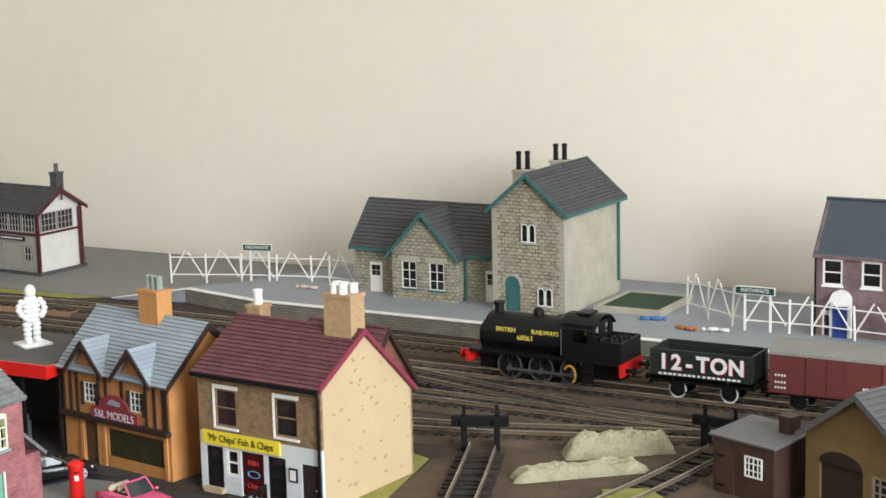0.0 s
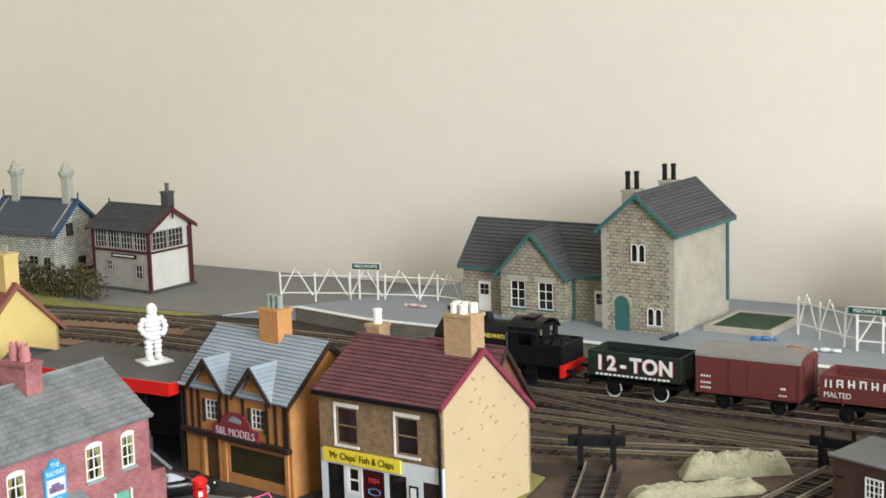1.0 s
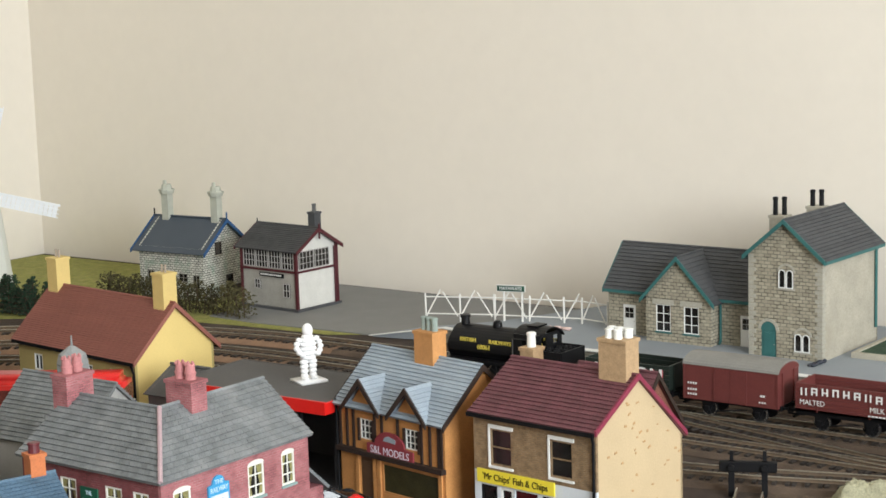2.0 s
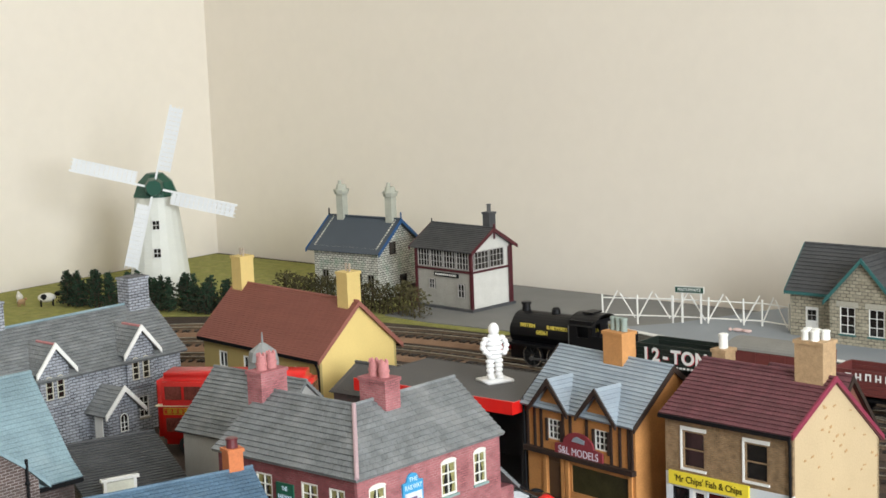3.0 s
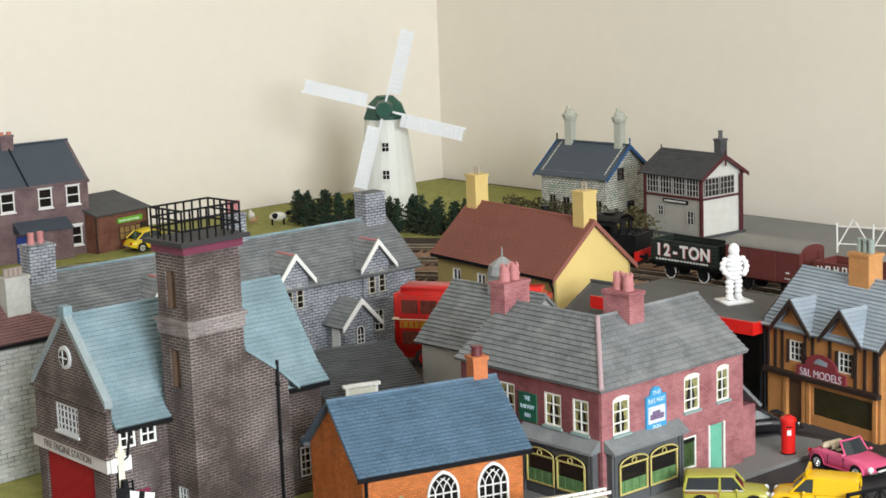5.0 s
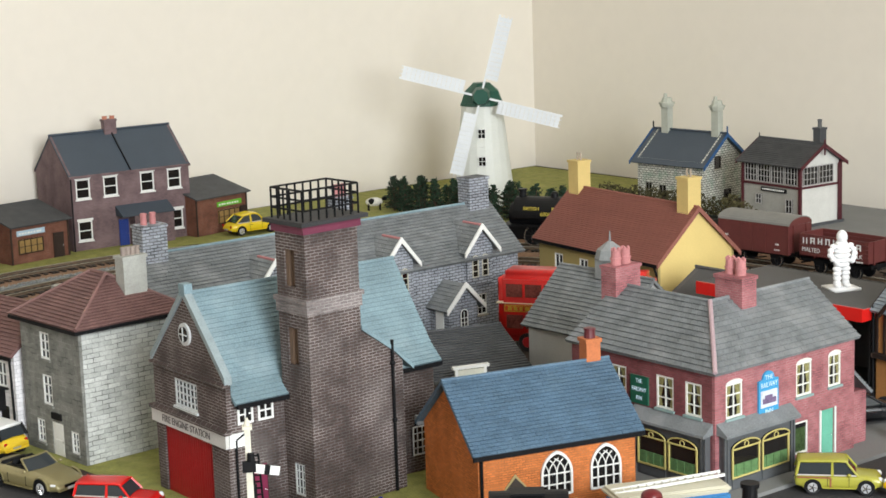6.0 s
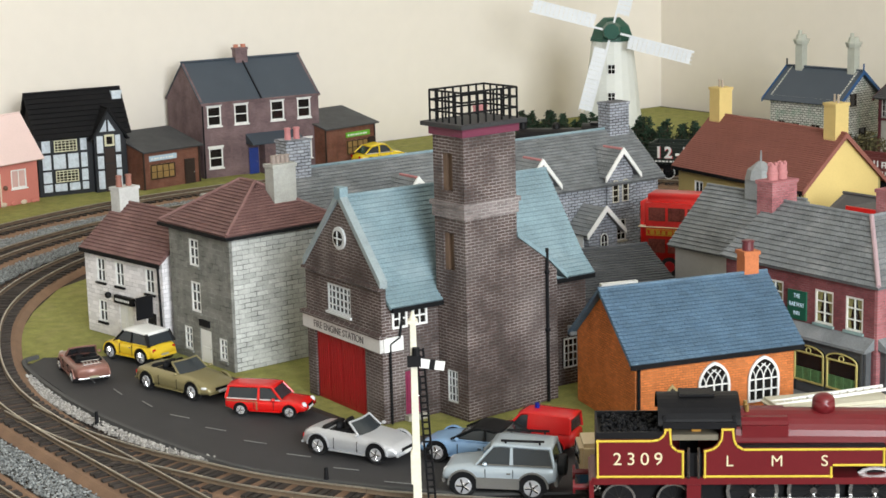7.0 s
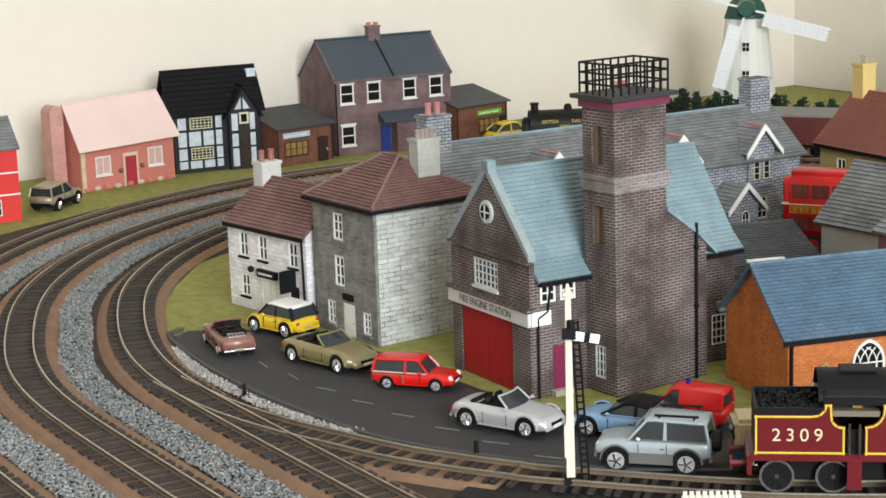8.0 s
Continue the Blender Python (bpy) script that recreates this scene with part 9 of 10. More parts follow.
def saddle_tank():
    e = thing("tank_engine", Matrix.Identity(4), "black saddle tank steam engine with red buffer beams", "locomotive", "goods train")
    L = 0.106
    BK = mat("satin_black_engine", (0.006, 0.006, 0.007), 0.45, 0.15, 60, 0.03, spec=0.22)
    bm = bmesh.new()
    box(bm, -L / 2, -0.0155, 0.0165, L / 2, 0.0155, 0.0185)
    part("running_plate", bm, BK, e)
    bm = bmesh.new()
    box(bm, -L / 2 + 0.004, -0.0065, 0.005, L / 2 - 0.004, 0.0065, 0.0165)
    part("frame", bm, BK, e)
    for s in (-1, 1):
        bm = bmesh.new()
        box(bm, s * L / 2 - 0.001, -0.016, 0.0100, s * L / 2 + 0.001, 0.016, 0.0180)
        part("buffer_beam", bm, RED, e)
        for y in (-0.010, 0.010):
            bm = bmesh.new()
            rod(bm, (s * L / 2, y, 0.0135), (s * (L / 2 + 0.006), y, 0.0135), 0.0012, 8)
            rod(bm, (s * (L / 2 + 0.006), y, 0.0135), (s * (L / 2 + 0.0068), y, 0.0135), 0.003, 14)
            part("buffer", bm, RED if s > 0 else BK, e)
        bm = bmesh.new()
        rod(bm, (s * L / 2, 0, 0.0075), (s * (L / 2 + 0.007), 0, 0.0075), 0.0006)
        part("coupling", bm, BK, e)
    for x in (0.026, 0.004, -0.018):
        rail_wheel(e, x, 0.0088)
    for s in (-1, 1):
        coupling_rods(e, (-0.018, 0.004, 0.026), 0.0088, 0.0070, s, mat_cache("dull_steel", (0.18, 0.18, 0.18), 0.35, metal=0.7))
        bm = bmesh.new()
        box(bm, -0.0335, s * 0.0128 - 0.0005, 0.004, -0.0255, s * 0.0128 + 0.0005, 0.0165)
        for z in (0.004, 0.0105):
            box(bm, -0.0335, s * 0.0128, z, -0.0255, s * 0.0155, z + 0.0008)
        part("cab_step", bm, BK, e)
    # saddle tank: rounded arch section from smokebox to cab
    def sect(r, zc, skirt):
        return [(-r, skirt)] + [(r * math.sin(-math.pi / 2 + math.pi * k / 16), zc + r * math.cos(-math.pi / 2 + math.pi * k / 16)) for k in range(17)] + [(r, skirt)]
    bm = bmesh.new()
    prism(bm, sect(0.0135, 0.0275, 0.0245), "x", -0.014, 0.043)
    part("saddle_tank", bm, BK, e, smooth=False)
    bm = bmesh.new()
    rod(bm, (-0.014, 0, 0.0255), (0.047, 0, 0.0255), 0.0100, 24)
    box(bm, -0.012, -0.006, 0.0185, 0.044, 0.006, 0.022)
    part("boiler", bm, BK, e)
    bm = bmesh.new()
    rod(bm, (0.047, 0, 0.0258), (0.0482, 0, 0.0258), 0.0085, 24)
    part("smokebox_door", bm, BK, e)
    bm = bmesh.new()
    cyl(bm, 0.038, 0, 0.0395, 0.0465, 0.0034, 0.0029, 16)
    cyl(bm, 0.038, 0, 0.0455, 0.0473, 0.0038, 0.0038, 16)
    part("chimney", bm, BK, e)
    bm = bmesh.new()
    cyl(bm, 0.010, 0, 0.0400, 0.0440, 0.0036, 0.0032, 16)
    cyl(bm, 0.010, 0, 0.0440, 0.0455, 0.0032, 0.0018, 16)
    part("tank_filler", bm, BK, e)
    # cab with openings
    for s in (-1, 1):
        bm = bmesh.new()
        wall_cells(bm, -0.034, -0.014, 0.0185, 0.041, [(-0.0305, 0.029, 0.010, 0.0085)], 0.0009, Matrix(((1, 0, 0, 0), (0, s, 0, s * 0.0153), (0, 0, 1, 0), (0, 0, 0, 1))))
        part("cab_side", bm, BK, e)
        bm = bmesh.new()
        box(bm, -0.0525, s * 0.0153 - 0.0004, 0.0185, -0.034, s * 0.0153 + 0.0004, 0.031)
        part("bunker_side", bm, BK, e)
        bm = bmesh.new()
        rod(bm, (-0.0125, s * 0.0148, 0.020), (-0.0125, s * 0.0148, 0.037), 0.0004)
        part("handrail", bm, mat_cache("dull_steel", (0.18, 0.18, 0.18), 0.35, metal=0.7), e)
    bm = bmesh.new()
    wall_cells(bm, -0.0148, 0.0148, 0.0185, 0.041, [(-0.0105, 0.0325, 0.006, 0.006), (0.0045, 0.0325, 0.006, 0.006)], 0.0009, Matrix(((0, -1, 0, -0.034), (1, 0, 0, 0), (0, 0, 1, 0), (0, 0, 0, 1))))
    box(bm, -0.0149, -0.0148, 0.0185, -0.014, 0.0148, 0.041)
    box(bm, -0.0530, -0.0148, 0.0185, -0.0520, 0.0148, 0.031)
    part("cab_end", bm, BK, e)
    bm = bmesh.new()
    for k in range(10):
        a, b = -0.9 + 1.8 * k / 10, -0.9 + 1.8 * (k + 1) / 10
        prism(bm, [(0.0205 * math.sin(a), 0.0245 + 0.0205 * math.cos(a)), (0.0205 * math.sin(b), 0.0245 + 0.0205 * math.cos(b)), (0.0197 * math.sin(b), 0.0245 + 0.0197 * math.cos(b)), (0.0197 * math.sin(a), 0.0245 + 0.0197 * math.cos(a))], "x", -0.0360, -0.0120)
    part("cab_roof", bm, BK, e)
    bm = bmesh.new()
    box(bm, -0.028, -0.006, 0.0448, -0.019, 0.006, 0.0458)
    part("roof_hatch", bm, BK, e)
    bm = bmesh.new()
    rng = random.Random(8)
    for _ in range(60):
        ball(bm, rng.uniform(-0.0505, -0.036), rng.uniform(-0.013, 0.013), 0.0275 + rng.uniform(0, 0.003), rng.uniform(0.0012, 0.0022), seg=6)
    tagged(part("coal", bm, BLACK, e), kind="stuff")
    bm = bmesh.new()
    box(bm, -0.051, -0.014, 0.0185, -0.036, 0.014, 0.0275)
    part("bunker_floor", bm, BK, e)
    # brass vacuum hose hook
    bm = bmesh.new()
    for k in range(10):
        a, b = 0.6 + 3.6 * k / 10, 0.6 + 3.6 * (k + 1) / 10
        rod(bm, (-0.0185 + 0.004 * math.cos(a), 0.0156, 0.0085 + 0.0055 * math.sin(a)), (-0.0185 + 0.004 * math.cos(b), 0.0156, 0.0085 + 0.0055 * math.sin(b)), 0.0007, 6)
    part("injector_pipe", bm, mat_cache("copper_orange", (0.45, 0.22, 0.03), 0.4), e)
    for s in (-1, 1):
        face = NEAR @ Matrix.Translation((0, 0.01355, 0)) if s > 0 else Matrix(((1, 0, 0, 0), (0, -1, 0, -0.01355), (0, 0, 1, 0), (0, 0, 0, 1)))
        lettering(e, "BRITISH", face, -0.0265, 0.0001, 0.0325, 0.0040, LETTER_Y, squash=1.0, depth=0.0004)
        lettering(e, "RAILWAYS", face, 0.0010, 0.0001, 0.0325, 0.0040, LETTER_Y, squash=1.0, depth=0.0004)
        lettering(e, "68061", face, -0.0130, 0.0001, 0.0280, 0.0046, LETTER_Y, squash=1.0, depth=0.0003)
    enlarge(e, 1.1)
    return e


def passenger_tank():
    """The crimson side-tank engine on the branch track; built with its bunker towards +x of its own space reversed: front is +x."""
    e = thing("tank_engine", pose(1.0344, -0.9668, 0.007, 0, 0, 50) , "crimson lake tank engine with yellow lining and black roof", "locomotive")
    CR = mat("crimson_lake_paint", (0.125, 0.010, 0.013), 0.30, 0.06, 60, 0.02)
    BK = mat("black_engine_paint", (0.006, 0.006, 0.007), 0.5, 0.1, spec=0.18)
    YL = mat("yellow_lining", (0.66, 0.50, 0.06), 0.4)
    CRT = mat("cream_lettering", (0.66, 0.58, 0.38), 0.4)
    x0 = -0.022   # rear of the bunker
    Wd = 0.0325
    bm = bmesh.new()
    box(bm, x0 - 0.002, -Wd / 2, 0.0165, 0.135, Wd / 2, 0.0195)
    part("running_plate", bm, CR, e)
    bm = bmesh.new()
    box(bm, x0 + 0.004, -0.006, 0.005, 0.13, 0.006, 0.0165)
    part("frame", bm, BK, e)
    bm = bmesh.new()
    box(bm, x0 - 0.003, -Wd / 2, 0.010, x0 - 0.001, Wd / 2, 0.0185)
    part("buffer_beam", bm, CR, e)
    for y in (-0.010, 0.010):
        bm = bmesh.new()
        rod(bm, (x0 - 0.003, y, 0.0135), (x0 - 0.009, y, 0.0135), 0.0014, 8)
        rod(bm, (x0 - 0.009, y, 0.0135), (x0 - 0.010, y, 0.0135), 0.0032, 14)
        part("buffer", bm, CR, e)
    for x, r in ((-0.0122, 0.0074), (0.0113, 0.0074), (0.045, 0.0112), (0.071, 0.0112), (0.097, 0.0112)):
        rail_wheel(e, x, r)
    for s in (-1, 1):
        coupling_rods(e, (0.045, 0.071, 0.097), 0.0112, 0.0080, s, mat_cache("bright_steel", (0.5, 0.5, 0.5), 0.25, metal=0.9))
        F = Matrix(((1, 0, 0, 0), (0, s, 0, s * Wd / 2), (0, 0, 1, 0), (0, 0, 0, 1)))
        # bunker side panel and tank side panel with their curved shoulders
        rear = [(x0, 0.0195), (0.0155, 0.0195), (0.0155, 0.0320), (0.0125, 0.0325), (0.0105, 0.0345), (0.0100, 0.0420), (0.0070, 0.0420), (0.0065, 0.0395), (0.0045, 0.0375), (0.0015, 0.0370), (x0, 0.0370)]
        tank = [(0.0235, 0.0195), (0.078, 0.0195), (0.078, 0.0245), (0.10, 0.0245), (0.10, 0.0330), (0.0405, 0.0330), (0.0380, 0.0345), (0.0370, 0.0370), (0.0365, 0.0420), (0.0310, 0.0420), (0.0305, 0.0370), (0.0290, 0.0345), (0.0270, 0.0330), (0.0235, 0.0322)]
        for nm, pts in (("bunker_side", rear), ("side_tank", tank)):
            bm = bmesh.new()
            prism(bm, pts, "y", -0.0012, 0, F)
            sp = part(nm, bm, CR, e)
            bm = bmesh.new()
            cxm, czm = sum(p[0] for p in pts) / len(pts), sum(p[1] for p in pts) / len(pts)
            for p, q in zip(pts, pts[1:] + pts[:1]):
                P = Vector((p[0], 0.0002, p[1]))
                Q = Vector((q[0], 0.0002, q[1]))
                d = (Q - P).normalized()
                nrm = Vector((-d.z, 0, d.x)) * 0.0007
                rod(bm, F @ (P + nrm), F @ (Q + nrm), 0.0005, 5)
            part("lining", bm, YL, sp)
        read = Matrix(((1, 0, 0, 0), (0, -1, 0, -Wd / 2), (0, 0, 1, 0), (0, 0, 0, 1))) if s < 0 else NEAR @ Matrix.Translation((0, Wd / 2, 0))
        sg = 1 if s < 0 else -1
        for k, t in enumerate("2309"):
            lettering(e, t, read, sg * (-0.0042) + (k - 1.5) * 0.0058, 0.0003, 0.0280, 0.0080, CRT, depth=0.0001)
        for k, t in enumerate("LMS"):
            lettering(e, t, read, sg * 0.0545 + (k - 1) * 0.0200 * 1, 0.0003, 0.0270, 0.0070, CRT, depth=0.0001)
        for x in (0.0172, 0.0215):
            bm = bmesh.new()
            rod(bm, (x, s * (Wd / 2 + 0.0006), 0.0195), (x, s * (Wd / 2 + 0.0006), 0.0335), 0.0006, 6)
            part("handrail", bm, CHROME, e)
        bm = bmesh.new()
        box(bm, 0.0155, s * (Wd / 2 - 0.003), 0.0195, 0.0235, s * (Wd / 2 - 0.002), 0.030)
        part("cab_door", bm, BK, e)
        bm = bmesh.new()
        box(bm, 0.0165, s * (Wd / 2) - 0.0008, 0.004, 0.0225, s * (Wd / 2) + 0.0002, 0.0165)
        part("cab_step", bm, CR, e)
    bm = bmesh.new()
    box(bm, x0, -Wd / 2 + 0.0013, 0.0195, x0 + 0.0012, Wd / 2 - 0.0013, 0.0371)
    box(bm, 0.0065, -Wd / 2 + 0.0013, 0.0195, 0.0077, Wd / 2 - 0.0013, 0.047)
    box(bm, 0.036, -Wd / 2 + 0.0013, 0.0195, 0.0372, Wd / 2 - 0.0013, 0.047)
    part("cab_end", bm, BK, e)
    bm = bmesh.new()
    for s in (-1, 1):
        box(bm, x0, s * (Wd / 2 - 0.0008) - 0.0006, 0.0372, 0.0065, s * (Wd / 2 - 0.0008) + 0.0006, 0.0402)
    box(bm, x0, -Wd / 2 + 0.0015, 0.0372, x0 + 0.001, Wd / 2 - 0.0015, 0.0402)
    box(bm, x0 + 0.001, -Wd / 2 + 0.0015, 0.0195, 0.0065, Wd / 2 - 0.0015, 0.0372)
    part("coal_bunker", bm, BK, e)
    bm = bmesh.new()
    rng = random.Random(4)
    for _ in range(260):
        ball(bm, rng.uniform(x0 + 0.003, 0.005), rng.uniform(-0.013, 0.013), 0.0372 + rng.uniform(0, 0.0024), rng.uniform(0.0006, 0.0014), seg=6)
    tagged(part("coal", bm, BLACK, e), kind="stuff")
    bm = bmesh.new()
    pts = [(0.0165 * math.sin(-1.25 + 2.5 * k / 14), 0.0385 + 0.0145 * math.cos(-1.25 + 2.5 * k / 14)) for k in range(15)]
    prism(bm, pts + [(p[0] * 0.95, p[1] - 0.0009) for p in pts[::-1]], "x", 0.0045, 0.0395)
    for s in (-1, 1):
        box(bm, 0.0065, s * 0.0157 - 0.0005, 0.0415, 0.0375, s * 0.0157 + 0.0005, 0.0445)
    part("cab_roof", bm, BK, e)
    bm = bmesh.new()
    box(bm, 0.014, -0.005, 0.0528, 0.029, 0.005, 0.0538)
    part("roof_vent", bm, BK, e)
    bm = bmesh.new()
    box(bm, 0.010, -0.0145, 0.036, 0.030, 0.0145, 0.0385)
    part("cab_interior", bm, mat_cache("drab_cab", (0.16, 0.14, 0.10), 0.6), e)
    bm = bmesh.new()
    ball(bm, 0.021, -0.008, 0.0405, 0.002, seg=8)
    box(bm, 0.019, -0.010, 0.037, 0.023, -0.006, 0.040)
    part("brass_fitting", bm, mat_cache("copper_orange", (0.45, 0.22, 0.03), 0.4), e)
    bm = bmesh.new()
    rod(bm, (0.037, 0, 0.0345), (0.108, 0, 0.0335), 0.0118, 28)
    part("boiler", bm, CR, e, smooth=False)
    bm = bmesh.new()
    box(bm, 0.037, -0.0118, 0.033, 0.063, 0.0118, 0.0445)
    bevel(bm, 0.0032, 3)
    part("firebox", bm, CR, e)
    bm = bmesh.new()
    rod(bm, (0.108, 0, 0.0335), (0.130, 0, 0.0335), 0.0124, 28)
    part("smokebox", bm, BK, e)
    bm = bmesh.new()
    cyl(bm, 0.076, 0, 0.0445, 0.0495, 0.0050, 0.0048, 18)
    ball(bm, 0.076, 0, 0.0495, 0.0048, 0.0048, 0.0032, 14)
    part("dome", bm, CR, e, smooth=True)
    bm = bmesh.new()
    cyl(bm, 0.119, 0, 0.0445, 0.0535, 0.0036, 0.0032, 16)
    cyl(bm, 0.119, 0, 0.0525, 0.0545, 0.0042, 0.0042, 16)
    part("chimney", bm, BK, e)
    for y in (-0.003, 0.003):
        bm = bmesh.new()
        cyl(bm, 0.043, y, 0.044, 0.0485, 0.0012, 0.0009, 8)
        part("safety_valve", bm, mat_cache("dull_brass", (0.45, 0.30, 0.10), 0.3, metal=0.7), e)
    bm = bmesh.new()
    box(bm, 0.037, -0.0155, 0.0325, 0.10, 0.0155, 0.0338)
    part("tank_top", bm, BK, e)
    enlarge(e, (1.0, 1.0, 0.985))
    return e


passenger_tank()
TRAIN = [
    (saddle_tank(), 0.114, 0.024),
    (open_wagon("open_wagon", "black-green open wagon with large white lettering", COALGREEN, ton_text, True), 0.0, 0.018),
    (covered_van(), -0.0845, 0.02),
    (open_wagon("open_wagon", "bauxite red open wagon with white lettering", VANRED, drink_text, False), -0.1695, 0.018),
]


# ---- station furniture ----
FENCE_W = mat("white_plastic_fence", (0.74, 0.73, 0.69), 0.5, 0.06)
SIGNGREEN = mat("dark_green_enamel", (0.010, 0.055, 0.035), 0.3, 0.05)


def lattice_fence(pts, z, label, h=0.027, bay=0.0155, seed=1):
    f = thing("platform_fence", Matrix.Translation((0, 0, z)), label, "fence")
    rng = random.Random(seed)
    for (ax, ay), (bx, by) in zip(pts, pts[1:]):
        n = max(1, round(math.dist((ax, ay), (bx, by)) / bay))
        P = lambda t: (ax + (bx - ax) * t, ay + (by - ay) * t)
        for hz in (h * 0.30, h * 0.88):
            bm = bmesh.new()
            rod(bm, (*P(0), hz), (*P(1), hz), 0.0006, 6)
            part("rail", bm, FENCE_W, f)
        for k in range(n + 1):
            x, y = P(k / n)
            lean = rng.uniform(-0.004, 0.004)
            if k % 2 == 0:
                bm = bmesh.new()
                rod(bm, (x, y, 0), (x + lean * 0.3, y, h), 0.0009, 6)
                part("post", bm, FENCE_W, f)
            if k < n:
                x2, y2 = P((k + 0.85) / n)
                bm = bmesh.new()
                if k % 2:
                    rod(bm, (x, y, h * 1.05), (x2, y2, h * 0.22), 0.0006, 6)
                else:
                    rod(bm, (x, y, h * 0.20), (x2, y2, h * 1.12), 0.0007, 6)
                part("brace", bm, FENCE_W, f)


def name_sign(x, y, rz, label, w=0.0265, h=0.0335):
    s = thing("station_sign", pose(x, y, 0.0124, 0, 0, rz), label, "sign", "station name signs")
    for k in (0.22, 0.88):
        bm = bmesh.new()
        box(bm, w * k - 0.0008, 0, 0, w * k + 0.0008, 0.0014, h - 0.002)
        part("post", bm, FENCE_W, s)
    bm = bmesh.new()
    box(bm, -0.0004, -0.0012, h - 0.0062, w + 0.0004, 0.0, h)
    bd = part("board", bm, FENCE_W, s)
    bm = bmesh.new()
    box(bm, 0.0002, -0.0015, h - 0.0056, w - 0.0002, -0.0012, h - 0.0006)
    part("enamel", bm, SIGNGREEN, bd)
    F = faces_of(1, 1)["f"]
    lettering(bd, "MAITHWAITE", F, w / 2, 0.0016, h - 0.0031, 0.0043, LETTER_W, squash=0.84)


lattice_fence([(0.675, -0.118), (0.735, -0.094), (0.815, -0.073), (0.845, -0.078)], 0.009, "white lattice fence leaning along the platform", seed=3)
lattice_fence([(1.150, -0.070), (1.172, -0.083), (1.2107, -0.105)], 0.0124, "white lattice fence on the platform corner", h=0.030, seed=5)
lattice_fence([(1.2107, -0.105), (1.262, -0.103), (1.330, -0.112), (1.42, -0.118)], 0.0124, "white lattice fence in front of the brick house", h=0.026, seed=7)
name_sign(0.7402, -0.0965, 14, "dark green station name sign on white posts")
name_sign(1.2045, -0.1075, 2, "dark green station name sign on white posts", 0.0300, 0.0345)

gb = thing("garden_bed", pose(1.0775, -0.089, 0.0124), "low stone walled bed of dark green moss", "planter")
for a in ((0, 0, 0.058, 0.004), (0, 0.064, 0.058, 0.068), (0, 0.004, 0.004, 0.064), (0.054, 0.004, 0.058, 0.064)):
    bm = bmesh.new()
    box(bm, a[0], a[1], 0, a[2], a[3], 0.0045)
    part("kerb", bm, STONE_SM, gb)
bm = bmesh.new()
box(bm, 0.004, 0.004, 0, 0.054, 0.064, 0.0035)
part("moss", bm, mat("dark_green_moss", (0.030, 0.062, 0.034), 0.95, 0.4, 300, 1.0, fine=1500), gb)


def toy_figure(x, y, z, rz, colour, name, label):
    """A small plain toy figure lying down, one simple shape."""
    bm = bmesh.new()
    ball(bm, 0.0, 0, 0.0018, 0.0052, 0.0024, 0.0017, 8)
    ball(bm, 0.0072, 0, 0.0018, 0.0018, 0.0016, 0.0016, 8)
    rod(bm, (-0.004, 0.0012, 0.0015), (-0.012, 0.0022, 0.0012), 0.0011, 6)
    rod(bm, (-0.004, -0.0012, 0.0015), (-0.012, -0.0016, 0.0012), 0.0011, 6)
    ob = part("toy_figure", bm, mat(name, colour, 0.6), None, label, smooth=True)
    ob.matrix_world = pose(x, y, z, 0, 0, rz)
    tagged(ob, category="toy figure", group="toy figures on the platform")


toy_figure(1.1360, -0.1010, 0.0124, 10, (0.05, 0.17, 0.42), "blue_toy_paint", "small blue plain toy figure lying on the platform")
toy_figure(1.1730, -0.1235, 0.0124, -20, (0.42, 0.15, 0.05), "orange_toy_paint", "small orange plain toy figure lying on the platform")
toy_figure(1.1910, -0.1200, 0.0124, 200, (0.62, 0.62, 0.62), "white_toy_paint", "small white plain toy figure lying on the platform")
toy_figure(0.8100, -0.1050, 0.0124, 190, (0.62, 0.45, 0.42), "pink_toy_paint", "small pink plain toy figure lying on the platform")
toy_figure(1.0660, -0.1230, 0.0124, 80, (0.03, 0.035, 0.05), "dark_toy_paint", "small dark plain toy figure lying on the platform")


# ---- planting and animals ----
def leaf_cloud(name, spots, size, material, seed, parent=None):
    """Small leaf blades turned every way, one mesh."""
    rng = random.Random(seed)
    v, f = [], []
    for x, y, z in spots:
        s = size * rng.uniform(0.6, 1.3)
        a = Vector((rng.uniform(-1, 1), rng.uniform(-1, 1), rng.uniform(-0.6, 1))).normalized() * s
        b = a.cross(Vector((rng.uniform(-1, 1), rng.uniform(-1, 1), rng.uniform(-1, 1)))).normalized() * s * 0.55
        o = len(v)
        c = Vector((x, y, z))
        v += [tuple(c - a), tuple(c + b), tuple(c + a), tuple(c - b)]
        f.append((o, o + 1, o + 2, o + 3))
    me = bpy.data.meshes.new(name)
    me.from_pydata(v, [], f)
    me.materials.append(material)
    ob = new(name, me)
    if parent:
        ob.parent = parent
    return tagged(ob, kind="stuff")


HEDGE_M = mat("brown_green_hedge_leaf", (0.085, 0.075, 0.032), 0.9, 0.3, rand=0.5)
CONIFER_M = mat("dark_conifer_leaf", (0.020, 0.050, 0.026), 0.85, 0.3, rand=0.5)
TRUNK = mat("brown_twig", (0.07, 0.045, 0.03), 0.9, 0.2)


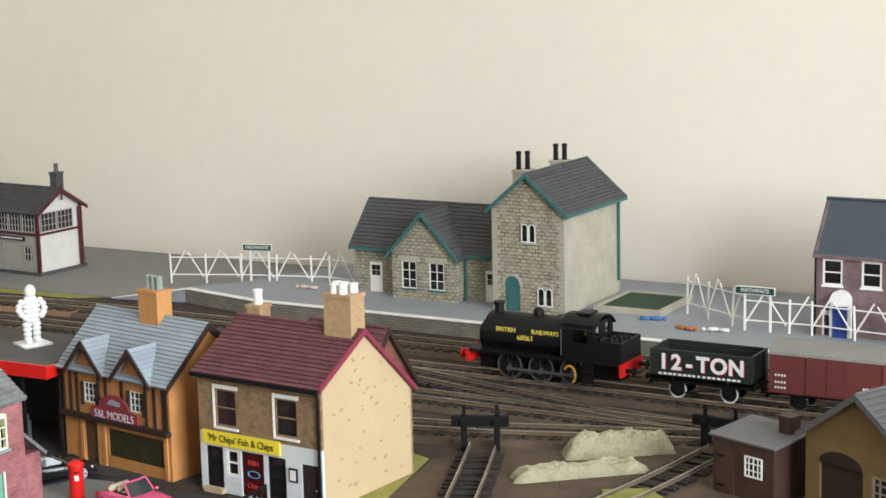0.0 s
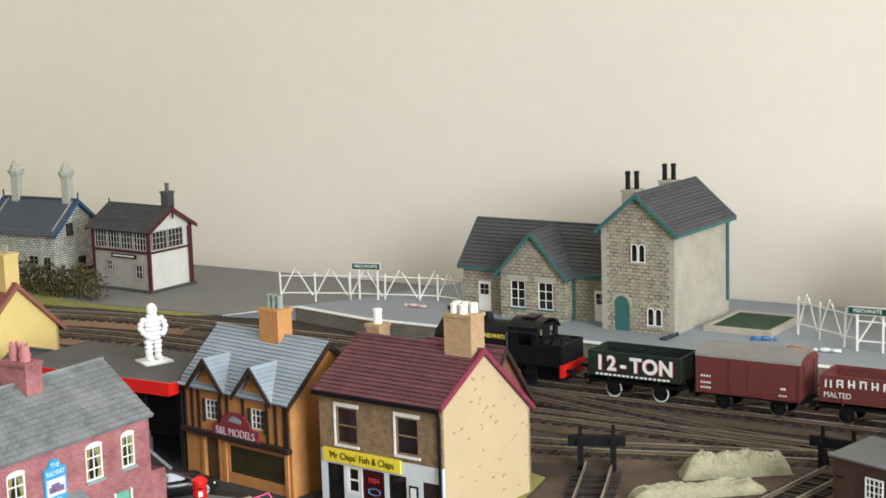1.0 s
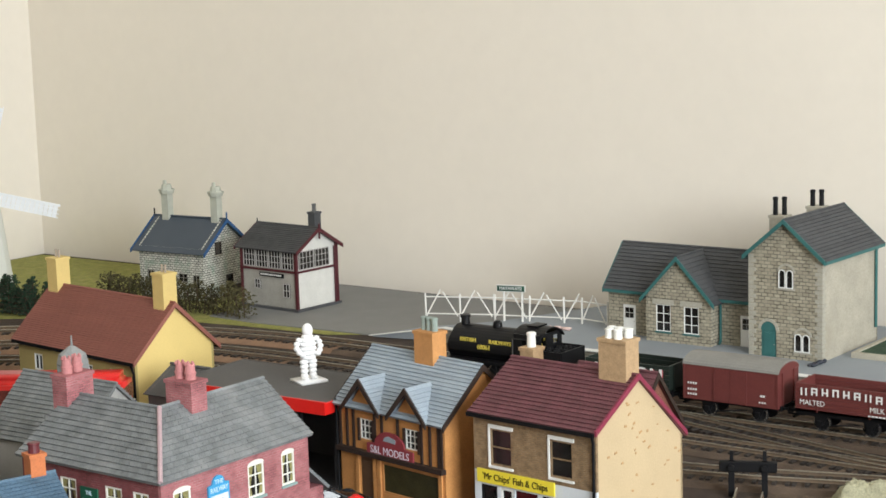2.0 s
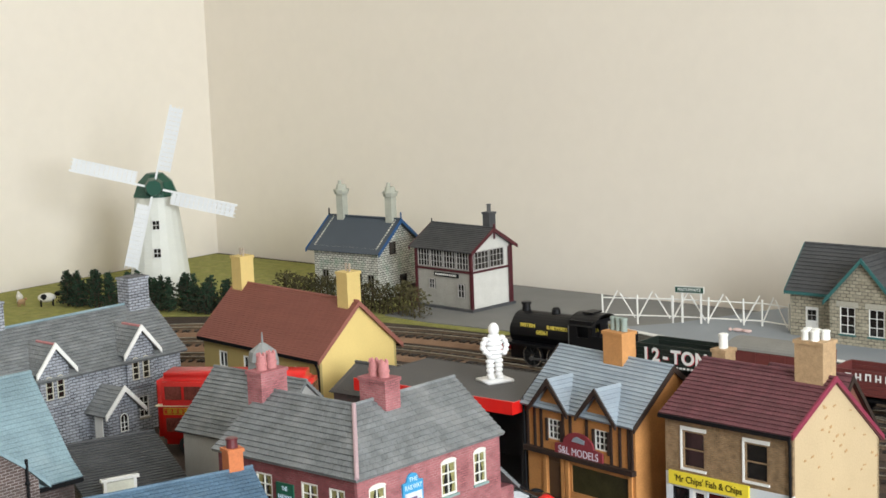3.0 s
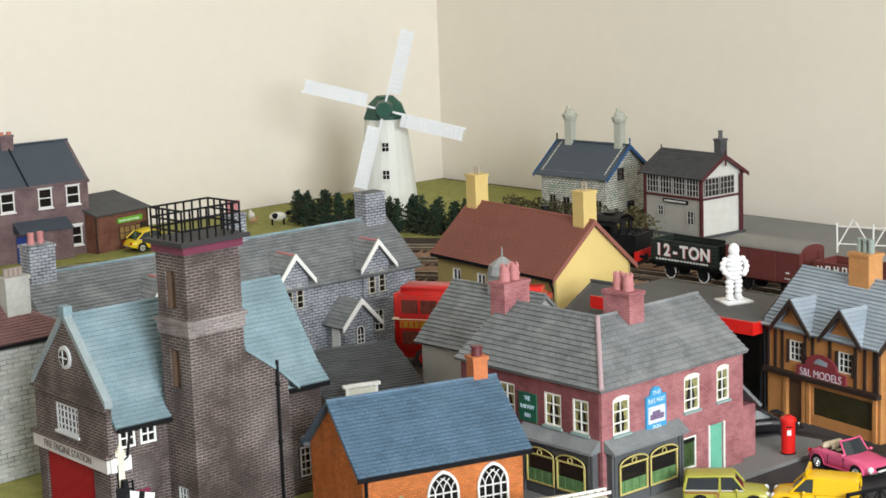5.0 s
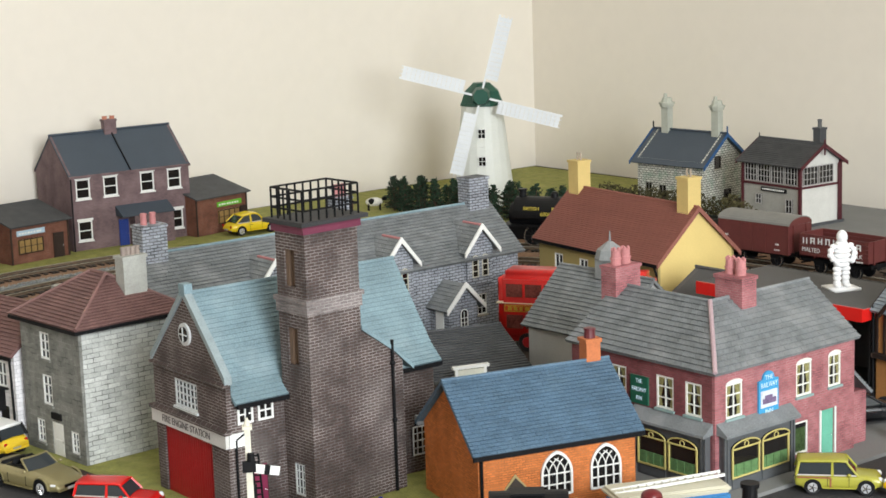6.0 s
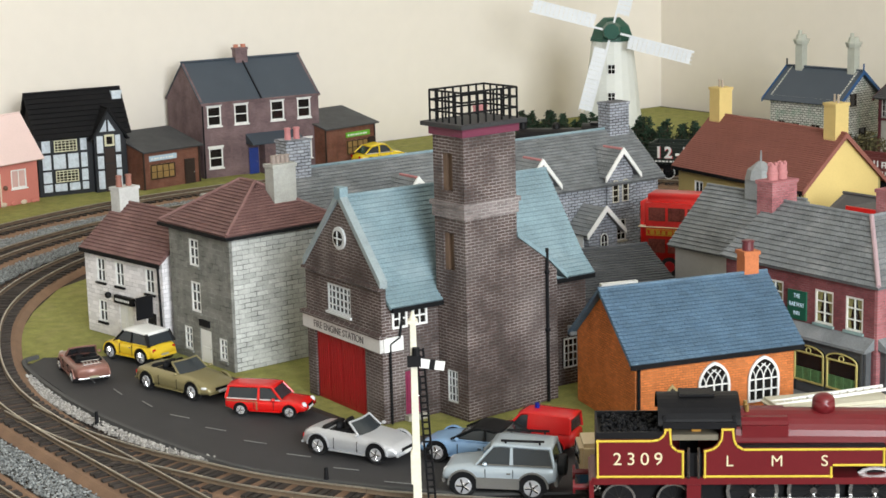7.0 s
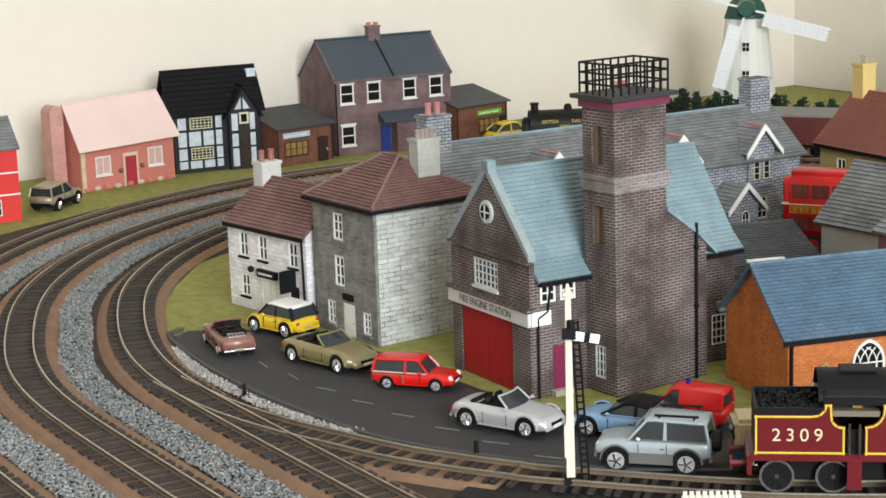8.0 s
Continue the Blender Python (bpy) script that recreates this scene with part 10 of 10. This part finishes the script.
def hedge(pts, h, w, label, seed):
    g = thing("hedge", Matrix.Identity(4), label, "hedge")
    rng = random.Random(seed)
    spots = []
    bm = bmesh.new()
    for (ax, ay), (bx, by) in zip(pts, pts[1:]):
        n = int(math.dist((ax, ay), (bx, by)) / 0.006)
        for k in range(n):
            t = k / n
            x, y = ax + (bx - ax) * t, ay + (by - ay) * t
            hh = h * rng.uniform(0.78, 1.08)
            rod(bm, (x, y, 0), (x + rng.uniform(-.004, .004), y + rng.uniform(-.004, .004), hh * 0.8), 0.0007, 5)
            for _ in range(150):
                u, vv = rng.uniform(0, 6.283), math.sqrt(rng.random())
                z = rng.random() ** 0.8
                r = w / 2 * (1.0 if z < 0.75 else 1.0 - (z - 0.75) * 2.2)
                spots.append((x + math.cos(u) * vv * r, y + math.sin(u) * vv * r, 0.001 + z * hh))
    part("stem", bm, TRUNK, g)
    leaf_cloud("leaves", spots, 0.0017, HEDGE_M, seed, g)


hedge([(0.285, -0.150), (0.40, -0.151), (0.455, -0.150)], 0.031, 0.022, "long brown-green bushy hedge before the signal box", 11)
hedge([(0.455, -0.150), (0.487, -0.154)], 0.034, 0.024, "end clump of the brown-green hedge", 12)


def conifer(x, y, h, seed, label="dark green conifer with ragged branches"):
    t = thing("conifer", pose(x, y, 0), label, "tree", "conifers by the windmill")
    rng = random.Random(seed)
    bm = bmesh.new()
    cyl(bm, 0, 0, 0, h * 0.95, 0.0011, 0.0003, 6)
    spots = []
    k = 0
    z = h * 0.08
    while z < h:
        r = 0.0110 * (1 - z / h) ** 0.6 + 0.0014
        for j in range(5):
            a = rng.uniform(0, 6.283)
            rr = r * rng.uniform(0.6, 1.15)
            tip = (rr * math.cos(a), rr * math.sin(a), z + rng.uniform(-0.001, 0.0025))
            rod(bm, (0, 0, z), tip, 0.00025, 4)
            for i in range(9):
                q = rng.uniform(0.2, 1.0)
                spots.append((tip[0] * q + rng.uniform(-.001, .001), tip[1] * q + rng.uniform(-.001, .001), z + (tip[2] - z) * q + rng.uniform(-.001, .0012)))
        z += h * 0.052
    part("trunk", bm, TRUNK, t)
    leaf_cloud("crown", spots, 0.0013, CONIFER_M, seed, t)


rng = random.Random(21)
for k in range(44):
    u = k / 43
    conifer(0.100 + 0.215 * u + rng.uniform(-0.004, 0.004), -0.287 + 0.060 * u + rng.uniform(-0.007, 0.007), rng.uniform(0.026, 0.040), 100 + k)


def animal(x, y, rz, s, coat, spots, label, name):
    a = thing(name, pose(x, y, 0, 0, 0, rz), label, name)
    bm = bmesh.new()
    ball(bm, 0, 0, 0.0072 * s, 0.0078 * s, 0.0038 * s, 0.0040 * s, 10)
    part("body", bm, coat, a, smooth=True)
    bm = bmesh.new()
    ball(bm, 0.0092 * s, 0, 0.0098 * s, 0.0026 * s, 0.0018 * s, 0.0021 * s, 8)
    part("head", bm, spots, a, smooth=True)
    for dx in (-0.005, 0.005):
        for dy in (-0.002, 0.002):
            bm = bmesh.new()
            rod(bm, (dx * s, dy * s, 0), (dx * s, dy * s, 0.006 * s), 0.0007 * s, 6)
            part("leg", bm, spots, a)
    return a


WOOL = mat("white_wool", (0.66, 0.64, 0.58), 0.9, 0.15, 500, 0.6)
cw = animal(0.085, -0.302, 60, 1.25, WOOL, BLACK, "white cow with black patches grazing by the fence", "cow")
bm = bmesh.new()
ball(bm, -0.003, -0.0028, 0.010, 0.0038, 0.0024, 0.0034, 8)
part("patch", bm, BLACK, cw)
animal(0.045, -0.308, 150, 1.0, WOOL, WOOL, "white sheep standing on the grass", "sheep")
animal(0.062, -0.318, 100, 0.7, mat("tan_coat", (0.38, 0.24, 0.13), 0.8), mat("tan_head", (0.34, 0.2, 0.1), 0.8), "small tan dog beside the cow", "dog")


# ---- yard ----
def buffer_stop(x, y, rz):
    b = thing("buffer_stop", pose(x, y, 0.0004, 0, 0, rz), "black plastic buffer stop at the siding end", "buffer stop", "buffer stops")
    for s in (-1, 1):
        bm = bmesh.new()
        box(bm, s * 0.0083 - 0.0015, -0.0012, 0, s * 0.0083 + 0.0015, 0.0018, 0.0185)
        prism(bm, [(0.0018, 0.0), (0.0105, 0.0), (0.0018, 0.014)], "x", s * 0.0083 - 0.0009, s * 0.0083 + 0.0009)
        part("post", bm, BLACK, b)
        bm = bmesh.new()
        rod(bm, (s * 0.0083, -0.0012, 0.0155), (s * 0.0083, -0.0035, 0.0155), 0.0016, 10)
        part("pad", bm, BLACK, b)
        bm = bmesh.new()
        box(bm, s * 0.0083 - 0.0009, 0.0005, 0.0185, s * 0.0083 + 0.0009, 0.0018, 0.0235)
        part("lamp_bracket", bm, BLACK, b)
    bm = bmesh.new()
    box(bm, -0.0145, -0.0016, 0.0130, 0.0145, 0.0016, 0.0185)
    bevel(bm, 0.0004, 1)
    part("beam", bm, BLACK, b)
    enlarge(b, 1.22)


buffer_stop(1.1615, -0.4335, 24)
buffer_stop(1.2945, -0.3765, -6)


def rock(name, m, sx, sy, sz, seed, label):
    bm = bmesh.new()
    bmesh.ops.create_grid(bm, x_segments=40, y_segments=18, size=0.5)
    for v in bm.verts:
        x, y = v.co.x, v.co.y
        e = min(1.0, (0.5 - abs(x)) * 9) * min(1.0, (0.5 - abs(y)) * 4.5)
        n = noise.noise(Vector((x * 6 + seed, y * 3, seed))) * 0.35 + noise.noise(Vector((x * 22, y * 9 + seed, 1))) * 0.16 + noise.noise(Vector((x * 50, y * 26, seed))) * 0.06
        v.co = ((x + noise.noise(Vector((y * 7, seed, 0))) * 0.04) * sx, y * sy, max(0.0, e) ** 0.6 * sz * (0.78 + n))
    ob = part(name, bm, ROCKM, None, label)
    ob.matrix_world = m
    tagged(ob, category="rock")


ROCKM = mat("cream_plaster_rock", (0.31, 0.295, 0.195), 0.9, 0.3, 140, 1.0, dirt=0.6, dirt_colour=(0.19, 0.185, 0.115))
rock("plaster_rock", pose(1.236, -0.450, 0, 0, 0, 41), 0.080, 0.017, 0.0085, 3.0, "long cream plaster rock casting between the sidings")
rock("plaster_rock", pose(1.239, -0.4015, 0, 0, 0, 38), 0.068, 0.018, 0.0155, 9.0, "jagged cream plaster rock casting beside the track")


def lineside_hut():
    h = thing("lineside_hut", pose(1.3163, -0.4428, 0, 0, 0, -20), "brown platelayers hut with grey roof and white window", "hut")
    W, D, E = 0.0435, 0.034, 0.0325
    HB = mat("brown_plastic_hut", (0.055, 0.028, 0.020), 0.6, 0.12, 60)
    fs = faces_of(W, D)
    bm = bmesh.new()
    prism(bm, [(0, 0), (D, 0), (D, E + 0.003), (0, E)], "x", 0, W)
    part("wall", bm, HB, h)
    roof = deck(h, mat("grey_felt", (0.13, 0.13, 0.135), 0.8, 0.1), [[(-0.002, -0.002, E + 0.0008), (W + 0.002, -0.002, E + 0.0008), (W + 0.002, D + 0.002, E + 0.0042), (-0.002, D + 0.002, E + 0.0042)]], thick=0.0012)
    window(h, fs["f"], 0.0240, 0.0135, 0.0125, 0.0120, (3, 2), WHITE, BLACK, fr=0.0009, proud=0.0019)
    bm = bmesh.new()
    box(bm, 0.003, 0.0, 0.0, 0.0155, 0.0007, 0.0250, fs["f"])
    d = part("door", bm, HB, h)
    for z in (0.004, 0.021):
        bm = bmesh.new()
        box(bm, 0.003, 0.0007, z, 0.009, 0.0012, z + 0.0012, fs["f"])
        part("hinge", bm, BLACK, d)
    chimney(h, W - 0.009, D * 0.72, E + 0.001, 0.0455, 0.0085, 0.0085, HB)


def engine_shed():
    h = thing("engine_shed", pose(1.374, -0.4545, 0, 0, 0, -24), "ochre stone engine shed with arched doorway", "shed")
    W, D, E, R = 0.074, 0.085, 0.0455, 0.0715
    OC = mat("ochre_stone_wall", (0.16, 0.105, 0.042), 0.8, 0.2, 70, 0.5, dirt=0.4, dirt_colour=(0.21, 0.145, 0.06))
    F = faces_of(W, D)["f"]
    bm = bmesh.new()
    wall_cells(bm, 0, W, 0, E, [(0.010, 0, 0.030, 0.030), (0.046, 0.012, 0.020, 0.018)], 0.003, F)
    prism(bm, [(0, E), (W, E), (W / 2, R)], "y", -0.003, 0, F)
    part("front_wall", bm, OC, h)
    bm = bmesh.new()
    box(bm, 0, 0.003, 0, 0.003, D, E)
    box(bm, W - 0.003, 0.003, 0, W, D, E)
    box(bm, 0.003, D - 0.003, 0, W - 0.003, D, E)
    part("wall", bm, OC, h)
    bm = bmesh.new()
    r = 0.015
    pts = [(0.010, 0.030)] + [(0.025 - r * math.cos(math.pi * k / 10), 0.030 + 0.0075 * math.sin(math.pi * k / 10)) for k in range(11)]
    prism(bm, pts, "y", -0.0002, 0.0006, F)
    part("door_arch", bm, mat("dark_doorway", (0.022, 0.013, 0.008), 0.8), h)
    bm = bmesh.new()
    box(bm, 0.010, -0.0026, 0, 0.040, -0.0018, 0.030, F)
    part("door", bm, mat("dark_brown_door", (0.026, 0.015, 0.010), 0.7), h)
    window(h, F, 0.046, 0.012, 0.020, 0.018, (3, 3), mat("stone_tracery", (0.22, 0.19, 0.14)), DARKGLASS, fr=0.0014)
    gable_roof(h, W, D, E, R, mat("grey_shed_roof", (0.085, 0.085, 0.09), 0.55, 0.1), over=0.004, over_x=0.0035, courses=12, axis="y", verge=mat("grey_verge", (0.10, 0.10, 0.105), 0.7))


lineside_hut()
engine_shed()
bm = bmesh.new()
cyl(bm, 0, 0, -0.020, 0.020, 0.008, 0.008, 18, m=pose(1.405, -0.492, 0.008, 0, 90, -20))
ob = part("oil_tank", bm, mat("grey_green_tank", (0.10, 0.11, 0.09), 0.5), None, "grey-green round oil tank lying by the shed")
tagged(ob, category="tank")
sheet("grass", [(1.262, -0.475), (1.285, -0.462), (1.30, -0.475), (1.275, -0.50)], 0.002, GRASS, "small yellow-green scatter mound")

# ---- street furniture ----
pb = thing("post_box", pose(1.0015, -0.6195, 0.0), "red pillar post box with black base", "post box")
bm = bmesh.new()
cyl(bm, 0, 0, 0.0022, 0.0215, 0.0041, 0.0041, 20)
part("body", bm, RED, pb)
bm = bmesh.new()
cyl(bm, 0, 0, 0.0215, 0.0232, 0.0049, 0.0047, 20)
cyl(bm, 0, 0, 0.0232, 0.0250, 0.0045, 0.0018, 20)
part("cap", bm, RED, pb)
bm = bmesh.new()
cyl(bm, 0, 0, 0.0, 0.0030, 0.0046, 0.0044, 20)
part("base", bm, BLACK, pb)
bm = bmesh.new()
box(bm, -0.0012, -0.0044, 0.0140, 0.0012, -0.0038, 0.0170, pose(0, 0, 0, 0, 0, 45))
part("notice", bm, WHITE, pb)
bm = bmesh.new()
box(bm, -0.0016, -0.0044, 0.0185, 0.0016, -0.0039, 0.0192, pose(0, 0, 0, 0, 0, 45))
part("slot", bm, BLACK, pb)


def railing(p, q, h, label):
    r = thing("iron_railing", Matrix.Identity(4), label, "railing")
    n = max(2, round(math.dist(p, q) / 0.011))
    P = lambda t: (p[0] + (q[0] - p[0]) * t, p[1] + (q[1] - p[1]) * t)
    for z in (0.0015, h):
        bm = bmesh.new()
        rod(bm, (*P(0), z), (*P(1), z), 0.0011 if z > 0.002 else 0.0007, 6)
        part("rail", bm, BLACK, r)
    for k in range(n + 1):
        x, y = P(k / n)
        bm = bmesh.new()
        rod(bm, (x, y, 0), (x, y, h), 0.0008, 6)
        part("post", bm, BLACK, r)
        if k < n:
            bm = bmesh.new()
            x2, y2 = P((k + 1) / n)
            rod(bm, (x, y, 0.0015), (x2, y2, h), 0.0004, 5)
            rod(bm, (x, y, h), (x2, y2, 0.0015), 0.0004, 5)
            part("cross_brace", bm, BLACK, r)


railing((1.0926, -0.690), (1.111, -0.630), 0.014, "black iron railing with crossed braces by the road")
railing((1.111, -0.630), (1.107, -0.5835), 0.014, "black iron railing with crossed braces by the shop")


def signal():
    s = thing("semaphore_signal", pose(0.9636, -1.0393, 0.0, 0, 0, 58), "white semaphore signal post with black ladder", "signal")
    PW = mat("ivory_signal_post", (0.66, 0.63, 0.52), 0.55, 0.12, 200, 0.2, dirt=0.4, dirt_colour=(0.45, 0.42, 0.3))
    bm = bmesh.new()
    prism(bm, [(-0.0019, 0.004), (0.0019, 0.004), (0.0013, 0.0905), (-0.0012, 0.0905)], "y", -0.0014, 0.0014)
    prism(bm, [(-0.0026, 0.016), (-0.0010, 0.016), (-0.0010, 0.034), (-0.0026, 0.030)], "y", -0.0016, 0.0016)
    part("post", bm, PW, s)
    bm = bmesh.new()
    box(bm, -0.0022, -0.0024, 0.0895, 0.0022, 0.0024, 0.0910)
    cyl(bm, 0, 0, 0.0910, 0.0945, 0.0016, 0.0006, 8)
    part("finial", bm, PW, s)
    bm = bmesh.new()
    box(bm, -0.0050, -0.0050, 0, 0.0050, 0.0050, 0.003)
    box(bm, -0.0030, -0.0030, 0.003, 0.0030, 0.0030, 0.007)
    part("base", bm, BLACK, s)
    for x in (0.0022, 0.0052):
        bm = bmesh.new()
        rod(bm, (x + 0.003, 0.0, 0.002), (x - 0.0010, 0.0, 0.078), 0.00055, 5)
        part("ladder_stile", bm, BLACK, s)
    for k in range(25):
        z = 0.005 + k * 0.003
        dx = 0.003 - 0.004 * z / 0.078
        bm = bmesh.new()
        rod(bm, (0.0022 + dx, 0, z), (0.0052 + dx, 0, z), 0.00045, 4)
        part("rung", bm, BLACK, s)
    bm = bmesh.new()
    box(bm, 0.0025, -0.0034, 0.0705, 0.0135, -0.0026, 0.0745, pose(0.0, 0, 0.0) @ Matrix.Translation((0, 0, 0.0725)) @ Matrix.Rotation(radians(10), 4, "Y") @ Matrix.Translation((0, 0, -0.0725)))
    arm = part("arm", bm, WHITE, s)
    bm = bmesh.new()
    box(bm, 0.0068, -0.0036, 0.0703, 0.0092, -0.0024, 0.0747, Matrix.Translation((0, 0, 0.0725)) @ Matrix.Rotation(radians(10), 4, "Y") @ Matrix.Translation((0, 0, -0.0725)))
    part("arm_stripe", bm, BLACK, arm)
    bm = bmesh.new()
    box(bm, -0.0030, -0.0036, 0.0705, 0.0030, -0.0022, 0.0755)
    cyl(bm, 0.001, -0.0025, 0.0755, 0.079, 0.0018, 0.0016, 10)
    part("spectacle", bm, BLACK, s)
    bm = bmesh.new()
    box(bm, 0.0015, -0.0012, 0.058, 0.0030, 0.0012, 0.064)
    part("lamp_box", bm, BLACK, s)


signal()
DASH = mat("faded_road_dash", (0.19, 0.19, 0.185), 0.8, 0.3, 200)
for k in range(9):
    u = k / 8
    bm = bmesh.new()
    box(bm, -0.0068, -0.0004, 0, 0.0068, 0.0004, 0.0003)
    ob = part("road_dash", bm, DASH, None)
    x, y = 0.655 + 0.265 * u, -1.052 + 0.032 * u * u
    ob.matrix_world = pose(x, y, 0.0002, 0, 0, 10 + 25 * u - (20 if k < 3 else 0))
    tagged(ob, "short faded grey road marking", "marking", "road markings", "structure")
part_kerb = sweep(curve_through([(0.587, -1.0555), (0.603, -1.0705), (0.70, -1.0815), (0.80, -1.0765), (0.87, -1.061), (0.95, -1.011), (1.0, -0.949), (1.06, -0.866)]), [(-0.0016, 0.0), (0.0016, 0.0), (0.0012, 0.0022), (-0.0012, 0.0022)])
tagged(part("kerb", part_kerb, mat("dark_grey_kerb", (0.07, 0.07, 0.068), 0.85, 0.2), None, "thin dark grey road edge"), kind="structure", category="kerb")
rng = random.Random(9)
spots = []
edge_line = curve_through([(0.625, -1.0775), (0.66, -1.0838), (0.70, -1.0868), (0.7525, -1.0868), (0.80, -1.0815), (0.83, -1.0715)])
for _ in range(2600):
    p = rng.choice(edge_line)
    spots.append((p[0] + rng.uniform(-0.003, 0.003), p[1] + rng.uniform(-0.005, 0.0025)))
chippings("gravel", "strip of pale chippings between road and track", spots, WHITEGRAVEL, 0.0016, 0.0009)
for x, y in ((0.740, -1.089), (0.898, -1.046)):
    bm = bmesh.new()
    box(bm, -0.003, -0.003, 0.0, 0.003, 0.003, 0.0015)
    cyl(bm, 0, 0, 0.0015, 0.008, 0.0013, 0.0009, 8)
    ob = part("point_lever", bm, BLACK, None, "small black point lever beside the track")
    ob.matrix_world = pose(x, y, 0.0)
    tagged(ob, category="lever", group="point levers")
gp = thing("picket_fence", pose(1.0125, -1.0150, 0.0, 0, 0, 55), "low white picket fence below the branch track", "fence")
for k in range(9):
    bm = bmesh.new()
    box(bm, k * 0.0028 - 0.0009, -0.0004, 0, k * 0.0028 + 0.0009, 0.0004, 0.0085)
    part("picket", bm, mat_cache("ivory_picket", (0.68, 0.66, 0.55), 0.6), gp)
bm = bmesh.new()
box(bm, -0.0015, 0.0004, 0.005, 0.0240, 0.0008, 0.0065)
part("rail", bm, mat_cache("ivory_picket", (0.68, 0.66, 0.55), 0.6), gp)


# ---- motion ----
def on_track(s, r=0.438):
    """Place and heading on the middle track; s counts from the end of the back straight."""
    if s < 0:
        return CX - s, CY + r, math.pi
    a = math.pi / 2 + s / r
    return CX + r * math.cos(a), CY + r * math.sin(a), a + math.pi / 2


SHIFT = [(0.0, -0.612), (1.0, -0.480), (1.5, -0.4155), (3.5, -0.174), (4.0, -0.121), (4.5, -0.066), (6.0, 0.110), (6.5, 0.172), (7.0, 0.234), (7.5, 0.292), (8.0, 0.348)]


def shift(t):
    return float(np.interp(t, [a for a, b in SHIFT], [b for a, b in SHIFT]))


def ride(s, half):
    """Pose of a vehicle whose two axles follow the track."""
    xa, ya, _ = on_track(s + half)
    xb, yb, _ = on_track(s - half)
    return pose((xa + xb) / 2, (ya + yb) / 2, 0.007, 0, 0, math.degrees(math.atan2(ya - yb, xa - xb)))


def motions():
    times = [i * 0.25 for i in range(33)]
    for ob, lead, half in TRAIN:
        walk(ob, [(t, ride(shift(t) + lead, half)) for t in times])


motions()
